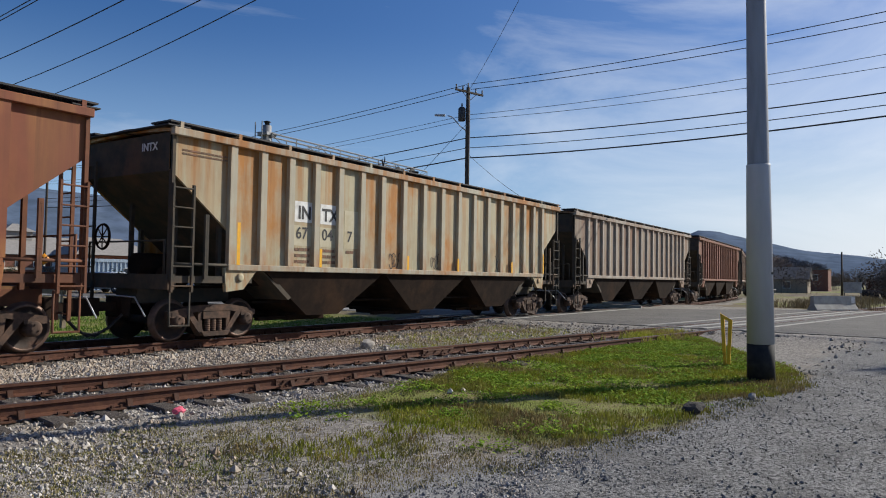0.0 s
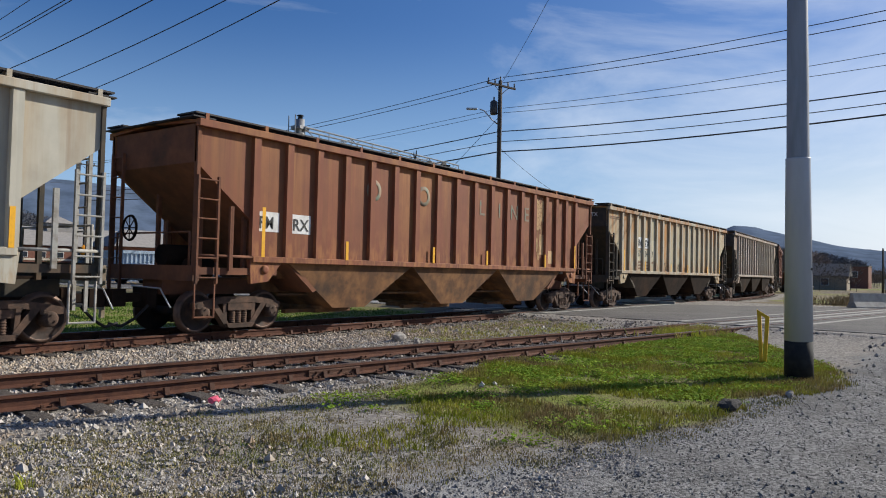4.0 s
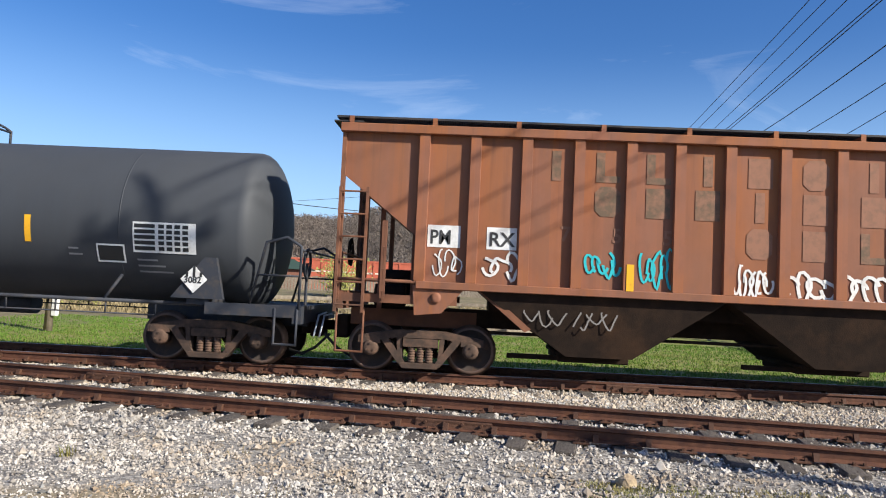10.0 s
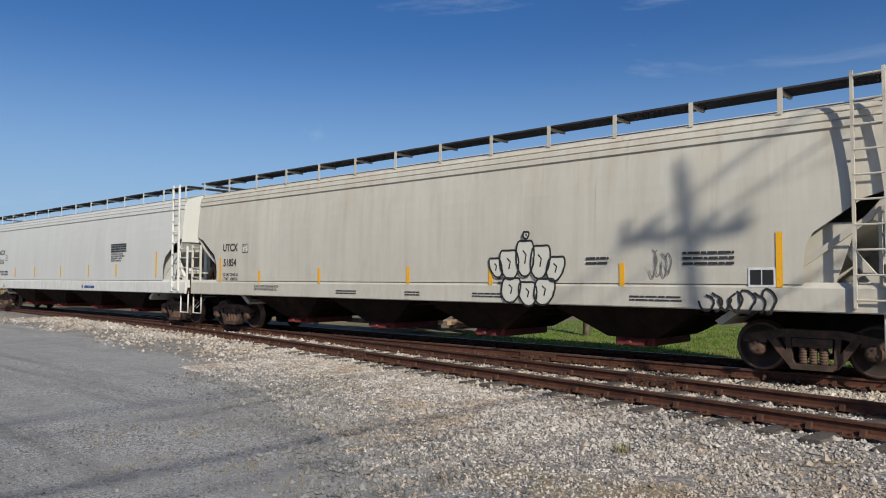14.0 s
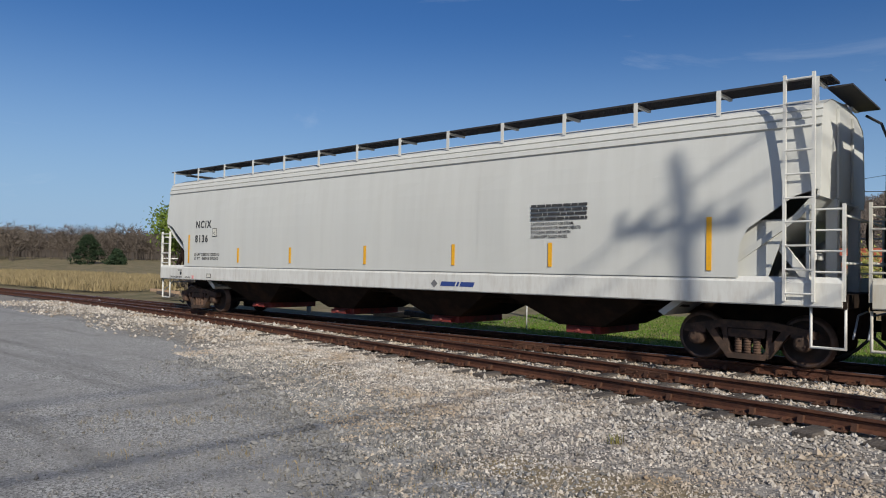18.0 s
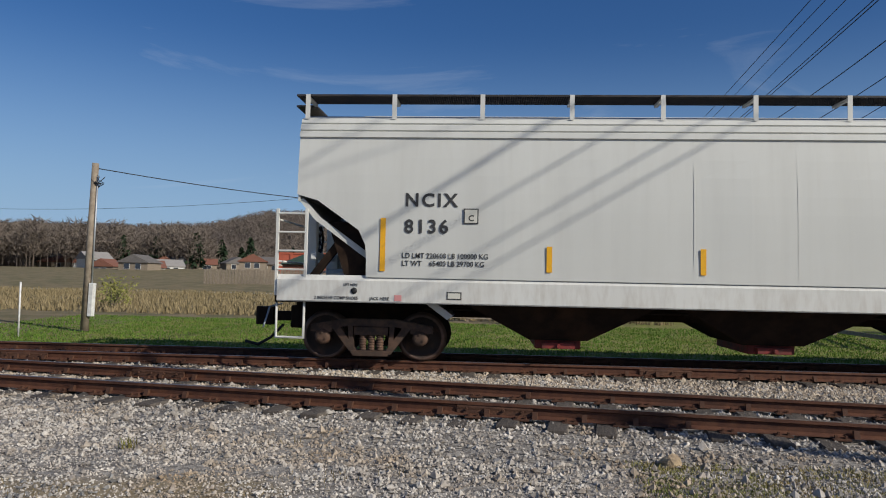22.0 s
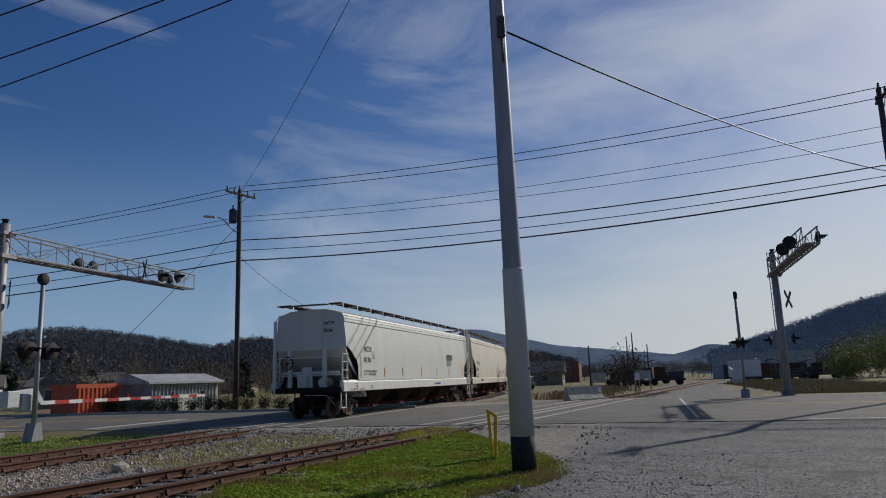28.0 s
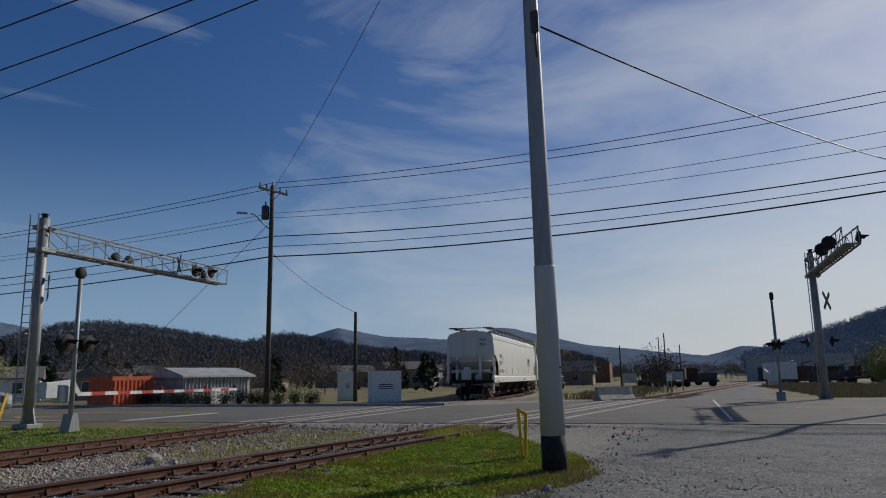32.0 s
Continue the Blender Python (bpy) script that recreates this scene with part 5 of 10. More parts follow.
def lay_track(name, label, centre, x0, x1, ties_from, ties_to, pitch, seed, skip):
    rnd = random.Random(seed)
    t = thing(name, label, "railway track", kind="structure")
    for s in (-1, 1):
        sweep_rail("rail", centre, 0.7525 * s, x0, x1, 1.5, t)
    bm = bmesh.new()
    box(bm, -0.115, 0.115, -1.3, 1.3, -0.15, 0.012, bevel=0.012)
    tie = bpy.data.meshes.new("tie")
    bmesh.ops.recalc_face_normals(bm, faces=bm.faces)
    bm.to_mesh(tie)
    bm.free()
    tie.materials.append(M["tie"])
    bm = bmesh.new()
    box(bm, -0.09, 0.09, -0.16, 0.16, 0.008, 0.024)
    for a in (-1, 1):
        for c in (-1, 1):
            box(bm, a * 0.05 - 0.012, a * 0.05 + 0.012, c * 0.095 - 0.018, c * 0.095 + 0.018, 0.02, 0.055)
    plate = bpy.data.meshes.new("tie_plate")
    bmesh.ops.recalc_face_normals(bm, faces=bm.faces)
    bm.to_mesh(plate)
    bm.free()
    plate.materials.append(M["plate"])
    bm = bmesh.new()
    for a in (-1, 1):
        prism(bm, [(a * 0.07, 0.03), (a * 0.13, 0.025), (a * 0.10, 0.11), (a * 0.055, 0.10)], "x", -0.03, 0.03)
    anchor = bpy.data.meshes.new("rail_anchor")
    bmesh.ops.recalc_face_normals(bm, faces=bm.faces)
    bm.to_mesh(anchor)
    bm.free()
    anchor.materials.append(M["plate"])
    x = ties_from
    while x < ties_to:
        if not (skip[0] < x < skip[1]):
            d = (centre(x + 0.05) - centre(x - 0.05)) / 0.1
            a = math.degrees(math.atan(d))
            m = pose(x + rnd.uniform(-0.04, 0.04), centre(x) + rnd.uniform(-0.06, 0.06), rnd.uniform(-0.02, 0.006), rnd.uniform(-0.6, 0.6), 0, a + rnd.uniform(-1.5, 1.5))
            put("tie", tie, t, m)
            for s in (-1, 1):
                y = centre(x) + s * 0.7525 * math.sqrt(1 + d * d)
                put("tie_plate", plate, t, pose(x, y, 0.0, 0, 0, a))
                if rnd.random() < 0.7:
                    put("rail_anchor", anchor, t, pose(x + 0.16, y, 0.0, 0, 0, a))
        x += pitch
    return t


def joint_bar(track, centre, x, s, side):
    d = (centre(x + 0.05) - centre(x - 0.05)) / 0.1
    bm = bmesh.new()
    prism(bm, [(side * 0.012, 0.06), (side * 0.05, 0.045), (side * 0.042, 0.085), (side * 0.045, 0.115), (side * 0.036, 0.14), (side * 0.012, 0.128)], "x", -0.45, 0.45)
    for k in range(4):
        bx = -0.33 + 0.22 * k
        tube(bm, (bx, side * 0.02, 0.095), (bx, side * 0.075, 0.095), 0.018, n=6)
    ob = part("joint_bar", bm, M["plate"], track, "bolted joint bar")
    ob.matrix_basis = pose(x, centre(x) + s * 0.7525, 0, 0, 0, math.degrees(math.atan(d)))


main_track = lay_track("main_track", "main railway track with rusty rails on timber ties in pale ballast", main_centre, -400, 330, -36, 75, 0.53, 5, (21.8, 37.0))
spur_track = lay_track("spur_track", "rusty spur track on old timber ties leading off a switch", spur_centre, -41.5, 130, -26, 60, 0.56, 9, (20.8, 41.0))
for x, s in ((0.0, -1), (-5.2, 1), (7.4, -1), (-11.8, -1), (12.0, 1)):
    joint_bar(spur_track, spur_centre, x, s, -1)
for x, s in ((3.0, -1), (14.6, -1), (-8.7, -1)):
    joint_bar(main_track, main_centre, x, s, -1)


# ---- the cars, from the head of the train to its tail ----
M["tank_fit"] = mat("dark blue-black fittings", (0.03, 0.033, 0.042), 0.7, 0, (0.07, 0.055, 0.045), 6, (0.5, 0.75))
paint_grey = car_paint("weathered light grey paint", (0.35, 0.285, 0.215), (0.25, 0.125, 0.07), (0.11, 0.055, 0.035), 0.6, 0.5, (0.42, 0.58), mottle=0.5)
paint_grey_post = car_paint("dirty white post paint", (0.44, 0.39, 0.32), (0.25, 0.125, 0.07), (0.12, 0.06, 0.04), 0.45, 0.5, (0.45, 0.62), mottle=0.4)
paint_brown = car_paint("faded oxide brown paint", (0.27, 0.12, 0.075), (0.2, 0.075, 0.04), (0.13, 0.06, 0.04), 0.4, 0.3)
paint_tan = car_paint("rust-stained tan grey paint", (0.47, 0.42, 0.28), (0.45, 0.18, 0.03), (0.2, 0.07, 0.02), 0.8, 0.5, (0.48, 0.62), 0.35, mottle=0.3)
paint_tan_post = car_paint("rust-streaked grey post paint", (0.45, 0.41, 0.31), (0.40, 0.16, 0.035), (0.17, 0.07, 0.03), 0.75, 0.5, (0.47, 0.62), mottle=0.3)
paint_oxide = car_paint("rusty oxide red paint", (0.24, 0.078, 0.04), (0.42, 0.18, 0.06), (0.10, 0.04, 0.024), 0.5, 0.95, (0.47, 0.68), 0.8, grime=(0.09, 0.05, 0.034), mottle=0.4)
paint_white = car_paint("stained off-white paint", (0.50, 0.47, 0.385), (0.40, 0.25, 0.11), (0.28, 0.15, 0.07), 0.36, 0.4, (0.52, 0.7), 0.3, mottle=0.35)
paint_orange = car_paint("sun-bleached orange paint", (0.275, 0.105, 0.056), (0.35, 0.11, 0.026), (0.15, 0.062, 0.034), 0.55, 0.5, (0.44, 0.62), 0.6, grime=(0.15, 0.10, 0.08), mottle=0.6)
paint_cream = car_paint("dirty cream paint", (0.57, 0.54, 0.46), (0.44, 0.31, 0.17), (0.34, 0.2, 0.1), 0.16, 0.2, (0.5, 0.8), 0.2, 0.6, (0.38, 0.345, 0.28), mottle=0.12)
paint_pale = car_paint("clean pale grey paint", (0.60, 0.595, 0.55), (0.55, 0.53, 0.47), (0.48, 0.45, 0.4), 0.12, 0.1, (0.6, 0.9), 0.12, 0.5, (0.5, 0.48, 0.43), mottle=0.0)
paint_sill = car_paint("white sill paint", (0.68, 0.67, 0.62), (0.5, 0.46, 0.4), (0.35, 0.3, 0.25), 0.1, 0.4, (0.6, 0.9), 0.15, 0.5, (0.45, 0.42, 0.37), mottle=0.05)
paint_tank = car_paint("flat charcoal tank paint", (0.047, 0.051, 0.058), (0.062, 0.064, 0.068), (0.04, 0.04, 0.042), 0.3, 0.2, (0.5, 0.85), 0.3, 0.62, (0.075, 0.075, 0.075), mottle=0.12)
dark_end = mat("dark grey-brown end paint", (0.05, 0.046, 0.038), 0.9, 0, (0.1, 0.075, 0.05), 3, (0.4, 0.7), (0.16, 0.09, 0.05), 0.9)
rust_end = mat("rust-brown end paint", (0.14, 0.06, 0.035), 0.9, 0, (0.22, 0.09, 0.045), 3, (0.4, 0.7), (0.06, 0.04, 0.03), 0.9)

CARS = []


def couple(car, u, length):
    CARS.append((car, u, length))


car_f = ribbed_hopper(46.6, 17.4, paint_brown, paint_brown, M["under"], dark_end, "faded brown covered hopper far ahead in the train")
couple(car_f, 46.6, 17.4)
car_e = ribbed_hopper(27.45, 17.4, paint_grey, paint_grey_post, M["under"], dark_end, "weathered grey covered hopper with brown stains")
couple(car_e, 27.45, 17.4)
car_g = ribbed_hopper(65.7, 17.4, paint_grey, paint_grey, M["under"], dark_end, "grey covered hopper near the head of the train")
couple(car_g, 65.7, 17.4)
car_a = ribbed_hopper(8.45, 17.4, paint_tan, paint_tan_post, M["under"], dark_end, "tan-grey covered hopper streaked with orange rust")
couple(car_a, 8.45, 17.4)
car_b = ribbed_hopper(-10.9, 17.7, paint_oxide, paint_oxide, M["under_rust"], rust_end, "rusty red-brown covered hopper with a faded wheat-ear emblem", posts=[1.4, 2.3, 3.19, 4.09, 4.98, 5.88, 6.77, 7.71, 8.64, 9.57, 10.5, 11.43, 12.33, 13.17, 14.02, 14.77, 15.53, 16.3])
couple(car_b, -10.9, 17.7)
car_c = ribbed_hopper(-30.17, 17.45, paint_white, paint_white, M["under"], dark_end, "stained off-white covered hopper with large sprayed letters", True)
couple(car_c, -30.17, 17.45)
car_d = ribbed_hopper(-48.75, 17.15, paint_orange, paint_orange, M["under"], rust_end, "sun-bleached orange covered hopper with faded lettering and tags", posts=[1.4, 2.26, 3.12, 3.99, 4.85, 5.65, 6.47, 7.36, 8.27, 9.23, 10.12, 11.07, 11.84, 12.63, 13.45, 14.27, 15.0, 15.76])
couple(car_d, -48.75, 17.15)
TANK_R, TANK_Z = 1.46, 2.60
tank = tank_car(15.0, TANK_R, TANK_Z, paint_tank, "charcoal tank car with a central dome and ladder")
couple(tank, -65.05, 15.0)
car_h = smooth_hopper(-86.35, 19.4, paint_cream, paint_cream, M["under"], "dirty cream smooth-sided covered hopper")
couple(car_h, -86.35, 19.4)
car_i = smooth_hopper(-107.35, 20.0, paint_pale, paint_sill, M["under"], "pale grey smooth-sided covered hopper at the tail of the train")
couple(car_i, -107.35, 20.0)


# ---- lettering, strips and tags on the cars ----
RW = -1.506          # face of the ribbed cars' side sheet
SW = -1.6170          # just off the face of the smooth cars' side


def words(car, txt, x, z, size, material, y=RW, bold=0.006, stretch=1.0, spacing=1.0):
    lean = 0.0
    if y == SW:
        q = max(0.0, (z + size / 3 - 2.5) / 1.55)
        y, lean = -(1.605 - 0.11 * q * q + 0.0095), math.degrees(0.142 * q)
    return lettering("lettering", txt, size, pose(x, y, z, 90 - lean), material, car, bold, stretch, depth=0.001, spacing=spacing)


def panel(car, x0, x1, z0, z1, material, y=RW, name="panel", label=""):
    return part(name, boxed(x0, x1, y, y + 0.004, z0, z1), material, car, label)


LB, LW, LD = M["letter_black"], M["letter_white"], M["letter_dim"]
# tan car
panel(car_a, 3.28, 3.9, 2.80, 3.28, M["panel_white"], RW + 0.002)
panel(car_a, 4.12, 4.75, 2.80, 3.28, M["panel_white"], RW + 0.002)
panel(car_a, 3.1, 3.9, 2.25, 2.72, M["tan_patch"], RW + 0.002)
panel(car_a, 4.12, 4.8, 2.25, 2.72, M["tan_patch"], RW + 0.002)
panel(car_a, 4.98, 5.6, 2.25, 3.2, M["tan_patch"], RW + 0.002)
words(car_a, "IN", 3.38, 2.88, 0.42, LB, RW - 0.003, 0.012)
words(car_a, "TX", 4.18, 2.88, 0.42, LB, RW - 0.003, 0.012)
for t, x in (("67", 3.32), ("04", 4.18), ("7", 5.08)):
    words(car_a, t, x, 2.42, 0.38, LB, RW - 0.003)
for x, w, n in ((3.3, 0.5, 3), (4.15, 0.55, 3), (5.05, 0.3, 1)):
    bars(car_a, x, 2.2, w, n, LD, RW, 0.14, 0.07, 3)
for x, z0, z1 in ((1.6, 1.76, 2.65), (4.06, 1.76, 2.2), (7.53, 1.76, 2.15), (10.1, 1.76, 2.15), (13.55, 1.76, 2.15), (16.0, 1.76, 2.5)):
    strip(car_a, x, z0, z1, -1.601)
squiggle(car_a, "tag", 6.8, 1.8, 0.65, 0.42, 5, M["tag_black"], RW, 5, 0.012)
squiggle(car_a, "tag", 8.75, 1.8, 0.6, 0.4, 6, M["tag_black"], RW, 5, 0.010)
squiggle(car_a, "tag", 12.5, 1.8, 0.55, 0.45, 7, M["tag_black"], RW, 4, 0.010)
bars(car_a, 0.25, 4.0, 1.1, 2, LD, RW, 0.07, 0.035, 8)
# oxide car
panel(car_b, 1.51, 2.09, 2.3, 2.72, M["panel_white"], RW - 0.001, "number_board", "white board with black letters")
panel(car_b, 2.42, 3.0, 2.3, 2.72, M["panel_white"], RW - 0.001, "number_board", "white board with black letters")
words(car_b, "PM", 1.55, 2.37, 0.36, LB, RW - 0.006, 0.006, 0.85)
words(car_b, "RX", 2.46, 2.37, 0.36, LB, RW - 0.006)
for t, x in (("L", 9.84), ("I", 10.92), ("N", 11.66), ("E", 12.55)):
    words(car_b, t, x, 3.28, 0.66, M["letter_teal"], RW - 0.003, 0.004)
ears = None
for k, (ex, z_lo, z_hi) in enumerate(((13.33, 3.25, 4.12), (13.5, 3.0, 4.14), (13.66, 3.05, 4.1), (13.82, 3.3, 4.12))):
    bm = bmesh.new()
    n = int((z_hi - z_lo) / 0.15)
    for q in range(n):
        for s in (-1, 1):
            z = z_lo + q * 0.15
            prism(bm, [(ex + s * 0.008, z), (ex + s * 0.078, z + 0.07), (ex + s * 0.07, z + 0.2), (ex + s * 0.008, z + 0.12)], "y", RW - 0.003, RW)
    box(bm, ex - 0.008, ex + 0.008, RW - 0.003, RW, z_hi - 0.02, z_hi + 0.06)
    prism(bm, [(13.56 + (ex - 13.56) * 0.15 - 0.012, 2.0), (13.56 + (ex - 13.56) * 0.15 + 0.012, 2.0), (ex + 0.012, z_lo), (ex - 0.012, z_lo)], "y", RW - 0.003 - 0.0004 * k, RW)
    ob = part("wheat_emblem" if ears is None else "wheat_ear", bm, M["letter_ochre"], ears or car_b, "faded ochre wheat-ear emblem" if ears is None else "")
    ears = ears or ob
for x0, x1, z0, z1 in ((13.12, 13.5, 2.3, 2.75), (13.62, 13.95, 2.2, 2.9), (14.25, 14.6, 1.9, 2.35)):
    panel(car_b, x0, x1, z0, z1, M["letter_ochre"], RW + 0.002, "worn_patch")
for x, zz in ((5.1, 3.52), (7.12, 3.57)):
    bm = bmesh.new()
    lathe(bm, [(RW - 0.004, 0.17), (RW - 0.004, 0.27), (RW, 0.27), (RW, 0.17)], "y", (x, 0, zz), 24, caps=False)
    part("ring_emblem", bm, M["letter_teal"], car_b)
for x, z0, z1 in ((1.6, 1.76, 2.8), (4.1, 1.76, 2.2), (7.5, 1.76, 2.2), (10.2, 1.76, 2.2), (13.9, 1.76, 2.2), (16.2, 1.76, 2.6)):
    strip(car_b, x, z0, z1, -1.601)
# off-white car
panel(car_c, 1.62, 2.1, 2.28, 2.84, M["grey_patch"], RW - 0.001)
panel(car_c, 2.5, 3.0, 2.28, 2.6, M["letter_grey"], RW - 0.001)
panel(car_c, 3.3, 4.3, 2.28, 2.6, M["letter_grey"], RW - 0.001)
words(car_c, "PM", 1.57, 2.62, 0.34, LB, RW - 0.004, 0.006, 0.85)
words(car_c, "RX", 2.5, 2.62, 0.34, LB, RW - 0.004)
for t, x in (("21", 1.72), ("27", 2.55), ("6", 3.42)):
    words(car_c, t, x, 2.32, 0.32, LW if x > 2 else LB, RW - 0.004)
for x, w in ((1.7, 0.4), (2.55, 0.45), (3.4, 0.4)):
    bars(car_c, x, 2.12, w, 3, LB, RW, 0.13, 0.06, 4)
# large bubble letters sprayed over the sheets
BUBBLE = {"S": [(0.95, 0.85), (0.55, 1.0), (0.12, 0.85), (0.15, 0.6), (0.8, 0.42), (0.92, 0.15), (0.5, 0.0), (0.05, 0.12)],
          "H": [(0.1, 1.0), (0.1, 0.0), (0.1, 0.5), (0.9, 0.5), (0.9, 1.0), (0.9, 0.0)],
          "E": [(0.95, 1.0), (0.1, 1.0), (0.1, 0.5), (0.75, 0.5), (0.1, 0.5), (0.1, 0.0), (0.95, 0.0)],
          "O": [(0.5, 1.0), (0.1, 0.8), (0.05, 0.3), (0.5, 0.0), (0.95, 0.3), (0.9, 0.8), (0.5, 1.0)],
          "L": [(0.15, 1.0), (0.12, 0.05), (1.3, 0.0)]}


def fat_stroke(pts, r, y):
    bm = bmesh.new()
    n = 0
    for i, (px, pz) in enumerate(pts):
        for q, (qx, qz) in enumerate(pts[i:i + 2]):
            if q == 0:
                bm.faces.new([bm.verts.new((px + r * math.cos(a * 0.5236), y - 0.0002 * n, pz + r * math.sin(a * 0.5236))) for a in range(12)])
            else:
                d = Vector((qx - px, qz - pz)).normalized() * r
                bm.faces.new([bm.verts.new(v) for v in ((px - d.y, y - 0.0002 * n, pz + d.x), (px + d.y, y - 0.0002 * n, pz - d.x), (qx + d.y, y - 0.0002 * n, qz - d.x), (qx - d.y, y - 0.0002 * n, qz + d.x))])
            n += 1
    return bm


for k, (t, x) in enumerate((("S", 4.02), ("H", 4.92), ("E", 5.78), ("O", 6.7), ("L", 7.62))):
    pts = [(x + 0.55 * a, 1.90 + 0.68 * b) for a, b in BUBBLE[t]]
    letter = part("sprayed_letter", fat_stroke(pts, 0.215, RW - 0.004), M["tag_black"], car_c, "black outlined bubble letter")
    part("letter_fill", fat_stroke(pts, 0.155, RW - 0.009), M["tag_green"], letter, "pale green letter fill")
    rs = random.Random(k)
    for q in range(14):
        i = rs.randrange(len(pts) - 1)
        w = rs.random()
        cx, cz = pts[i][0] * (1 - w) + pts[i + 1][0] * w, pts[i][1] * (1 - w) + pts[i + 1][1] * w
        bm = bmesh.new()
        stroke(bm, [(cx + (0.03 + 0.008 * a) * math.cos(a * 0.8), cz + (0.03 + 0.008 * a) * math.sin(a * 0.8)) for a in range(10)], 0.007, RW - 0.013)
        part("swirl", bm, M["tag_swirl"], letter)
for k in (4, 5, 6, 7):
    x = POSTS[k]
    panel(car_c, x - 0.068, x + 0.068, 1.62, 2.72, M["tag_green"], -1.599, "sprayed_post")
    panel(car_c, x - 0.068, x + 0.068, 2.722, 2.79, M["tag_black"], -1.599, "sprayed_post")
squiggle(car_c, "tag", 8.3, 2.0, 1.0, 0.6, 15, M["tag_black"], RW, 5, 0.014)
for k, t in enumerate(("NOTHER", "LAME", "MOMENT")):
    words(car_c, t, 11.35, 2.16 - 0.17 * k, 0.17, M["tag_black"], RW - 0.003, 0.003, 0.8)
for k, t in enumerate(("TRUCKS", "BEHIND ME")):
    words(car_c, t, 8.4, 1.9 - 0.12 * k, 0.13, M["tag_black"], RW - 0.003, 0.003, 0.8)
for x, z0, z1 in ((1.55, 1.76, 2.55), (10.2, 1.76, 2.1), (13.62, 1.76, 2.1), (16.0, 1.76, 2.4)):
    strip(car_c, x, z0, z1, -1.601)
panel(car_c, 14.0, 14.5, 1.82, 2.05, M["panel_black"], RW - 0.001, "stencil_panel")
bars(car_c, 13.95, 2.5, 0.55, 4, LB, RW, 0.08, 0.04, 6)
# orange car: its faded name as plain blocks, one a bay
BAYS_D = [1.4, 2.26, 3.12, 3.99, 4.85, 5.65, 6.47, 7.36, 8.27, 9.23, 10.12, 11.07, 11.84]
BLOCKS = {"bar": [(-0.075, 0), (0.075, 0), (0.075, 0.5), (-0.075, 0.5)],
          "corner": [(-0.2, 0), (0.2, 0), (0.2, 0.11), (-0.06, 0.11), (-0.06, 0.5), (-0.2, 0.5)],
          "round": [(-0.11, 0), (0.11, 0), (0.21, 0.1), (0.21, 0.4), (0.11, 0.5), (-0.11, 0.5), (-0.21, 0.4), (-0.21, 0.1)],
          "square": [(-0.2, 0), (0.2, 0), (0.2, 0.5), (-0.2, 0.5)]}
for z, first_bay, kinds in ((3.55, 2, ("bar", "corner", "corner", "bar", "square", "round", "bar", "round")), (2.98, 3, ("round", "square", "square", "bar", "square", "square", "corner")), (2.38, 6, ("round", "square", "corner", "square"))):
    for k, kind in enumerate(kinds):
        x = (BAYS_D[first_bay + k] + BAYS_D[first_bay + k + 1]) / 2 + 0.06
        bm = bmesh.new()
        prism(bm, [(x + p, z + q) for p, q in BLOCKS[kind]], "y", RW - 0.003, RW)
        part("faded_letter_block", bm, M["letter_dim"] if (first_bay + k) < 6 or kind == "corner" else M["letter_fade"], car_d)
for t, x in (("76", 3.72), ("57", 4.35 + 0.22), ("59", 5.15 + 0.25)):
    words(car_d, t, x, 2.55, 0.34, M["letter_fade"], RW - 0.003, 0.006)
bm = bmesh.new()
lathe(bm, [(RW - 0.002, 0.01), (RW - 0.002, 1.05), (RW, 1.05)], "y", (11.8, 0, 3.05), 40)
part("round_emblem", bm, M["letter_disc"], car_d, "large faded dark disc emblem")
bm = bmesh.new()
prism(bm, [(11.5, 2.5), (11.75, 2.5), (11.78, 3.3), (12.1, 3.35), (12.1, 3.55), (11.5, 3.5)], "y", RW - 0.006, RW - 0.003)
part("emblem_mark", bm, M["letter_fade"], car_d)
panel(car_d, 1.51, 2.06, 2.35, 2.72, M["panel_white"], RW - 0.001, "number_board", "white board with black letters")
panel(car_d, 2.5, 3.0, 2.35, 2.72, M["panel_white"], RW - 0.001, "number_board", "white board with black letters")
words(car_d, "PM", 1.55, 2.41, 0.33, LB, RW - 0.006, 0.006, 0.85)
words(car_d, "RX", 2.53, 2.41, 0.33, LB, RW - 0.006)
for x, z0, z1 in ((4.87, 1.76, 2.2), (10.0, 1.76, 2.2)):
    strip(car_d, x, z0, z1, -1.601, 0.12)
squiggle(car_d, "tag", 4.15, 2.0, 0.55, 0.35, 21, M["tag_teal"], RW, 5, 0.022)
squiggle(car_d, "tag", 5.05, 1.9, 0.55, 0.5, 22, M["tag_teal"], RW, 5, 0.02)
squiggle(car_d, "tag", 6.45, 1.78, 0.72, 0.42, 23, M["tag_white"], RW, 7, 0.02)
squiggle(car_d, "tag", 7.42, 1.74, 0.75, 0.4, 24, M["tag_white"], RW, 4, 0.028)
squiggle(car_d, "tag", 8.3, 1.74, 0.95, 0.4, 25, M["tag_white"], RW, 5, 0.028)
squiggle(car_d, "tag", 10.3, 1.85, 0.5, 0.35, 26, M["tag_white"], RW, 4, 0.008)
squiggle(car_d, "tag", 11.5, 1.78, 1.05, 0.42, 27, M["tag_yellow"], RW, 7, 0.02)
squiggle(car_d, "tag", 12.95, 1.85, 0.5, 0.36, 28, M["tag_white"], RW, 4, 0.022)
squiggle(car_d, "tag", 2.45, 1.85, 0.6, 0.45, 29, M["tag_white"], RW, 3, 0.024)
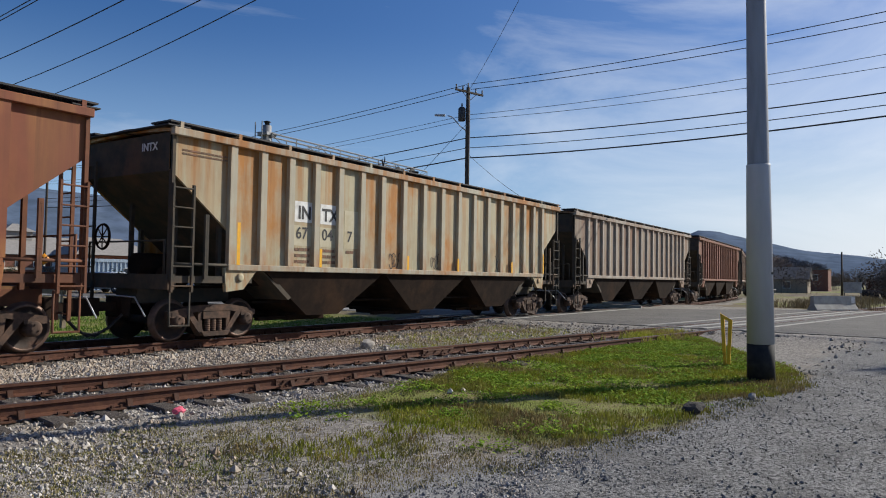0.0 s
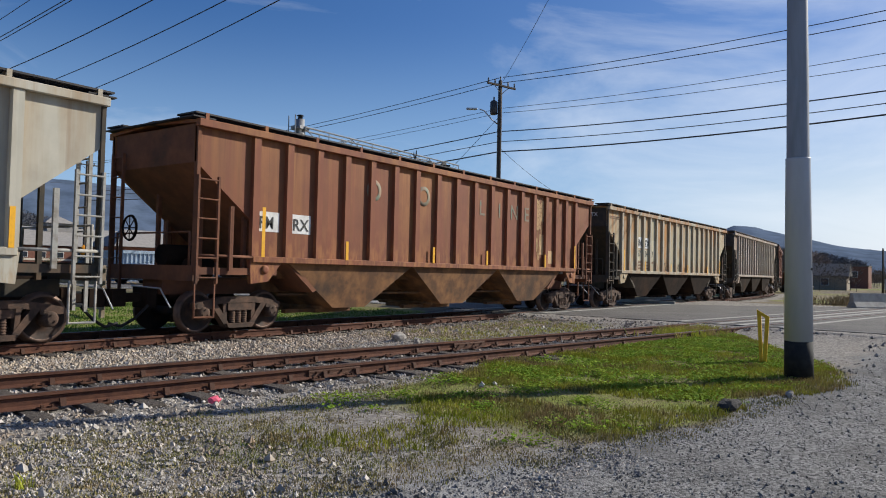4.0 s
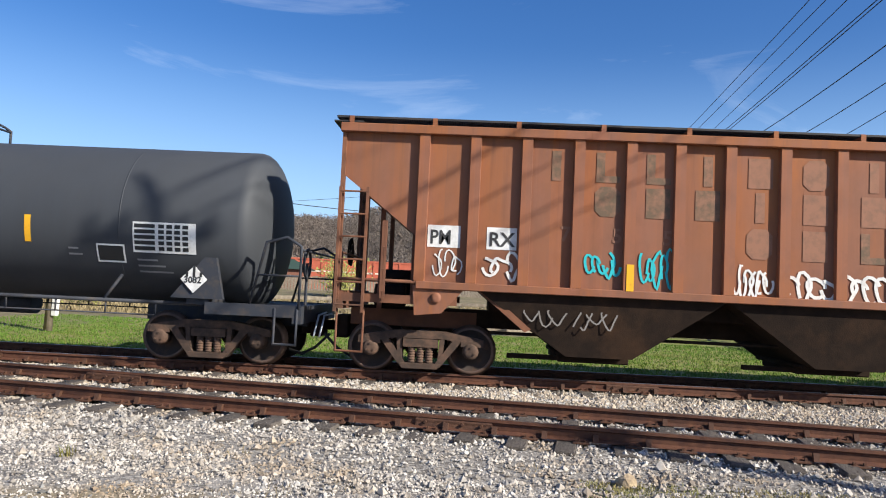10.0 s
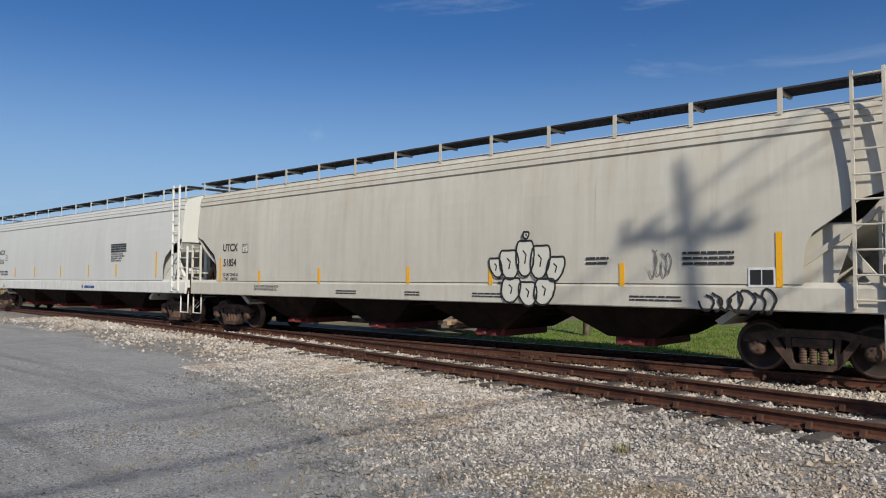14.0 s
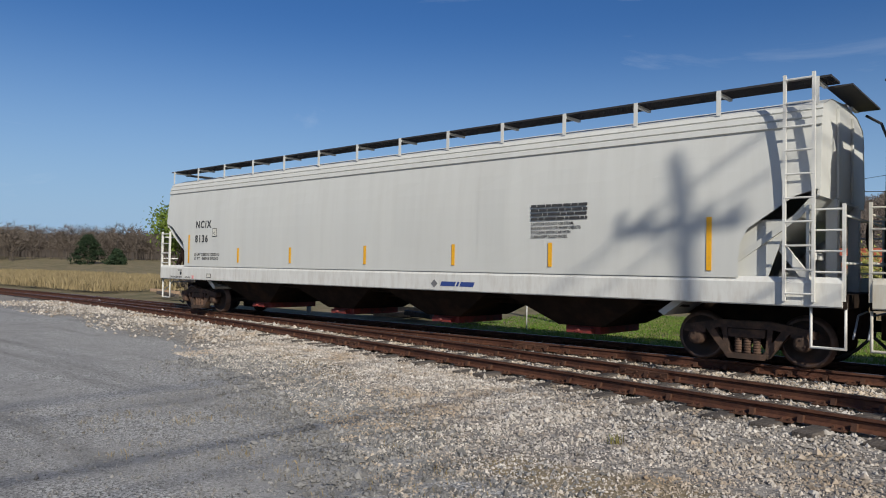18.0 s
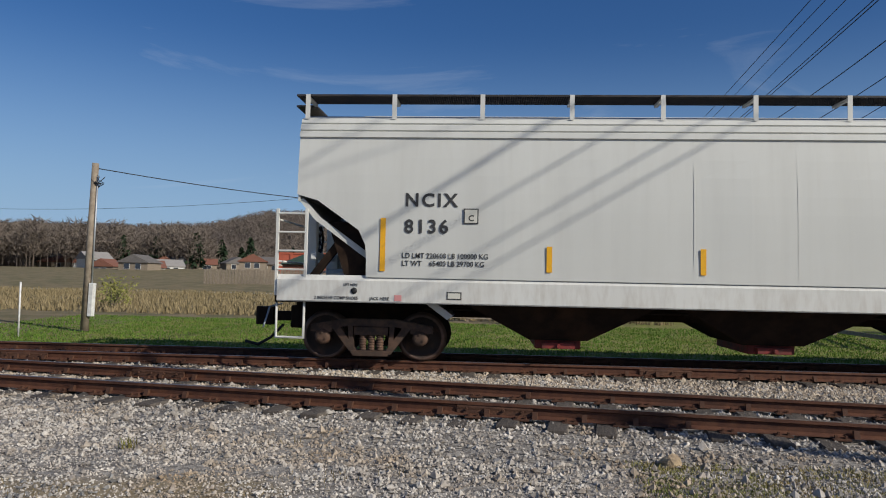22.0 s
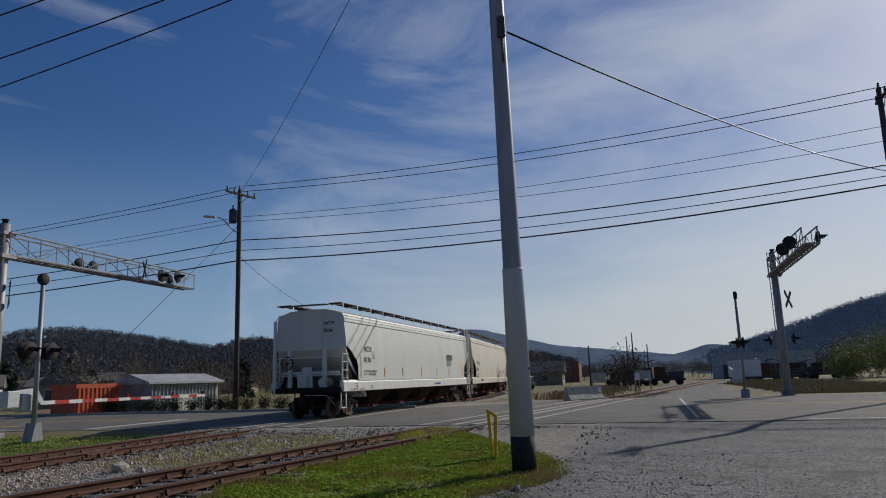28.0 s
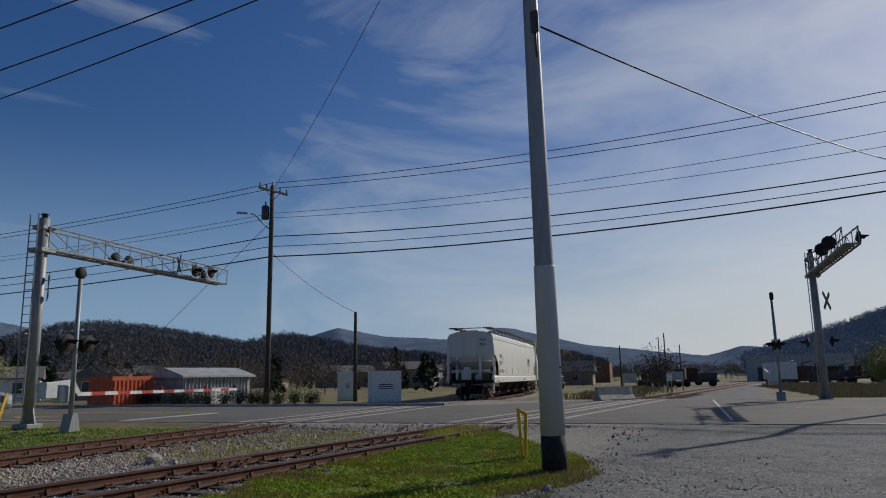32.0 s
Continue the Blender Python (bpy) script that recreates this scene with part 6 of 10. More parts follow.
squiggle(car_d, "tag", 1.62, 1.9, 0.45, 0.35, 30, M["tag_white"], RW, 4, 0.012)
panel(car_d, 13.6, 14.1, 2.0, 2.48, M["letter_dim"], RW - 0.001, "stencil_panel")
panel(car_d, 13.82, 14.05, 2.22, 2.4, M["panel_white"], RW - 0.004, "paper_label")
for x, w, seed in ((3.2, 1.5, 31), (12.9, 0.8, 32), (12.8, 0.9, 33)):
    squiggle(car_d, "tag", x, 1.15 if seed != 33 else 0.85, w, 0.38, seed, M["tag_faint"], -1.45 + 0.02, 7, 0.014)
# tank: white lettering that follows the curve
for k in range(4):
    x = 1.02 + 0.28 * k
    y, lean = tank_point(TANK_R, TANK_Z, 2.28)
    bm = boxed(0.03, 0.22, -0.003, 0.003, -0.12, 0.12)
    ob = part("mark_block", bm, LW, tank)
    ob.matrix_basis = pose(x, y, 2.28, -lean, 0, 0)
y, lean = tank_point(TANK_R, TANK_Z, 2.20)
lettering("lettering", "89319", 0.36, pose(2.2, y, 2.17, 90 - lean), LW, tank, 0.008)
for z, w in ((1.98, 1.9), (1.82, 2.0)):
    y, lean = tank_point(TANK_R, TANK_Z, z)
    rnd_x = 1.1
    bm = bmesh.new()
    for q, l in ((0, 0.13), (0.18, 0.2), (0.62, 0.4), (1.1, 0.12), (1.3, 0.3), (1.72, 0.15)):
        box(bm, rnd_x + q, rnd_x + q + l, -0.003, 0.003, -0.04, 0.04)
    ob = part("stencil", bm, LW, tank)
    ob.matrix_basis = pose(0, y, z, -lean, 0, 0)
for x, z0, z1 in ((3.1, 2.14, 2.6), (6.0, 2.14, 2.6), (8.76, 2.14, 2.6), (10.9, 2.14, 2.6), (14.5, 1.75, 2.68), (0.42, 1.75, 2.68)):
    n = 5
    bm = bmesh.new()
    for k in range(n):
        za, zb = z0 + (z1 - z0) * k / n, z0 + (z1 - z0) * (k + 1) / n
        r = TANK_R if 0.6 < x < 14.4 else TANK_R * 0.985
        ya, yb = tank_point(r, TANK_Z, za)[0], tank_point(r, TANK_Z, zb)[0]
        bm.faces.new([bm.verts.new(v) for v in ((x - 0.055, ya, za), (x + 0.055, ya, za), (x + 0.055, yb, zb), (x - 0.055, yb, zb))])
    part("reflective_strip", bm, M["yellow_reflect"], tank, "yellow reflective strip")
def tank_panel(x0, x1, z0, z1, material, name, lift=0.008):
    bm = bmesh.new()
    n = 4
    for k in range(n):
        za, zb = z0 + (z1 - z0) * k / n, z0 + (z1 - z0) * (k + 1) / n
        ya, yb = tank_point(TANK_R, TANK_Z, za, lift)[0], tank_point(TANK_R, TANK_Z, zb, lift)[0]
        bm.faces.new([bm.verts.new(v) for v in ((x0, ya, za), (x1, ya, za), (x1, yb, zb), (x0, yb, zb))])
    return part(name, bm, material, tank)
tank_panel(3.88, 4.64, 2.15, 2.42, M["yellow_reflect"], "notice_panel")
for k in range(2):
    tank_panel(3.95, 4.57, 2.2 + 0.1 * k, 2.24 + 0.1 * k, LB, "notice_bar", 0.012)
tank_panel(12.75, 13.85, 2.04, 2.56, LW, "data_panel")
for k in range(5):
    for x0, x1 in ((12.78, 13.14), (13.2, 13.3), (13.34, 13.44), (13.48, 13.58), (13.62, 13.72)):
        tank_panel(x0, x1, 2.08 + 0.095 * k, 2.145 + 0.095 * k, M["panel_black"], "data_field", 0.012)
tank_panel(12.1, 12.6, 1.85, 2.16, LW, "stencil_panel")
tank_panel(12.13, 12.57, 1.88, 2.13, M["panel_black"], "stencil_panel", 0.012)
for x, z, w, n in ((6.4, 2.3, 0.55, 5), (9.3, 2.36, 1.0, 5), (12.8, 1.9, 0.6, 3), (11.6, 2.05, 0.3, 2)):
    for k in range(n):
        tank_panel(x, x + w * (0.6 + 0.4 * ((k * 7) % 3) / 2), z - 0.1 * k, z - 0.1 * k + 0.03, M["letter_faint"], "stencil_line")
bm = bmesh.new()
prism(bm, [(0, -0.23), (0.23, 0), (0, 0.23), (-0.23, 0)], "y", -0.012, 0.0)
plac = part("placard", bm, M["panel_white"], tank, "white diamond hazard placard with black bars")
plac.matrix_basis = pose(13.9, -1.52, 1.62)
bm = bmesh.new()
for k in range(-3, 4):
    h = 0.24 - abs(k) * 0.06
    if k % 2 == 0:
        box(bm, k * 0.06 - 0.022, k * 0.06 + 0.022, -0.016, -0.0125, 0.04, max(0.06, h))
part("placard_bars", bm, M["panel_black"], plac)
ob = lettering("placard_number", "3082", 0.15, pose(-0.17, -0.014, -0.06, 90), LB, plac, 0.004)
# cream car
words(car_h, "UTCX", 1.58, 2.56, 0.31, LB, SW, 0.008, 0.95)
words(car_h, "51854", 1.62, 2.10, 0.31, LB, SW, 0.008, 0.92)
words(car_h, "LD LMT 222400 LB", 1.6, 1.80, 0.12, LB, SW, 0.002, 0.85)
words(car_h, "LT WT    63600 LB", 1.6, 1.67, 0.12, LB, SW, 0.002, 0.85)
words(car_h, "PLATE", 2.70, 2.67, 0.06, LB, SW - 0.003, 0.001)
words(car_h, "C", 2.76, 2.54, 0.12, LB, SW - 0.003, 0.003)
for k, t in enumerate(("CLOSE HOPPER GATES AND ROOF", "HATCHES BEFORE MOVING CAR")):
    words(car_h, t, 3.3, 1.47 - 0.085 * k, 0.085, LB, -1.622, 0.001, 0.9)
words(car_h, "9", 4.2, 1.05, 0.12, LB, -1.42, 0.002)
for x, w, z, n, seed in ((14.35, 0.5, 2.14, 2, 42), (16.25, 0.9, 2.2, 3, 43), (12.25, 0.5, 1.85, 3, 44)):
    bars(car_h, x, z, w, n, LB, SW, 0.09, 0.045, seed)
for x, w, seed in ((7.0, 0.8, 46), (11.55, 0.9, 47), (15.25, 1.0, 48), (9.5, 0.5, 49)):
    bars(car_h, x, 1.43, w, 2, LB, -1.622, 0.06, 0.03, seed)
for x, z0, z1 in ((1.45, 1.6, 2.35), (3.55, 1.6, 1.95), (6.3, 1.6, 2.0), (9.6, 1.6, 2.0), (12.05, 1.6, 2.0), (15.1, 1.6, 2.02), (17.83, 1.6, 2.48)):
    strip(car_h, x, z0, z1, SW, 0.1)
panel(car_h, 17.35, 17.77, 1.6, 1.92, M["panel_white"], SW, "stencil_panel")
panel(car_h, 17.38, 17.55, 1.64, 1.88, M["panel_black"], SW - 0.004, "stencil_field")
panel(car_h, 17.57, 17.74, 1.64, 1.88, M["panel_black"], SW - 0.004, "stencil_field")
def bubble(car, cx, cz, rx, rz, tilt, material, fill, y, parent=None):
    """One outlined bubble of a sprayed tag: a black outline, a pale fill and a short inner stroke."""
    pts = []
    for a in range(25):
        t = a * math.pi / 12
        c, q = math.cos(t), math.sin(t)
        u, w = rx * math.copysign(abs(c) ** 0.75, c), rz * math.copysign(abs(q) ** 0.75, q)
        pts.append((cx + u + tilt * w, cz + w * (1 + 0.12 * math.sin(3 * t))))
    bm = bmesh.new()
    bm.faces.new([bm.verts.new((px, y, pz)) for px, pz in pts[:-1]])
    face = part("tag_fill", bm, fill, parent) if parent else part("tag", bm, fill, car, "black outlined bubble-letter spray tag")
    bm = bmesh.new()
    stroke(bm, pts, 0.02, y + 0.001)
    part("tag_outline", bm, material, parent or face)
    bm = bmesh.new()
    stroke(bm, [(cx - rx * 0.25, cz + rz * 0.35), (cx + rx * 0.1, cz + rz * 0.1), (cx - rx * 0.05, cz - rz * 0.4)], 0.016, y + 0.001)
    part("tag_stroke", bm, material, parent or face)
    return parent or face


tag = None
for k, (cx, cz, rx, rz, tilt) in enumerate(((12.2, 1.98, 0.16, 0.2, -0.3), (12.55, 2.05, 0.24, 0.3, -0.1), (12.95, 2.18, 0.22, 0.36, 0.0), (13.32, 2.1, 0.23, 0.33, 0.1), (13.68, 1.95, 0.2, 0.24, 0.2), (12.6, 1.52, 0.24, 0.25, 0.1), (13.02, 1.45, 0.22, 0.24, -0.1), (13.42, 1.5, 0.24, 0.26, 0.15), (12.98, 2.62, 0.07, 0.07, 0.0))):
    tag = bubble(car_h, cx, cz, rx, rz, tilt, M["tag_black"], M["cream_patch"], -1.624 - 0.0015 * k, tag)
squiggle(car_h, "tag", 16.55, 1.2, 1.2, 0.32, 50, M["tag_black"], -1.622, 7, 0.018)
squiggle(car_h, "tag", 15.65, 1.8, 0.4, 0.4, 51, M["tag_faint"], SW, 4, 0.01)
panel(car_h, 2.65, 2.95, 2.5, 2.75, LB, SW + 0.001)
panel(car_h, 2.67, 2.93, 2.52, 2.73, M["cream_patch"], SW - 0.002)
# pale car
words(car_i, "NCIX", 1.86, 2.87, 0.315, LB, SW, 0.008, 1.0, 1.25)
words(car_i, "8136", 1.86, 2.42, 0.315, LB, SW, 0.008, 1.0, 1.25)
words(car_i, "LD LMT 220600 LB 100000 KG", 1.83, 1.99, 0.125, LB, SW, 0.001, 0.9)
words(car_i, "LT WT    65400 LB 29700 KG", 1.83, 1.86, 0.125, LB, SW, 0.001, 0.9)
panel(car_i, 2.86, 3.11, 2.58, 2.84, LB, SW + 0.001)
panel(car_i, 2.88, 3.09, 2.60, 2.82, M["cream_patch"], SW - 0.002)
words(car_i, "C", 2.94, 2.63, 0.14, LB, SW - 0.005, 0.003)
for k, t in enumerate(("AMERLOCK 2 EXTERIOR PAINT", "APPLIED ARI-PARAGOULD 11-2015", "AMERON 422PCLO LINING", "APPLIED ARI-PARAGOULD 11-2015", "CAUTION: DO NOT USE STEAM,", "BOILING WATER OR SHARP OBJECTS", "TO CLEAN, ENTER CAR WITH", "CLEAN SOFT SOLED SHOES.")):
    if k < 4:
        bars(car_i, 14.7, 3.02 - 0.085 * k, 1.3, 1, LB, SW, 0.1, 0.055, 60 + k)
    else:
        words(car_i, t, 14.7, 2.95 - 0.085 * k, 0.085, LB, SW, 0.001, 0.8)
for x, z0, z1 in ((1.5, 1.76, 2.66), (4.3, 1.79, 2.22), (6.81, 1.79, 2.22), (9.81, 1.79, 2.24), (12.66, 1.79, 2.25), (15.16, 1.79, 2.26), (18.3, 1.76, 2.66)):
    strip(car_i, x, z0, z1, SW, 0.09)
bm = bmesh.new()
for q, l in ((0, 0.42), (0.46, 0.06), (0.56, 0.38)):
    prism(bm, [(12.3 + q, 1.33), (12.3 + q + l, 1.33), (12.34 + q + l, 1.43), (12.34 + q, 1.43)], "y", -1.622, -1.618)
part("maker_mark", bm, M["letter_blue"], car_i, "blue maker's mark")
bm = bmesh.new()
prism(bm, [(12.12, 1.29), (12.22, 1.38), (12.12, 1.47), (12.02, 1.38)], "y", -1.622, -1.618)
part("maker_mark", bm, M["letter_grey"], car_i)
words(car_i, "2 INCH HF COMP SHOES", 0.35, 1.27, 0.075, LB, -1.621, 0.001, 0.9)
words(car_i, "JACK HERE", 1.3, 1.27, 0.075, LB, -1.621, 0.001, 0.9)
words(car_i, "LIFT HERE", 0.85, 1.5, 0.06, LB, -1.621, 0.001, 0.9)
panel(car_i, 1.72, 1.84, 1.26, 1.36, M["pink_dab"], -1.622, "paint_dab")
bm = bmesh.new()
lathe(bm, [(-1.625, 0.01), (-1.625, 0.055), (-1.615, 0.055)], "y", (1.03, 0, 1.42), 14)
part("lift_hole", bm, M["panel_black"], car_i)
panel(car_i, 2.6, 2.85, 1.3, 1.43, LB, -1.621)
panel(car_i, 2.62, 2.83, 1.32, 1.41, M["cream_patch"], -1.625)
lettering("lettering", "NCIX", 0.19, pose(-0.012, -0.62, 3.95, 90, 0, -90), LB, car_i, 0.003)
lettering("lettering", "8136", 0.19, pose(-0.012, -0.62, 3.65, 90, 0, -90), LB, car_i, 0.003)
lettering("lettering", "UTCX", 0.19, pose(19.41, -0.9, 3.85, 90, 0, 90), LB, car_h, 0.003)
lettering("lettering", "51854", 0.19, pose(19.41, -0.9, 3.6, 90, 0, 90), LB, car_h, 0.003)
lettering("lettering", "INTX", 0.22, pose(-0.006, -0.55, 3.98, 90, 0, -90), LW, car_a, 0.005)


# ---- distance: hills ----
# the blue of the far mountains is distance haze put into the base colour
M["hill_far"] = mat("far mountain tinted for haze", (0.125, 0.165, 0.235), 1.0, 0, (0.09, 0.12, 0.165), 0.012, (0.4, 0.6), spec=0.0, coords="Object")
M["hill_mid"] = mat("wooded hillside", (0.035, 0.037, 0.036), 1.0, 0, (0.055, 0.05, 0.046), 0.012, (0.4, 0.6), (0.05, 0.06, 0.05), 0.004, spec=0.0, bump=0.5, bump_scale=0.1)
M["hill_near"] = mat("bare wooded hillside", (0.075, 0.06, 0.048), 1.0, 0, (0.10, 0.082, 0.064), 0.03, (0.4, 0.6), (0.08, 0.085, 0.045), 0.012, (0.55, 0.7), spec=0.0, bump=1.0, bump_scale=0.25)


def ridge(name, label, table, r_foot, r_crest, material, rough, seed, step=0.35):
    """A range of hills: its foot and crest are rings about the place, its crest follows a table of bearing and height angle."""
    a0, a1 = table[0][0], table[-1][0]
    n = int((a1 - a0) / step)
    verts, faces = [], []
    m = 14
    for i in range(n + 1):
        az = a0 + (a1 - a0) * i / n
        el = float(lerp_table(az, table))
        for j in range(m + 4):
            q = j / m
            r = r_foot + (r_crest - r_foot) * q
            h = 1.56 + r_crest * math.tan(radians(el))
            shape = math.sin(min(1.0, q) * math.pi / 2) ** 1.3 if q <= 1 else 1 - (q - 1) * 2.4
            z = h * shape
            p = Vector((az * 0.35 + seed, q * 2.2, seed))
            z += rough * noise.noise(p * 1.7) * min(1.0, q * 1.5) * (0.35 if 0.85 < q <= 1.0 else 1.0)
            z += rough * 0.35 * noise.noise(p * 9.0) * min(1.0, q * 2)
            verts.append((r * math.cos(radians(az)), r * math.sin(radians(az)), z - 2.0 * (1 - min(1.0, q * 3))))
    k = m + 4
    for i in range(n):
        for j in range(k - 1):
            a = i * k + j
            faces.append((a, a + k, a + k + 1, a + 1))
    ob = mesh_object(name, verts, faces, material, smooth=True)
    return tagged(ob, label, "hills", kind="structure")


FAR = ((-40, 1.0), (-12, 1.3), (-3.8, 1.9), (-1.5, 1.3), (1.4, 1.6), (4, 1.9), (7.3, 2.3), (10, 2.9), (13, 3.7), (14.3, 3.75), (16, 3.1), (18, 2.9), (20.5, 3.1), (23, 3.2), (26.8, 3.95), (29, 3.3), (34, 2.7), (45, 3.2), (50, 4.1), (53.4, 4.7), (58, 5.3), (63.8, 5.7), (70, 5.75), (75, 5.4), (82, 5.0), (90, 4.4), (110, 3.3), (114, 3.3), (118.5, 3.7), (124, 3.4), (132, 3.0), (150, 2.2), (178, 1.2))
MID = ((4, 0.2), (6, 0.45), (8.5, 1.15), (12, 1.35), (16, 0.75), (20, 1.35), (24, 1.75), (28, 2.45), (31, 2.95), (34, 2.25), (38, 3.05), (43, 3.65), (46, 3.55), (49, 2.85), (52, 1.65), (56, 0.95), (61, 1.25), (65, 2.25), (69, 3.15), (74, 3.65), (80, 3.65), (86, 2.45))
NEAR = ((72, 1.0), (76, 2.9), (82, 4.7), (88.4, 5.6), (92, 6.1), (94, 6.15), (97, 5.6), (100.5, 4.5), (107.6, 4.3), (112, 3.2), (118, 2.8), (124, 2.8), (130, 2.4), (140, 2.3), (154, 1.9), (162, 1.3), (176, 0.8))
RIGHT = ((-70, 3.0), (-40, 5.2), (-25, 5.2), (-18, 4.4), (-14, 3.5), (-11, 2.6), (-8.5, 1.8), (-6, 1.0), (-4, 0.4), (-2.5, 0.1))
ridge("backdrop_far_mountains", "wooded mountains on the horizon, tinted blue for haze", FAR, 2300, 3700, M["hill_far"], 9, 3.0)
ridge("backdrop_middle_hills", "dark wooded hills beyond the town", MID, 560, 1100, M["hill_mid"], 4, 11.0)
ridge("backdrop_near_hill", "bare brown wooded hill behind the field", NEAR, 200, 480, M["hill_near"], 3, 21.0)
# blue-grey stands for the air in between: the haze is in the colour
M["hill_side"] = mat("hillside tinted blue-grey for haze", (0.14, 0.18, 0.24), 1.0, 0, (0.16, 0.19, 0.22), 0.012, (0.4, 0.6), spec=0.0, bump=0.5, bump_scale=0.1)
ridge("backdrop_side_hill", "wooded hill beyond the yard, tinted blue-grey for haze", RIGHT, 420, 950, M["hill_side"], 4, 31.0)


# ---- trees ----
M["bark"] = mat("grey-brown bark", (0.13, 0.105, 0.085), 0.95, 0, (0.2, 0.165, 0.13), 6, bump=0.5, jitter=0.25)
M["twig"] = mat("bare twigs", (0.115, 0.095, 0.08), 0.95, 0, (0.16, 0.13, 0.105), 0.3, jitter=0.35, spec=0.1)
M["leaf_spring"] = mat("fresh spring leaves", (0.16, 0.22, 0.03), 0.7, 0, (0.10, 0.15, 0.025), 1.5, jitter=0.4)
M["leaf_dark"] = mat("dark evergreen needles", (0.02, 0.036, 0.02), 0.9, 0, (0.034, 0.05, 0.025), 1.5, jitter=0.4, spec=0.1)
M["leaf_hedge"] = mat("clipped dark hedge leaves", (0.022, 0.032, 0.016), 0.9, 0, (0.035, 0.042, 0.02), 3, jitter=0.4, spec=0.05)
M["leaf_yellow"] = mat("yellow-green spring leaves", (0.25, 0.24, 0.06), 0.8, 0, (0.16, 0.17, 0.05), 1.5, jitter=0.35)
M["straw"] = mat("dry straw grass", (0.29, 0.225, 0.12), 0.9, 0, (0.2, 0.155, 0.075), 2.0, jitter=0.35)
M["grass_blade"] = mat("green grass blades", (0.21, 0.265, 0.025), 0.9, 0, (0.40, 0.37, 0.06), 2.2, (0.38, 0.66), (0.26, 0.195, 0.09), 0.9, (0.46, 0.6), jitter=0.6, spec=0.1)
M["lawn_blade"] = mat("mown lawn blades", (0.085, 0.17, 0.018), 0.8, 0, (0.14, 0.21, 0.03), 1.5, (0.35, 0.7), (0.2, 0.19, 0.06), 0.5, (0.55, 0.75), jitter=0.35)


def let_light_through(m, share):
    """Thin leaves pass part of the light on to their other side."""
    nt = m.node_tree
    b = nt.nodes["Principled BSDF"]
    out = nt.nodes["Material Output"]
    tr = nt.nodes.new("ShaderNodeBsdfTranslucent")
    nt.links.new(b.inputs["Base Color"].links[0].from_socket, tr.inputs["Color"])
    mx = nt.nodes.new("ShaderNodeMixShader")
    mx.inputs["Fac"].default_value = share
    nt.links.new(b.outputs[0], mx.inputs[1])
    nt.links.new(tr.outputs[0], mx.inputs[2])
    nt.links.new(mx.outputs[0], out.inputs["Surface"])


for key in ("grass_blade", "lawn_blade", "leaf_spring"):
    let_light_through(M[key], 0.3 if key == "leaf_spring" else 0.22)


def branch(bm, rnd, a, d, length, r, depth, tips, spread=0.6, droop=0.0):
    b = a + d * length
    tube(bm, a, b, r, r * 0.62, 6 if r > 0.04 else 4, caps=False)
    if depth == 0:
        tips.append(b)
        return
    n = rnd.choice((2, 3, 3))
    for k in range(n):
        q = Vector((rnd.gauss(0, 1), rnd.gauss(0, 1), rnd.gauss(0, 0.6)))
        e = (d + q * spread * 0.55 + Vector((0, 0, 0.12 - droop))).normalized()
        start = a + d * length * rnd.uniform(0.55, 1.0)
        branch(bm, rnd, start, e, length * rnd.uniform(0.62, 0.82), r * 0.58, depth - 1, tips, spread, droop)
    tips.append(b)


def leaf_cloud(points, rnd, count, radius, size, flat=1.0):
    """Small folded leaf shapes strewn round points."""
    verts, faces = [], []
    for _ in range(count):
        p = rnd.choice(points)
        c = p + Vector((rnd.gauss(0, radius), rnd.gauss(0, radius), rnd.gauss(0, radius * flat)))
        u = Vector((rnd.gauss(0, 1), rnd.gauss(0, 1), rnd.gauss(0, 1))).normalized()
        w = u.orthogonal().normalized()
        h = u.cross(w)
        s = size * rnd.uniform(0.6, 1.4)
        i = len(verts)
        verts += [tuple(c - u * s), tuple(c + w * s * 0.5 + h * s * 0.15), tuple(c + u * s), tuple(c - w * s * 0.5 + h * s * 0.15)]
        faces += [(i, i + 1, i + 2), (i, i + 2, i + 3)]
    return verts, faces


def tree(name, label, x, y, z, height, seed, leaf=None, leaves=0, radius=0.4, size=0.12, depth=5, trunk=0.16, spread=0.7, lean=(0, 0), droop=0.0, group=""):
    rnd = random.Random(seed)
    t = thing(name, label, "tree", group)
    t.location = (x, y, z)
    bm = bmesh.new()
    tips = []
    first = height * 0.24
    tube(bm, (0, 0, -0.1), (lean[0] * 0.2, lean[1] * 0.2, first), trunk * 1.15, trunk, 8)
    top = Vector((lean[0] * 0.2, lean[1] * 0.2, first))
    for k in range(4):
        a = k * 1.57 + rnd.uniform(-0.4, 0.4)
        d = Vector((math.cos(a) * 0.55 * spread, math.sin(a) * 0.55 * spread, 1)).normalized()
        branch(bm, rnd, top - Vector((0, 0, 0.25 * k * 0.3)), d, height * rnd.uniform(0.2, 0.26), trunk * 0.62, depth, tips, spread, droop)
    part("trunk", bm, M["bark"], t)
    if leaves:
        v, f = leaf_cloud(tips, rnd, leaves, radius, size)
        mesh_object("crown", v, f, leaf, t)
    return t


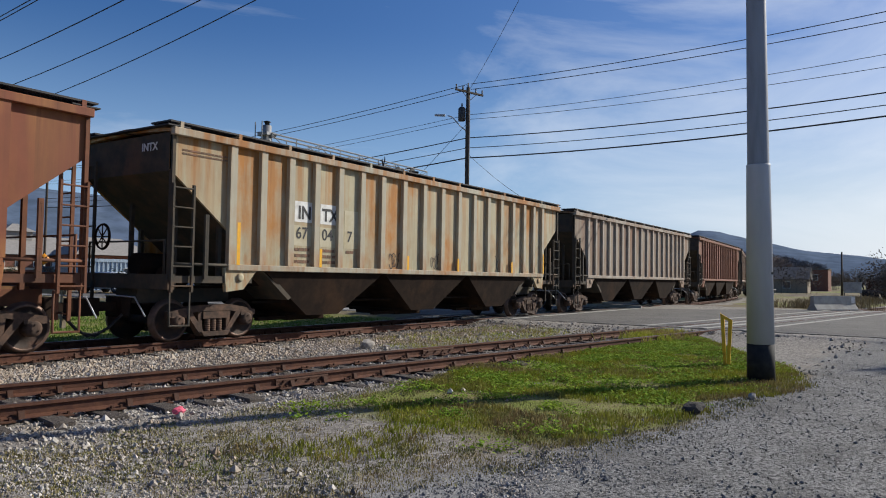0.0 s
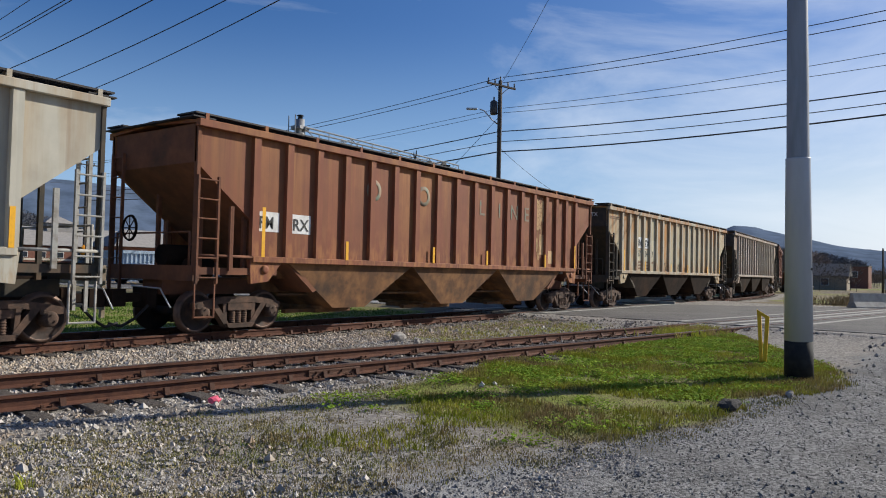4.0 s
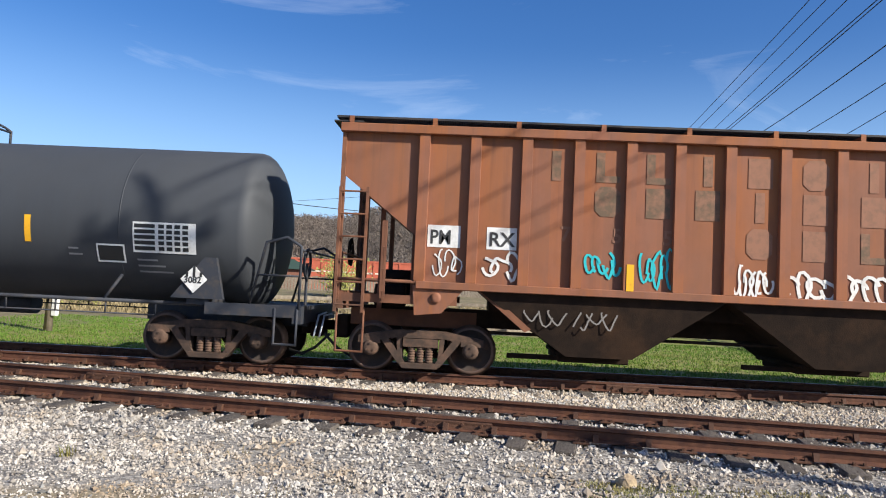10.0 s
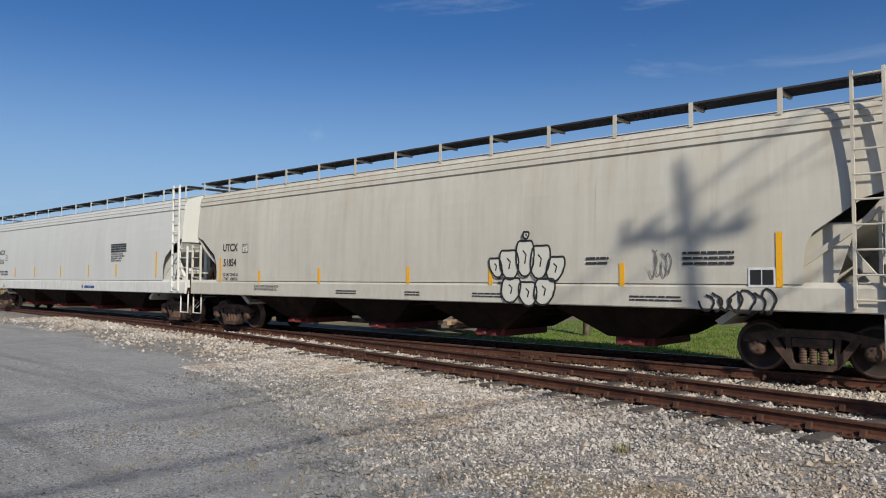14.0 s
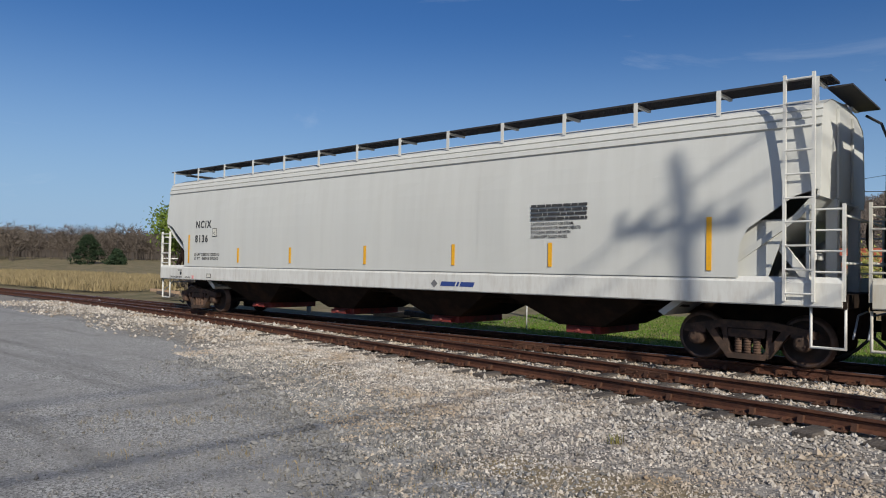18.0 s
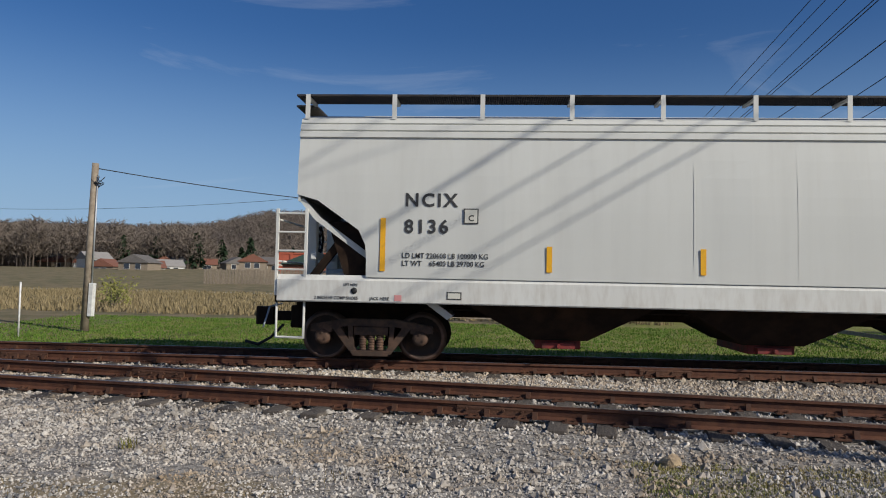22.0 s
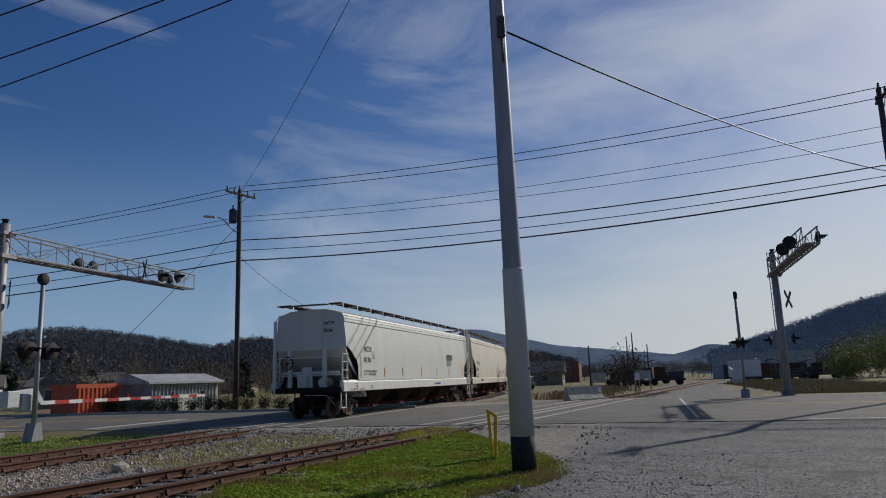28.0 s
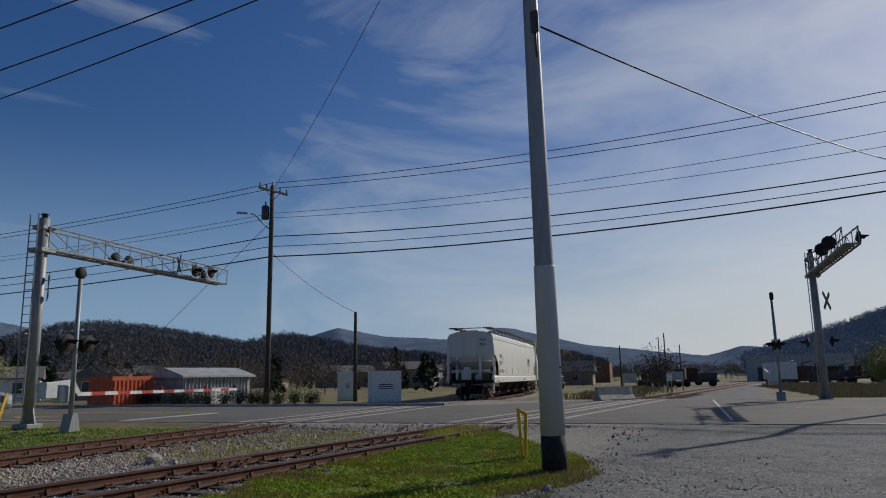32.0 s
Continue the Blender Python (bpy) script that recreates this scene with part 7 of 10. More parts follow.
def conifer(name, label, x, y, z, height, width, seed, group=""):
    rnd = random.Random(seed)
    t = thing(name, label, "tree", group)
    t.location = (x, y, z)
    bm = bmesh.new()
    tube(bm, (0, 0, -0.1), (0, 0, height * 0.95), 0.16, 0.03, 7)
    part("trunk", bm, M["bark"], t)
    pts = []
    for k in range(260):
        q = rnd.random() ** 0.8
        zz = height * (0.05 + 0.95 * q)
        r = width / 2 * (1 - q) ** 0.62 * rnd.uniform(0.35, 1.05) + 0.1
        a = rnd.uniform(0, 6.283)
        pts.append(Vector((r * math.cos(a), r * math.sin(a), zz)))
    v, f = leaf_cloud(pts, rnd, 5200, 0.22, 0.16, 0.7)
    mesh_object("crown", v, f, M["leaf_dark"], t)
    return t


def shrub(name, label, x, y, z, w, h, seed, material, leaves=900, size=0.06, group=""):
    rnd = random.Random(seed)
    t = thing(name, label, "shrub", group)
    t.location = (x, y, z)
    bm = bmesh.new()
    pts = []
    for k in range(16):
        a, q = rnd.uniform(0, 6.283), rnd.uniform(0.2, 0.9)
        e = Vector((math.cos(a) * w * 0.42 * q, math.sin(a) * w * 0.42 * q, h * rnd.uniform(0.35, 0.95)))
        tube(bm, (0, 0, 0), e, 0.02, 0.008, 4, caps=False)
        pts += [e, e * 0.7]
    part("stems", bm, M["bark"], t)
    v, f = leaf_cloud(pts, rnd, leaves, w * 0.13, size)
    mesh_object("leaves", v, f, material, t)
    return t


def woods(name, label, spots, seed, material_leaf, height=(6, 11), kind="bare", fine=40, twig=0.16):
    """A far wood: many small trees in one mesh, each a thin stem and a crown of loose twigs or needle clumps."""
    rng = np.random.default_rng(seed)
    spots = np.array(spots)
    n = len(spots)
    h = rng.uniform(*height, n)
    a = rng.uniform(0, 2 * math.pi, (n, fine))
    q = rng.random((n, fine))
    if kind == "bare":
        up = 2 * q - 1
        r = np.sqrt(1 - up * up) * rng.random((n, fine)) ** 0.4 * (h * rng.uniform(0.26, 0.4, n))[:, None]
        zc = h[:, None] * (0.62 + 0.38 * up * rng.random((n, fine)) ** 0.3)
        lean, size, thin = 0.9, twig, twig * 0.13
    else:
        r = (h * 0.3)[:, None] * (1 - q) ** 0.7 * rng.uniform(0.4, 1.0, (n, fine))
        zc = h[:, None] * (0.06 + 0.94 * q)
        lean, size, thin = -0.5, 0.11, 0.06
    c = np.stack([spots[:, 0:1] + r * np.cos(a), spots[:, 1:2] + r * np.sin(a), spots[:, 2:3] + zc], -1)
    d = np.stack([np.cos(a), np.sin(a), np.full_like(a, lean)], -1) + rng.normal(0, 0.5, (n, fine, 3))
    d *= (size * h)[:, None, None] / np.linalg.norm(d, axis=-1, keepdims=True)
    side = np.cross(d, rng.normal(0, 1, (n, fine, 3)))
    side *= (thin * h)[:, None, None] / np.maximum(1e-6, np.linalg.norm(side, axis=-1, keepdims=True))
    tri = np.stack([c + d, c - d * 0.6 + side, c - d * 0.6 - side], 2).reshape(-1, 3)
    w = 0.012 * h
    stem = np.stack([np.stack([spots[:, 0] + o[0] * w, spots[:, 1] + o[1] * w, spots[:, 2] + o[2] * h - (o[2] == 0)], -1) for o in ((-1, 0, 0), (1, 0, 0), (0, 0, 0.8), (0, 1, 0), (0, -1, 0), (0, 0, 0.8))], 1).reshape(-1, 3)
    v = np.concatenate([tri, stem])
    ob = mesh_object(name, v.tolist(), np.arange(len(v)).reshape(-1, 3).tolist(), material_leaf)
    return tagged(ob, label, "woods", kind="stuff")


def ring_spots(n, az0, az1, r0, r1, seed, rise=None):
    rnd = random.Random(seed)
    out = []
    for _ in range(n):
        az, r = rnd.uniform(az0, az1), rnd.uniform(r0, r1)
        z = rise(az, r) if rise else 0.0
        out.append((r * math.cos(radians(az)), r * math.sin(radians(az)), z))
    return out


def hill_rise(table, r_foot, r_crest):
    """The height of a range of hills at a bearing and distance."""
    def rise(az, r):
        q = max(0.0, min(1.0, (r - r_foot) / (r_crest - r_foot)))
        return (1.56 + r_crest * math.tan(radians(float(lerp_table(az, table))))) * math.sin(q * math.pi / 2) ** 1.3 - 1.0
    return rise


def on_field(az, r):
    return float(ground_height(np.array(r * math.cos(radians(az))), np.array(r * math.sin(radians(az)))))


near_hill, mid_hill, side_hill = hill_rise(NEAR, 200, 480), hill_rise(MID, 560, 1100), hill_rise(RIGHT, 420, 950)
M["twig_hill"] = mat("bare hillside canopy", (0.165, 0.137, 0.12), 1.0, 0, (0.21, 0.17, 0.14), 0.02, jitter=0.35, spec=0.0)
# a little haze is mixed into the middle hills' canopy colour
M["twig_far"] = mat("bare canopy tinted for haze", (0.10, 0.105, 0.12), 1.0, 0, (0.125, 0.118, 0.12), 0.02, jitter=0.35, spec=0.0)
# side hill canopy, lifted towards blue to paint in the haze
M["canopy_blue"] = mat("far canopy tinted for haze", (0.19, 0.235, 0.30), 1.0, 0, (0.22, 0.25, 0.28), 0.02, jitter=0.3, spec=0.0)
woods("hill_woods", "bare brown woods covering the hill", ring_spots(7500, 74, 128, 200, 485, 3, near_hill), 5, M["twig_hill"], (4.5, 8.0), fine=60, twig=0.11)
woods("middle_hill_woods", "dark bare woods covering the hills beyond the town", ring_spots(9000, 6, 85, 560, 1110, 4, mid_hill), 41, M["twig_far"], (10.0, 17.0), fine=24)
woods("side_hill_woods", "woods covering the hill beyond the yard, tinted for haze", ring_spots(4200, -30, -4, 420, 955, 6, side_hill), 42, M["canopy_blue"], (10.0, 17.0), fine=24)
woods("hill_foot_woods", "bare trees among the houses below the hill", ring_spots(230, 71, 93, 132, 200, 63), 14, M["twig"], (4.0, 7.5), fine=130, twig=0.08)
woods("hill_foot_pines", "dark evergreens among the houses below the hill", ring_spots(40, 60, 92, 125, 200, 73), 15, M["leaf_dark"], (5, 9), "pine", 120)
woods("field_edge_woods", "bare grey woods along the field's far edge", ring_spots(800, 112, 140, 180, 240, 13, on_field), 6, M["twig"], (7, 12), fine=110, twig=0.09)
woods("track_edge_woods", "taller bare brown woods where the tracks meet the horizon", ring_spots(900, 138, 174, 165, 230, 83, on_field), 16, M["twig"], (5.0, 8.0), fine=110, twig=0.09)
woods("hill_pines", "dark pines scattered through the bare woods", ring_spots(34, 100, 150, 180, 250, 23, on_field), 7, M["leaf_dark"], (6, 9), "pine", 160)
woods("town_woods", "bare trees among the far houses", ring_spots(800, 6, 74, 110, 260, 33), 8, M["twig"], (3, 5.5), fine=110, twig=0.08)
woods("town_pines", "dark trees among the far houses", ring_spots(90, 12, 64, 85, 220, 43), 9, M["leaf_dark"], (3, 5.5), "pine", 130)
woods("town_bare_trees", "bare twiggy trees behind the metal shed", ring_spots(45, 22, 44, 58, 95, 47), 44, M["twig"], (2.5, 4.8), fine=320, twig=0.055)
woods("depot_woods", "bare brown woods rising behind the brick depot", [(x, y, max(0.0, (y - 34) * 0.22)) for x, y, z in ring_spots(700, 8.5, 15, 170, 250, 57)], 46, M["twig_hill"], (5, 9), fine=90, twig=0.09)
woods("yard_woods", "low bare trees beyond the yard", ring_spots(420, -26, 12, 170, 260, 53), 10, M["twig"], (3, 5.5), fine=110, twig=0.08)

tree("spring_tree", "round tree in fresh yellow-green leaf beside the track", -41.7, 23.6, 0.0, 6.6, 71, M["leaf_spring"], 15000, 0.42, 0.10, 5, 0.14, 1.0)
tree("bare_tree", "leafless tree with forked grey trunk behind the fence", 15.1, 57.0, 0.0, 10.2, 72, None, 0, depth=6, trunk=0.26, spread=0.8)
conifer("evergreen_tree", "broad dark evergreen at the field's edge", -62.5, 43.3, 0.0, 6.6, 7.0, 73, "evergreens at the field's edge")
conifer("evergreen_tree", "broad dark evergreen at the field's edge", -54.9, 48.1, 0.2, 6.2, 7.0, 74, "evergreens at the field's edge")
conifer("evergreen_tree", "dark evergreen far across the dry field", -136.7, 56.8, 1.0, 5.8, 7.0, 75, "evergreens at the field's edge")
conifer("evergreen_tree", "small dark evergreen far across the dry field", -132.9, 60.4, 1.0, 3.2, 3.4, 76, "evergreens at the field's edge")
conifer("evergreen_tree", "dark evergreen behind the spring tree", -62, 38.5, 0.0, 5.0, 6.0, 77, "evergreens at the field's edge")
shrub("brush", "tangled grey brush at the foot of the tree", -40.0, 22.6, 0.0, 3.2, 1.6, 78, M["twig"], 700, 0.1)
shrub("green_shrub", "thin young shrub in fresh leaf", -39.5, 30.5, 0.0, 1.3, 2.2, 79, M["leaf_spring"], 700, 0.05)
shrub("green_shrub", "low weedy shrub in the dry grass", -18.0, 33.0, 0.0, 2.2, 1.3, 80, M["leaf_yellow"], 600, 0.07)
shrub("yellow_shrub", "yellow-green bush beside the white house", 10.5, 112.0, 0.8, 5.5, 4.6, 181, M["leaf_yellow"], 1500, 0.16)
shrub("yellow_shrub", "yellow-green bush before the board fence", -14.3, 80.0, 0.3, 5.5, 4.2, 81, M["leaf_yellow"], 1500, 0.16)
tree("small_tree", "small tree in pale spring leaf beside the road", 31.6, 39.2, 0.1, 3.9, 82, M["leaf_yellow"], 2600, 0.3, 0.08, 4, 0.06, 0.8)
shrub("yard_bush", "bare brown bush beside the yard track", 74.9, 2.8, 0.0, 4.4, 4.0, 83, M["twig"], 2600, 0.1)

# ---- dry grass beyond the lawn ----
def tufts(name, label, material, spots, seed, blades=7, height=(0.3, 0.7), width=0.012, spread=0.12):
    rnd = random.Random(seed)
    verts, faces = [], []
    for (x, y, z) in spots:
        for _ in range(blades):
            a = rnd.uniform(0, 6.283)
            bx, by = x + rnd.gauss(0, spread), y + rnd.gauss(0, spread)
            h = rnd.uniform(*height)
            l = h * rnd.uniform(0.1, 0.6)
            cx, sx = math.cos(a), math.sin(a)
            i = len(verts)
            verts += [(bx - sx * width, by + cx * width, z), (bx + sx * width, by - cx * width, z), (bx + cx * l * 0.4 + sx * width * 0.6, by + sx * l * 0.4 - cx * width * 0.6, z + h * 0.6), (bx + cx * l, by + sx * l, z + h)]
            faces += [(i, i + 1, i + 2), (i, i + 2, i + 3)]
    return tagged(mesh_object(name, verts, faces, material), label, "grass", kind="stuff")


rnd = random.Random(17)
tufts("dry_grass", "tall dry straw-coloured grass across the field", M["straw"], [(rnd.uniform(-75, 7), 30 + 42 * rnd.random() ** 1.4, 0.0) for _ in range(9000)], 18, 6, (0.1, 0.4), 0.03, 0.3)
tufts("tall_dry_grass", "tall dry pinkish grass beside the far track", M["straw"], [(rnd.uniform(-125, -44), 19 + 24 * rnd.random() ** 1.5, 0.0) for _ in range(5500)], 19, 6, (0.25, 0.8), 0.03, 0.35)


tufts("yard_weeds", "dry orange-brown weeds beside the yard track", M["straw"], [(rnd.uniform(46, 92), rnd.uniform(-16, -8), 0.0) for _ in range(2600)] + [(rnd.uniform(46, 80), 5.5 + rnd.gauss(0, 1.2), 0.0) for _ in range(900)], 20, 7, (0.15, 0.6), 0.02, 0.25)


# ---- white steel pole and its line ----
def insulator(bm, x, y, z, h=0.28):
    lathe(bm, [(0, 0.03), (h * 0.2, 0.07), (h * 0.3, 0.03), (h * 0.5, 0.07), (h * 0.6, 0.03), (h * 0.8, 0.06), (h, 0.03)], "z", (x, y, z), 8)


def line_pole(name, label, x, y, height, arms, r0, r1, shaft, band=False, arm_mat=None, z=0.0):
    p = thing(name, label, "utility pole", "poles of the overhead line" if not band else "")
    p.location = (x, y, z)
    bm = bmesh.new()
    lathe(bm, [(0.0, r0 - 0.012), (3.4, r0 * 0.88 - 0.012), (height * 0.6, r0 * 0.4 + r1 * 0.6), (height * 0.82, r1 * 1.2), (height, r1)], "z", (0, 0, 0), 20)
    part("shaft", bm, shaft, p)
    if band:
        bm = bmesh.new()
        lathe(bm, [(0.0, r0 + 0.012), (0.6, r0 + 0.008), (0.602, r0 - 0.01), (0.0, r0 - 0.01)], "z", (0, 0, 0), 20)
        part("painted_band", bm, M["paint_black"], p, "black painted foot of the pole")
        bm = bmesh.new()
        lathe(bm, [(0.604, r0 + 0.007), (3.40, r0 * 0.88 + 0.002), (3.41, r0 * 0.88 + 0.004), (3.43, r0 * 0.88 + 0.004), (3.435, r0 * 0.85), (0.604, r0 - 0.01)], "z", (0, 0, 0), 20)
        part("sleeve", bm, M["steel_white"], p, "white painted lower sleeve")
        bm = bmesh.new()
        tube(bm, (-0.12, -0.2, 1.72), (-0.125, -0.21, 1.72), 0.02, n=8)
        part("bolt_hole", bm, M["paint_black"], p)
        bm = bmesh.new()
        box(bm, -0.2, -0.12, -0.16, -0.02, 7.55, 7.95, bevel=0.02)
        pipe(bm, [(-0.15, -0.1, 7.6), (-0.22, -0.1, 7.4), (-0.14, -0.1, 7.1)], 0.02)
        part("cable_clamp", bm, M["steel_dark"], p)
    for az, half in arms:
        bm = bmesh.new()
        box(bm, -half, half, -0.06 - r1, 0.06 - r1, az - 0.06, az + 0.06, bevel=0.01)
        for s in (-1, 1):
            tube(bm, (s * half * 0.55, -r1, az), (0, -r1, az - 0.55), 0.02, n=5)
        part("crossarm", bm, arm_mat or shaft, p)
        for s in (-1, -0.5, 0.5, 1):
            bm = bmesh.new()
            insulator(bm, s * (half - 0.08), -r1, az + 0.06)
            part("insulator", bm, M["galv"] if shaft is not M["pole_wood"] else M["steel_dark"], p)
    bm = bmesh.new()
    insulator(bm, 0, 0, height)
    part("insulator", bm, M["galv"] if shaft is not M["pole_wood"] else M["steel_dark"], p)
    return p


M["pole_upper"] = mat("weathered grey pole steel", (0.27, 0.28, 0.31), 0.55, 0.2, (0.21, 0.22, 0.24), 3, (0.4, 0.7), (0.2, 0.2, 0.21), 0.6, stretch=(3, 3, 0.4))
POLE = (12.36, 2.23)
line_pole("steel_line_pole", "tall white steel pole with a black foot beside the grass", POLE[0], POLE[1], 15.2, [(14.15, 1.12)], 0.2, 0.075, M["pole_upper"], True).matrix_basis = pose(POLE[0], POLE[1], 0, 0, -3.4, 0)
line_pole("line_pole", "pale steel line pole with two crossarms", 17.0, 69.0, 15.2, [(14.4, 1.7), (12.9, 1.7)], 0.2, 0.12, M["galv"])
line_pole("line_pole", "pale steel line pole with one crossarm", 21.5, 118.0, 15.2, [(13.2, 1.7)], 0.2, 0.12, M["galv"])
line_pole("wood_pole", "dark wooden pole with a crossarm and lamp bracket", 39.0, 24.5, 13.9, [(13.55, 1.2)], 0.18, 0.12, M["pole_wood"]).matrix_basis = pose(39.0, 24.5, 0, 0, 0, -16)
line_pole("wood_pole", "dark wooden pole across the road", 35.35, -10.8, 14.0, [(13.6, 0.95)], 0.17, 0.11, M["pole_wood"])
line_pole("wood_pole", "dark wooden pole far along the road", 40.9, 80.2, 13.0, [(12.6, 1.6)], 0.17, 0.11, M["pole_wood"])
meter = thing("service_pole", "weathered wooden service pole with a white conduit in the field", "utility pole", "poles of the overhead line")
bm = bmesh.new()
tube(bm, (0, 0, -0.1), (0, 0, 5.0), 0.125, 0.10, 12)
part("shaft", bm, M["wood_grey"], meter)
part("meter_box", boxed(0.11, 0.25, -0.12, 0.06, 0.35, 1.35, bevel=0.01), M["panel_white"], meter, "white meter box")
bm = bmesh.new()
tube(bm, (0.16, -0.04, 1.35), (0.12, -0.04, 4.6), 0.025, n=8)
part("conduit", bm, M["galv"], meter)
bm = bmesh.new()
rc = random.Random(4)
for k in range(5):
    a = rc.uniform(0, 6)
    pipe(bm, [(0.12 + 0.3 * rc.random() * math.cos(a + q * 1.1), -0.05 + 0.05 * math.sin(q), 4.62 - 0.28 * rc.random() * math.sin(q * 0.6) - 0.05 * k) for q in range(6)], 0.012)
part("cable_loop", bm, M["wire"], meter)
meter.matrix_basis = pose(-12.3, 20.9, 0, 0, 1.5, 0)
thin = thing("thin_post", "thin white marker stake in the grass", "post")
bm = bmesh.new()
tube(bm, (0, 0, -0.1), (0, 0, 1.46), 0.025, n=8)
part("shaft", bm, M["panel_white"], thin)
thin.location = (-13.13, 19.07, -0.1)
line_pole("wood_pole", "weathered wooden pole beyond the pasture fence", 3.9, 48.0, 9.7, [(9.3, 0.5)], 0.16, 0.11, M["wood_grey"])
small = thing("service_pole", "short dark wooden service pole", "utility pole", "poles of the overhead line")
bm = bmesh.new()
tube(bm, (0, 0, 0), (0, 0, 5.95), 0.14, 0.1, 10)
part("shaft", bm, M["pole_wood"], small)
small.location = (43.9, 20.9, 0.1)

lamp = thing("street_lamp", "cobra-head street lamp on an arm from the wooden pole", "street lamp")
bm = bmesh.new()
pipe(bm, [(39.0, 24.5, 11.0), (38.75, 24.9, 11.35), (38.47, 25.35, 11.95), (38.3, 25.6, 12.05)], 0.04)
part("arm", bm, M["galv"], lamp)
bm = bmesh.new()
box(bm, -0.35, 0.35, -0.12, 0.12, -0.06, 0.06, m=pose(38.0, 26.0, 12.06, 0, 0, 127), bevel=0.03)
part("lamp_head", bm, M["galv"], lamp)
can = thing("pole_transformer", "grey transformer can hung on the wooden pole", "transformer")
bm = bmesh.new()
lathe(bm, [(0, 0.2), (0.05, 0.24), (0.8, 0.24), (0.9, 0.15)], "z", (38.78, 24.82, 11.7), 14)
tube(bm, (38.78, 24.82, 12.6), (38.78, 24.82, 12.85), 0.05, n=6)
part("can", bm, M["steel_dark"], can)
can = thing("pole_transformer", "pale transformer can on the pole beyond the fence", "transformer")
bm = bmesh.new()
lathe(bm, [(0, 0.2), (0.05, 0.24), (0.75, 0.24), (0.85, 0.15)], "z", (3.9, 47.7, 7.6), 14)
part("can", bm, M["galv"], can)


def wire(a, b, sag, r=0.012, n=18, label="black overhead wire strung between poles"):
    bm = bmesh.new()
    a, b = Vector(a), Vector(b)
    pts = []
    for i in range(n + 1):
        q = i / n
        p = a.lerp(b, q)
        p.z -= sag * 4 * q * (1 - q)
        pts.append(p)
    pipe(bm, pts, r * 1.15, 5)
    return tagged(part("overhead_wire", bm, M["wire"]), label, "wire", "overhead wires")


px, py_ = POLE
for dx, dz, tx, tz in ((-1.3, 14.42, 0.07, 14.6), (0.04, 15.2, 1.1, 15.0), (-0.19, 14.42, 2.07, 14.6)):
    wire((px + dx, py_, dz), (17.0 + tx, 69.0, tz), 0.2, 0.016)
    wire((17.0 + tx, 69.0, tz), (21.5 + tx, 118.0, min(tz, 13.6)), 0.9, 0.016)
    wire((px + dx, py_, dz), (px + dx - 4.6, py_ - 66, dz), 1.2, 0.016)
for zu, zw, zp, r in ((14.1, 14.05, 12.9, 0.015), (13.75, 13.55, 12.7, 0.015), (12.1, 12.2, 11.5, 0.010), (11.8, 11.5, 11.2, 0.010), (10.6, 10.4, 9.6, 0.022), (9.95, 9.9, 9.2, 0.016), (9.3, 9.5, 8.6, 0.028)):
    r *= 1.25
    wire((39.0, 24.3, zu), (35.35, -10.7, zw), 0.55, r)
    wire((39.0, 24.6, zu), (40.9, 80.2, zp), 0.8, r)
    wire((35.35, -10.7, zw), (33.5, -45.0, zw), 0.6, r)
for x0, x1, sag in ((10.33, 17.1, 0.4), (10.42, 17.4, 0.4), (11.21, 15.34, 2.3), (12.35, 18.78, 2.1), (12.9, 22.6, 1.95)):
    wire((x0 - 6.0, -63.0, 11.6), (x0, py_, 11.3), 0.9, 0.016)
    wire((x0, py_, 11.3), (x1, 69.0, 12.5), sag, 0.016, 26)
wire((12.12, 2.1, 7.8), (35.37, -10.7, 10.1), 0.35, 0.017, label="thick black cable from the steel pole")
wire((39.0, 24.5, 13.6), (px, py_, 14.6), 0.5, 0.010, label="thin slack span wire between the poles")
wire((39.0, 24.5, 9.6), (43.9, 20.9, 6.0), 0.35, 0.012, label="slack service wire to a short pole")
wire((39.0, 24.5, 11.6), (33.6, 30.4, 2.6), 0.05, 0.012, label="guy wire of the wooden pole")
wire((3.9, 48.0, 9.2), (-60, 62, 8.0), 1.6, 0.012)
wire((-12.15, 20.9, 4.85), (3.9, 47.9, 7.2), 0.8, 0.014, label="slack black service wire across the field")
wire((3.9, 48.0, 9.2), (40.9, 80.2, 10.5), 1.2, 0.012)


# ---- yellow marker beside the pole ----
def yellow_marker():
    t = thing("yellow_bollard", "bent yellow steel marker frame in the grass", "bollard")
    for poly in ([(-0.09, 0.99), (-0.02, 0.93), (0.02, -0.05), (-0.03, -0.05)], [(0.12, 0.86), (0.05, 0.85), (0.02, -0.05), (0.075, -0.05)]):
        bm = bmesh.new()
        prism(bm, poly, "x", -0.03, 0.03)
        part("flange", bm, M["yellow"], t)
    bm = bmesh.new()
    prism(bm, [(-0.09, 0.99), (0.12, 0.865), (0.12, 0.80), (-0.06, 0.91)], "x", 0.02, 0.05)
    part("web", bm, M["yellow"], t)
    t.matrix_basis = pose(13.95, 3.12, 0, 0, 0, 188)


yellow_marker()


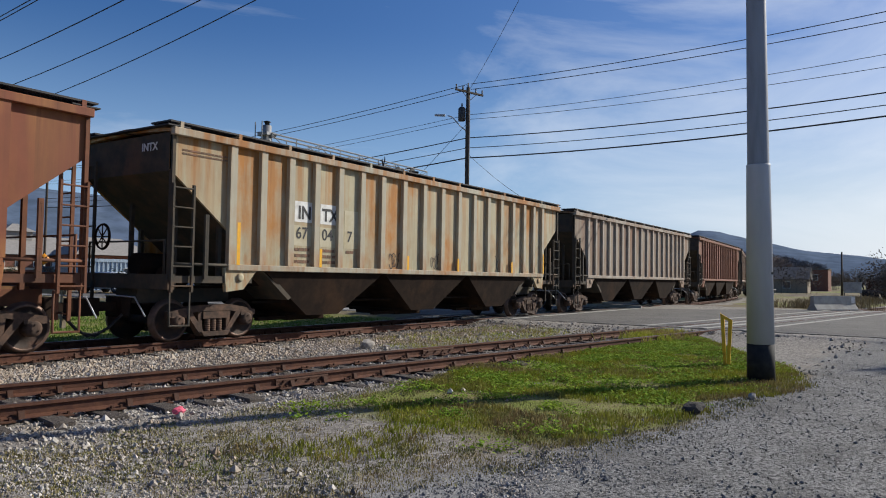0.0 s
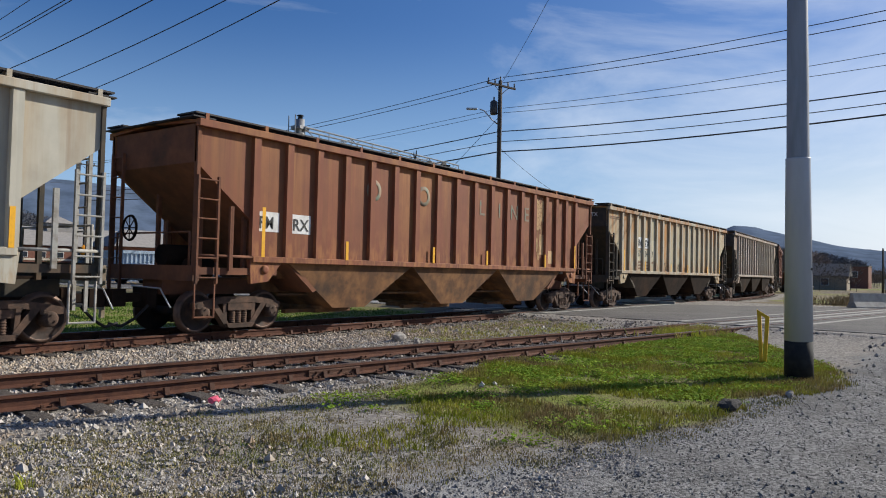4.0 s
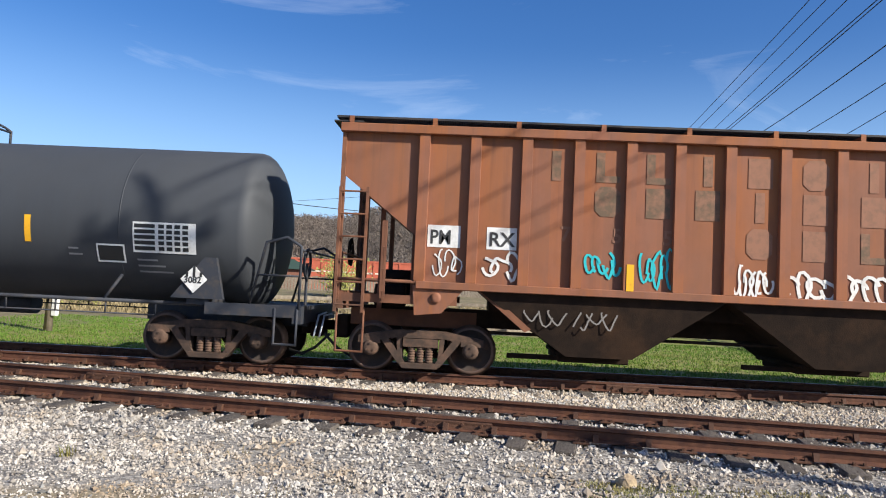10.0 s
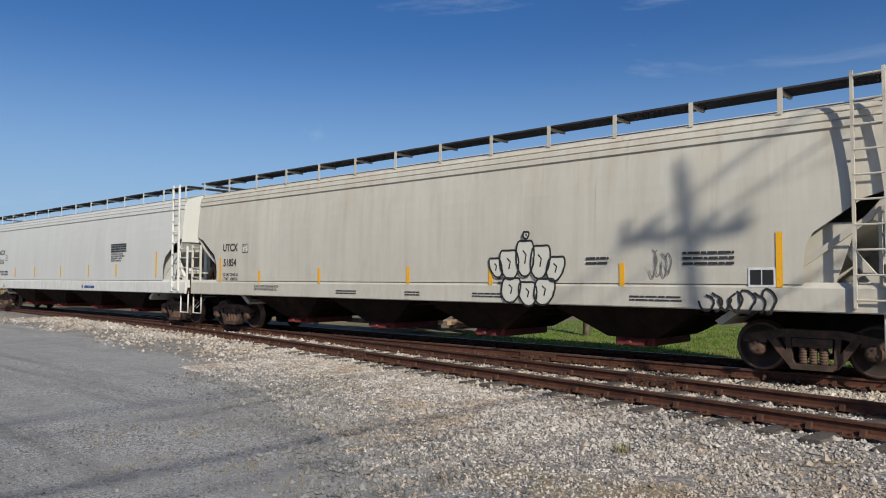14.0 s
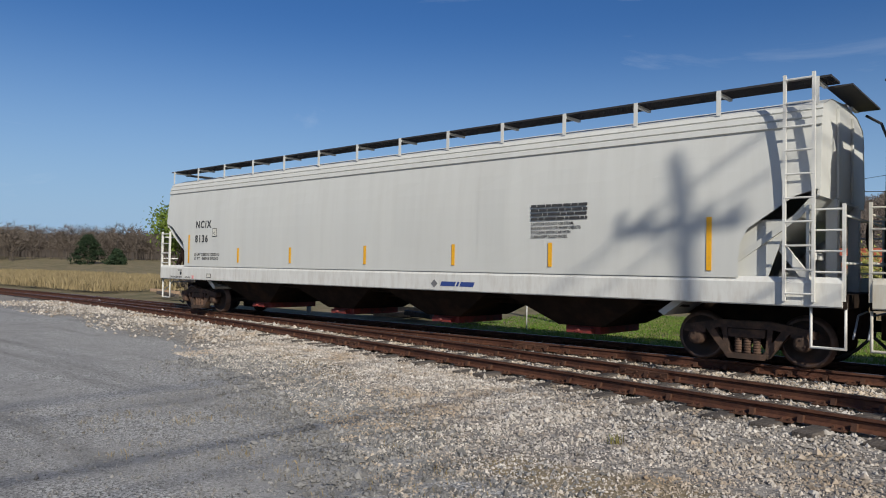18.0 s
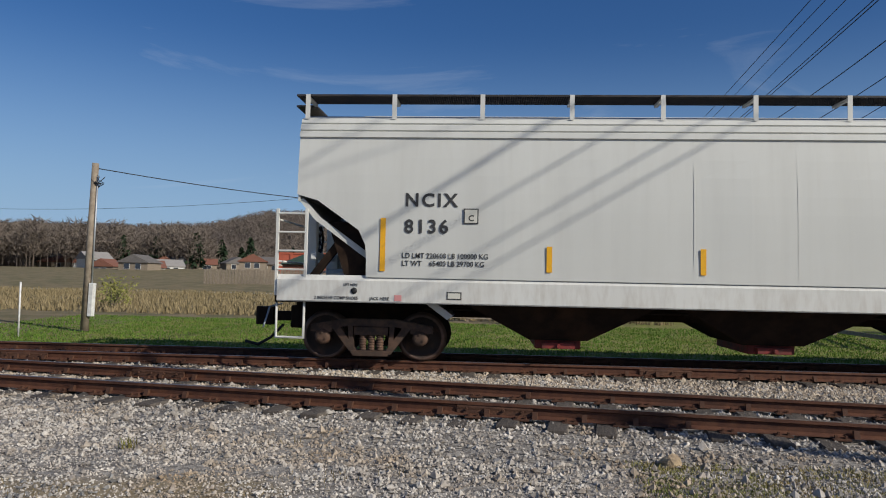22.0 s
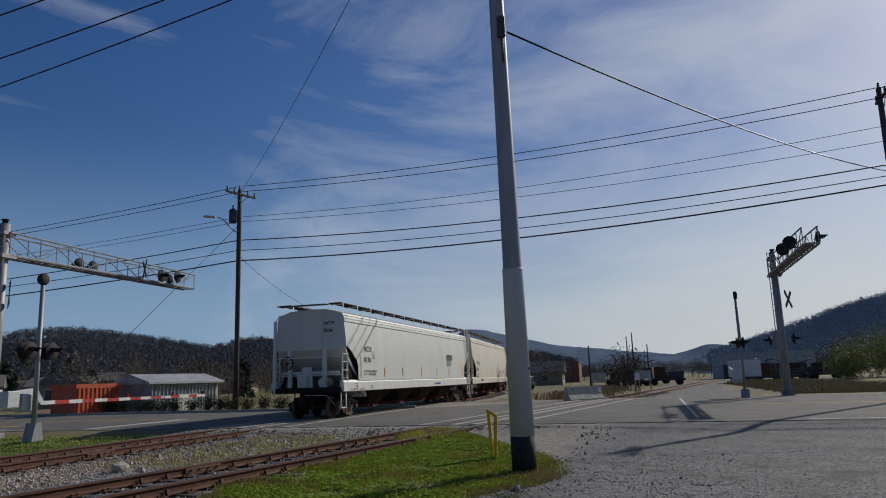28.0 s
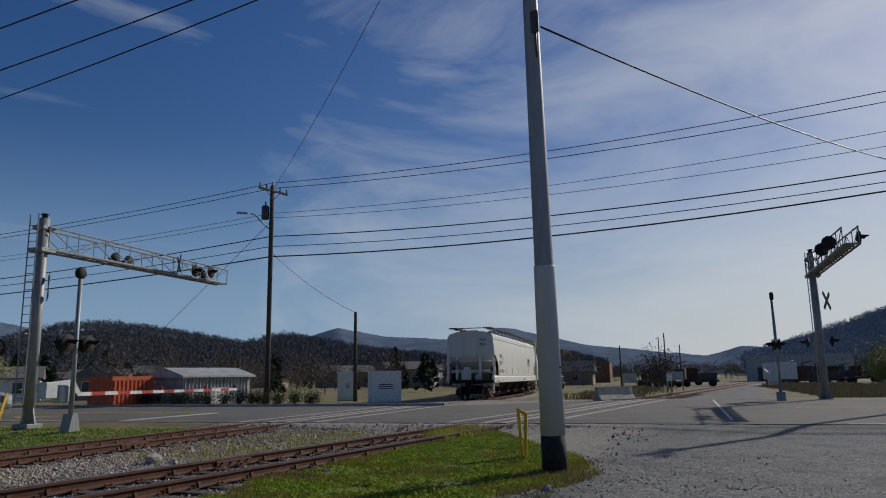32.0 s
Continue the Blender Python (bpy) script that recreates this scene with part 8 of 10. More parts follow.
# ---- road and crossing ----
road = thing("road", "worn four-lane asphalt road over the tracks", "road", kind="structure")
bm = bmesh.new()
outline = [(22.2, -140), (22.2, 140), (35.8, 140), (35.8, 12), (37.5, 9.5), (42.5, 5.5), (43.5, -8), (42.0, -40), (42.0, -140)]
prism(bm, outline, "z", 0.05, 0.165)
part("carriageway", bm, M["asphalt"], road)
for x0, x1, y0, y1, mt in ((22.75, 22.9, 23.5, 120, "road_paint"), (35.2, 35.35, 23.5, 120, "road_paint"), (28.85, 28.97, 22, 120, "road_yellow"), (29.12, 29.24, 22, 120, "road_yellow"), (22.9, 28.7, 20.4, 20.95, "road_paint"),
                          (24.0, 42.0, -1.2, -1.1, "road_paint"), (22.5, 22.65, -60, -4, "road_paint"), (32.4, 32.55, -60, -4, "road_yellow"), (32.7, 32.85, -60, -4, "road_yellow")):
    bm = boxed(x0, x1, y0, y1, 0.166, 0.170)
    part("marking", bm, M[mt], road)
for x, y in ((25.3, 26.5), (26.2, 31.0)):
    bm = bmesh.new()
    prism(bm, [(x - 0.2, y), (x + 0.2, y), (x + 0.2, y + 1.6), (x + 0.6, y + 1.6), (x, y + 2.6), (x - 0.6, y + 1.6), (x - 0.2, y + 1.6)], "z", 0.166, 0.170)
    part("turn_arrow", bm, M["road_yellow"], road)
# crossing panels: pale concrete strips along the rails
crossing = thing("crossing_panels", "pale concrete panels along the rails in the road", "level crossing", kind="structure")
for centre, x0, x1 in ((main_centre, 22.2, 37.0), (spur_centre, 22.2, 42.5)):
    for off in (-1.45, -0.32, 0.32, 1.45):
        x = x0
        while x < x1 - 0.5:
            e = min(x + 2.4, x1)
            d = math.degrees(math.atan((centre(e) - centre(x)) / (e - x)))
            w = 0.12 if abs(off) < 1 else 0.10
            bm = bmesh.new()
            box(bm, 0.01, e - x - 0.01, -w, w, 0.0, 0.012, bevel=0.004)
            ob = part("panel", bm, M["concrete"], crossing)
            ob.matrix_basis = pose(x, centre(x) + off, 0.166, 0, 0, d)
            x = e
pad = thing("barrier", "pale concrete traffic barrier with a reflector beside the track", "barrier")
bm = bmesh.new()
prism(bm, [(-0.3, 0), (-0.3, 0.12), (-0.13, 0.38), (-0.09, 0.82), (0.09, 0.82), (0.13, 0.38), (0.3, 0.12), (0.3, 0)], "x", -1.55, 1.55)
part("block", bm, M["concrete"], pad)
part("reflector", boxed(1.2, 1.45, -0.14, -0.11, 0.45, 0.75), M["panel_white"], pad, "white reflector plate")
pad.matrix_basis = pose(43.0, 4.1, 0.1, 0, 0, -33)


# ---- crossing signals ----
def lamp_pair(parent, x, y, z, facing, label="round crossing light with a black hood"):
    """One hooded crossing light: a backing disc, a lens and a hood. facing: degrees about z, 0 looks towards -y."""
    m = pose(x, y, z, 0, 0, facing)
    bm = bmesh.new()
    lathe(bm, [(-0.02, 0.02), (-0.02, 0.28), (0.0, 0.30), (0.02, 0.28), (0.12, 0.14), (0.14, 0.02)], "y", (0, 0, 0), 20)
    bm.transform(m)
    d = part("signal_light", bm, M["paint_black"], parent, label)
    bm = bmesh.new()
    lathe(bm, [(-0.045, 0.01), (-0.04, 0.08), (-0.025, 0.105), (-0.021, 0.105)], "y", (0, 0, 0), 16)
    bm.transform(m)
    part("lens", bm, M["lens_red"], d)
    bm = bmesh.new()
    n = 9
    ins, outs = [], []
    for k in range(n):
        a = math.pi * (-0.05 + 1.1 * k / (n - 1))
        ln = 0.34 if 1 < k < n - 2 else 0.2
        ins.append((bm.verts.new((0.12 * math.cos(a), -0.02, 0.12 * math.sin(a))), bm.verts.new((0.12 * math.cos(a), -0.02 - ln, 0.12 * math.sin(a) - 0.03))))
        outs.append((bm.verts.new((0.128 * math.cos(a), -0.02, 0.128 * math.sin(a))), bm.verts.new((0.128 * math.cos(a), -0.02 - ln, 0.128 * math.sin(a) - 0.03))))
    for q in (ins, outs):
        for k in range(n - 1):
            bm.faces.new((q[k][0], q[k + 1][0], q[k + 1][1], q[k][1]))
    bm.transform(m)
    part("hood", bm, M["paint_black"], d)


def cantilever(name, label, x, y, top, arm_z, end_x, metal, dark, lights, ladder_side):
    c = thing(name, label, "crossing signal", "signals of the level crossing")
    bm = bmesh.new()
    tube(bm, (x, y, 0.0), (x, y, top), 0.20, 0.18, 16)
    box(bm, x - 0.35, x + 0.35, y - 0.35, y + 0.35, 0.0, 0.2, bevel=0.03)
    for a, b in ((-1, 0), (1, 0), (0, -1), (0, 1)):
        prism(bm, [(x + 0.16 * a - 0.02, 0.2), (x + 0.34 * a + 0.02, 0.2), (x + 0.17 * a, 0.85)], "y", y - 0.02, y + 0.02) if a else prism(bm, [(y + 0.16 * b, 0.2), (y + 0.34 * b, 0.2), (y + 0.17 * b, 0.85)], "x", x - 0.02, x + 0.02)
    part("mast", bm, metal, c)
    bm = bmesh.new()
    lathe(bm, [(0, 0.1), (0.12, 0.1), (0.16, 0.16), (0.2, 0.06)], "z", (x, y, top), 12)
    part("bell", bm, dark, c)
    s = 1 if end_x > x else -1
    L = abs(end_x - x)
    n = 8
    def bar(name, a, b, r, parent, label=""):
        bm = bmesh.new()
        tube(bm, a, b, r, n=6)
        return part(name, bm, metal, parent, label)
    arm = None
    for yy in (-0.3, 0.3):
        for zz in (0.0, 0.85):
            chord = bar("arm" if arm is None else "chord", (x, y + yy, arm_z + zz), (end_x, y + yy, arm_z + zz * 0.85), 0.035 if zz else 0.05, arm or c, "trussed aluminium signal arm" if arm is None else "")
            arm = arm or chord
        for k in range(n + 1):
            px_ = x + s * L * k / n
            bar("upright", (px_, y + yy, arm_z), (px_, y + yy, arm_z + 0.85 - 0.12 * k / n), 0.022, arm)
            if k < n:
                qx = x + s * L * (k + 1) / n
                a, b = ((px_, arm_z + 0.8), (qx, arm_z)) if k % 2 == 0 else ((px_, arm_z), (qx, arm_z + 0.8 - 0.1 * k / n))
                bar("brace", (a[0], y + yy, a[1]), (b[0], y + yy, b[1]), 0.02, arm)
    for k in range(2 * n + 1):
        px_ = x + s * L * k / (2 * n)
        bar("cross_bar", (px_, y - 0.3, arm_z), (px_, y + 0.3, arm_z), 0.02, arm)
    part("walkway", boxed(*sorted((x + s * 0.2, end_x)), y - 0.24, y + 0.24, arm_z + 0.04, arm_z + 0.07), metal, c)
    bm = bmesh.new()
    box(bm, x - 0.34, x + 0.34, y - 0.34, y + 0.34, arm_z - 0.12, arm_z + 0.05, bevel=0.02)
    part("collar", bm, metal, c)
    part("collar", boxed(x - 0.28, x + 0.28, y - 0.28, y + 0.28, arm_z + 0.75, arm_z + 0.9, bevel=0.02), metal, c)
    lx = x + ladder_side * 0.45
    bm = bmesh.new()
    for o in (-0.2, 0.2):
        tube(bm, (lx, y + o, 0.9), (lx, y + o, top + 0.1), 0.025, n=6)
    for k in range(int((top - 1.0) / 0.3)):
        tube(bm, (lx, y - 0.2, 1.1 + 0.3 * k), (lx, y + 0.2, 1.1 + 0.3 * k), 0.014, n=5)
    for zz in (1.4, 3.4, 5.4):
        tube(bm, (lx, y, zz), (x, y, zz), 0.02, n=5)
    part("ladder", bm, metal, c)
    for px_, zz, f in lights:
        lamp_pair(c, px_, y + (-0.5 if abs(f) < 90 else 0.5), zz, f)
    return c


M["mast_grey"] = mat("dull aluminium mast", (0.32, 0.32, 0.32), 0.55, 0.25, (0.22, 0.22, 0.22), 4, stretch=(2, 2, 0.4))
left = cantilever("cantilever_signal", "aluminium cantilever crossing signal over the road lanes", 20.4, 22.65, 7.75, 6.55, 31.5, M["mast_grey"], M["paint_black"],
                  [(24.6, 6.85, 180), (25.4, 6.85, 180), (28.7, 6.85, 0), (29.9, 6.95, 0), (30.6, 6.95, 180), (19.4, 2.9, 180), (21.3, 2.9, 0)], -1)
bm = bmesh.new()
for a in (45, -45):
    box(bm, -0.6, 0.6, -0.01, 0.01, -0.1, 0.1, m=pose(20.3, 22.1, 5.1, 0, a, 50))
part("crossbuck", bm, M["steel_dark"], left, "crossed warning boards seen from behind")
bm = bmesh.new()
for a in (45, -45):
    box(bm, -0.55, 0.55, -0.01, 0.01, -0.09, 0.09, m=pose(27.3, 22.0, 6.95, 0, a, 50))
part("crossbuck", bm, M["steel_dark"], left)
right = cantilever("cantilever_signal", "aluminium cantilever crossing signal across the road seen against the light", 42.0, -6.6, 7.8, 6.6, 32.3, M["mast_grey"], M["paint_black"],
                   [(34.0, 7.0, 90), (35.8, 7.0, 90), (33.2, 7.0, 0), (35.0, 7.0, 180), (41.4, 3.1, 0), (42.7, 3.1, 180)], 1)
bm = bmesh.new()
for a in (45, -45):
    box(bm, -0.01, 0.01, -0.6, 0.6, -0.1, 0.1, m=pose(41.8, -7.1, 5.2, a, 0, 60))
part("crossbuck", bm, M["steel_dark"], right)


def gate_signal(name, label, x, y, height, arm_to, down):
    c = thing(name, label, "crossing signal", "signals of the level crossing")
    bm = bmesh.new()
    tube(bm, (x, y, 0.0), (x, y, height), 0.085, 0.07, 12)
    prism(bm, [(x - 0.24, 0.0), (x + 0.24, 0.0), (x + 0.11, 0.6), (x - 0.11, 0.6)], "y", y - 0.2, y + 0.2)
    part("mast", bm, M["mast_grey"], c)
    bm = bmesh.new()
    lathe(bm, [(-0.1, 0.05), (-0.08, 0.19), (0.0, 0.22), (0.08, 0.19), (0.1, 0.05)], "y", (x, y, height + 0.18), 16)
    part("bell", bm, M["paint_black"], c)
    bm = bmesh.new()
    tube(bm, (x - 0.55, y, 3.05), (x + 0.55, y, 3.05), 0.04, n=8)
    part("light_bar", bm, M["paint_black"], c)
    for s in (-0.45, 0.45):
        lamp_pair(c, x + s, y - 0.12, 2.95, 0)
        lamp_pair(c, x + s, y + 0.12, 2.95, 180)
    bm = bmesh.new()
    box(bm, x - 0.35, x + 0.1, y + 0.12, y + 0.55, 0.95, 1.55, bevel=0.04)
    box(bm, x - 0.95, x - 0.45, y + 0.15, y + 0.5, 1.1, 1.65, bevel=0.03)
    prism(bm, [(x - 0.9, 1.6), (x + 0.6, 1.75), (x + 0.9, 1.3), (x + 0.75, 1.22), (x + 0.45, 1.5), (x - 0.9, 1.35)], "y", y + 0.55, y + 0.62)
    part("gate_mechanism", bm, M["alu"], c, "pale gate drive with counterweights")
    if down:
        n = 15
        x0 = x + 0.8
        L = arm_to - x0
        for k in range(n):
            bm = boxed(x0 + L * k / n, x0 + L * (k + 1) / n, y + 0.57, y + 0.6, 1.16, 1.29 - 0.002 * k)
            part("arm_board", bm, M["gate_stripe"] if k % 2 else M["panel_white"], c)
        for q in (0.45, 0.75, 0.98):
            bm = bmesh.new()
            box(bm, x0 + L * q - 0.06, x0 + L * q + 0.06, y + 0.54, y + 0.63, 1.28, 1.42, bevel=0.02)
            part("arm_lamp", bm, M["lens_red"], c)
        bm = bmesh.new()
        tube(bm, (arm_to - 0.05, y + 0.58, 0.2), (arm_to - 0.05, y + 0.58, 1.15), 0.012, n=5)
        part("arm_prop", bm, M["galv"], c)
    return c


M["gate_stripe"] = mat("red gate stripe", (0.5, 0.04, 0.03), 0.5, 0, (0.35, 0.05, 0.04), 8)
gate_signal("gate_signal", "crossing signal with a lowered red and white gate", 19.55, 19.85, 5.2, 29.9, True)
gate_signal("gate_signal", "crossing signal post across the road", 40.3, -4.32, 5.25, 40.3, False)
for x, y, a in ((18.33, 22.4, 2), (18.7, 22.2, 16)):
    t = thing("yellow_post", "thin yellow marker post in the grass", "post", "yellow marker posts")
    bm = bmesh.new()
    box(bm, -0.05, 0.05, -0.02, 0.02, -0.1, 1.35, m=pose(0, 0, 0, 0, a, 0))
    part("post", bm, M["yellow"], t)
    t.location = (x, y, 0)


# ---- signal cabinets ----
def cabinet(label, x, y, w, d, h, turn):
    c = thing("signal_cabinet", label, "cabinet", "trackside cabinets")
    part("case", boxed(-w / 2, w / 2, -d / 2, d / 2, 0.12, h, bevel=0.02), M["panel_white"], c)
    part("plinth", boxed(-w / 2 - 0.05, w / 2 + 0.05, -d / 2 - 0.05, d / 2 + 0.05, -0.1, 0.118), M["concrete"], c)
    part("roof", boxed(-w / 2 - 0.04, w / 2 + 0.04, -d / 2 - 0.04, d / 2 + 0.04, h + 0.002, h + 0.06, bevel=0.01), M["panel_white"], c)
    part("door", boxed(-w / 2 + 0.06, w / 2 - 0.06, -d / 2 - 0.02, -d / 2 - 0.003, 0.25, h - 0.08, bevel=0.005), M["panel_white"], c)
    part("door_handle", boxed(w / 2 - 0.25, w / 2 - 0.2, -d / 2 - 0.06, -d / 2 - 0.02, h * 0.5, h * 0.5 + 0.15), M["galv"], c)
    bm = bmesh.new()
    for k in range(3):
        box(bm, -w / 2 + 0.5, w / 2 - 0.5, -d / 2 - 0.024, -d / 2 - 0.021, h * 0.6 - 0.12 * k, h * 0.6 - 0.12 * k + 0.05)
    part("notice", bm, M["letter_black"], c)
    c.matrix_basis = pose(x, y, 0.05, 0, 0, turn)


cabinet("pale aluminium signal cabinet beside the main track", 42.0, 18.0, 1.9, 1.7, 1.95, -60)
cabinet("pale aluminium equipment cabinet by a short pole", 46.8, 22.9, 1.3, 1.2, 2.0, -60)


# ---- pasture fences ----
def rail_fence(label, posts, rails, height, seed):
    rnd = random.Random(seed)
    f = thing("rail_fence", label, "fence", "timber fences")
    for (x, y) in posts:
        part("post", boxed(x - 0.065, x + 0.065, y - 0.065, y + 0.065, -0.15, height + rnd.uniform(0.0, 0.08), bevel=0.01), M["wood_grey"], f)
    for (x0, y0), (x1, y1) in zip(posts[:-1], posts[1:]):
        L = math.hypot(x1 - x0, y1 - y0)
        a = math.degrees(math.atan2(y1 - y0, x1 - x0))
        for k in range(rails):
            z = height * (0.16 + 0.78 * k / (rails - 1))
            bm = bmesh.new()
            box(bm, -0.1, L + 0.1, -0.02, 0.02, -0.065, 0.065, bevel=0.006)
            ob = part("rail", bm, M["wood_grey"], f)
            ob.matrix_basis = pose(x0, y0 - 0.08, z, 0, rnd.uniform(-0.8, 0.8), a)


rail_fence("weathered four-rail timber fence along the pasture", [(-7.4, 27.2), (-5.4, 28.0), (-3.4, 28.7), (-1.0, 29.2), (1.8, 29.6)], 4, 1.15, 1)
rail_fence("dark four-rail timber fence ending in a leaning post", [(11.4, 21.2), (11.85, 25.8), (12.1, 29.6), (11.9, 31.6)], 4, 1.42, 2)
rail_fence("dark timber fence across the lane", [(11.9, 31.6), (10.6, 32.0), (9.2, 32.6), (7.9, 33.2)], 4, 1.3, 3)
rail_fence("old gapped timber fence by the pasture gate", [(1.6, 27.6), (4.7, 30.3), (7.5, 32.8)], 3, 1.15, 4)


# ---- small things on the ground ----
def rock(name, label, x, y, z, sx, sy, sz, seed, material):
    bm = bmesh.new()
    bmesh.ops.create_icosphere(bm, subdivisions=2, radius=1.0)
    rnd = random.Random(seed)
    o = Vector((rnd.uniform(0, 50), rnd.uniform(0, 50), 0))
    for v in bm.verts:
        q = 1 + 0.45 * noise.noise(v.co * 1.3 + o)
        v.co = Vector((v.co.x * sx * q, v.co.y * sy * q, v.co.z * sz * q))
    ob = part(name, bm, material)
    ob.location = (x, y, z)
    return tagged(ob, label, "stone")


M["stone_dark"] = mat("dark lump of asphalt", (0.035, 0.032, 0.03), 0.95, 0, (0.07, 0.062, 0.055), 12, bump=0.8, bump_scale=30)
M["stone_tan"] = mat("tan stone", (0.42, 0.32, 0.2), 0.9, 0, (0.3, 0.22, 0.14), 10, bump=0.4)
M["stone_grey"] = mat("grey stone", (0.36, 0.33, 0.29), 0.9, 0, (0.25, 0.22, 0.19), 10, bump=0.4)
M["pink"] = mat("pink spray paint", (0.85, 0.12, 0.2), 0.7, 0, (0.6, 0.1, 0.15), 12)
rock("dark_rock", "dark lump of broken asphalt at the edge of the grass", 8.82, 2.35, 0.05, 0.2, 0.13, 0.09, 1, M["stone_dark"])
rock("tan_stone", "tan stone in the ballast", 1.56, 6.5, 0.04, 0.09, 0.07, 0.07, 2, M["stone_tan"])
rock("grey_rock", "rounded grey rock between the tracks", 12.1, 10.1, 0.08, 0.2, 0.14, 0.12, 3, M["stone_grey"])
rock("pink_stone", "stone sprayed bright pink by a tie end", 5.06, 6.95, 0.04, 0.08, 0.06, 0.05, 4, M["pink"])
rock("pale_stone", "pale stone at the edge of the lot", 10.4, 2.0, 0.03, 0.06, 0.05, 0.05, 5, M["stone_grey"])
post = thing("marker_post", "white marker post with a rusty cap beyond the track", "post")
bm = bmesh.new()
tube(bm, (0, 0, -0.1), (0, 0, 0.86), 0.09, 0.09, 14)
part("shaft", bm, M["steel_white"], post)
bm = bmesh.new()
tube(bm, (0, 0, 0.861), (0, 0, 0.92), 0.095, 0.085, 14)
part("cap", bm, M["plate"], post)
post.location = (-22.4, 17.65, 0)


M["wood_warm"] = mat("split red-brown timber", (0.25, 0.16, 0.10), 0.95, 0, (0.36, 0.26, 0.17), 6, (0.4, 0.65), bump=0.4, bump_scale=40, jitter=0.3)


def timber_pile(label, x, y, n, seed, spread):
    rnd = random.Random(seed)
    t = thing("timber_pile", label, "timber pile", "heaps of old ties")
    for k in range(n):
        L = rnd.uniform(1.2, 2.6)
        bm = boxed(-L / 2, L / 2, -0.11, 0.11, -0.08, 0.08, bevel=0.015)
        ob = part("timber", bm, M["wood_warm"] if rnd.random() < 0.6 else M["tie"], t)
        ob.matrix_basis = pose(rnd.gauss(0, spread), rnd.gauss(0, spread * 0.5), 0.05 + 0.10 * (k % 3), rnd.uniform(-5, 5), rnd.uniform(-5, 5), rnd.uniform(-35, 35))
    t.location = (x, y, 0)


timber_pile("heap of broken grey ties beside the main track", -18.0, 19.2, 20, 1, 1.3)
timber_pile("heap of dark old ties by the pasture", 5.5, 33.0, 10, 2, 1.6)
timber_pile("scatter of rotten ties at the foot of the tree", -34.5, 20.4, 12, 3, 1.6)


# ---- town and vehicles ----
M["brick"] = mat("red-brown brick wall", (0.21, 0.09, 0.06), 0.9, 0, (0.15, 0.065, 0.045), 5, (0.4, 0.7), bump=0.3)
M["brick_red"] = mat("bright red painted wall", (0.42, 0.10, 0.055), 0.85, 0, (0.34, 0.085, 0.05), 2)
M["band_pale"] = mat("pale stone band", (0.6, 0.52, 0.42), 0.85)
M["roof_grey"] = mat("grey shingle roof", (0.17, 0.155, 0.145), 0.95, 0, (0.12, 0.112, 0.105), 3, bump=0.3, spec=0.1)
M["roof_pale"] = mat("pale grey shingle roof", (0.30, 0.28, 0.26), 0.95, 0, (0.24, 0.225, 0.21), 3, bump=0.3, spec=0.1)
M["brick_warm"] = mat("orange-brown brick wall", (0.33, 0.13, 0.075), 0.9, 0, (0.25, 0.10, 0.06), 5, (0.4, 0.7), bump=0.3)
M["roof_green"] = mat("dark green roof", (0.03, 0.055, 0.04), 0.7)
M["metal_blue"] = mat("pale blue corrugated metal", (0.36, 0.44, 0.52), 0.6, 0.1, (0.28, 0.35, 0.42), 2)
M["metal_grey"] = mat("grey corrugated metal", (0.42, 0.42, 0.42), 0.6, 0.2, (0.26, 0.26, 0.27), 2)
M["siding"] = mat("white siding", (0.68, 0.67, 0.64), 0.8, 0, (0.55, 0.54, 0.51), 4)
M["container"] = mat("orange-red container steel", (0.66, 0.13, 0.05), 0.6, 0, (0.42, 0.08, 0.035), 3)
M["glass"] = mat("dark window glass", (0.03, 0.035, 0.045), 0.12, spec=0.7)
M["car_silver"] = mat("silver car paint", (0.42, 0.43, 0.44), 0.3, 0.4, (0.36, 0.37, 0.38), 3)
M["car_white"] = mat("pale silver car paint", (0.62, 0.64, 0.66), 0.3, 0.2)
M["car_dark"] = mat("dark green truck paint", (0.03, 0.038, 0.035), 0.3, 0.2)
M["headlamp"] = mat("clear headlamp", (0.7, 0.72, 0.75), 0.15, 0.3)
M["sign_orange"] = mat("orange sign face", (0.75, 0.28, 0.02), 0.5)


def gable(bm, x0, x1, y0, y1, z0, z1, over=0.3, along="x"):
    if along == "x":
        ym = (y0 + y1) / 2
        prism(bm, [(y0 - over, z0), (ym, z1), (y1 + over, z0), (y1 + over, z0 - 0.12), (y0 - over, z0 - 0.12)], "x", x0 - over, x1 + over)
    else:
        xm = (x0 + x1) / 2
        prism(bm, [(x0 - over, z0), (xm, z1), (x1 + over, z0), (x1 + over, z0 - 0.12), (x0 - over, z0 - 0.12)], "y", y0 - over, y1 + over)


def hip(bm, x0, x1, y0, y1, z0, z1, inset, over=0.5):
    x0, x1, y0, y1 = x0 - over, x1 + over, y0 - over, y1 + over
    ym = (y0 + y1) / 2
    a = [bm.verts.new(p) for p in ((x0, y0, z0), (x1, y0, z0), (x1, y1, z0), (x0, y1, z0))]
    r = [bm.verts.new((x0 + inset, ym, z1)), bm.verts.new((x1 - inset, ym, z1))]
    for f in ((a[0], a[1], r[1], r[0]), (a[2], a[3], r[0], r[1]), (a[1], a[2], r[1]), (a[3], a[0], r[0]), (a[3], a[2], a[1], a[0])):
        bm.faces.new(f)


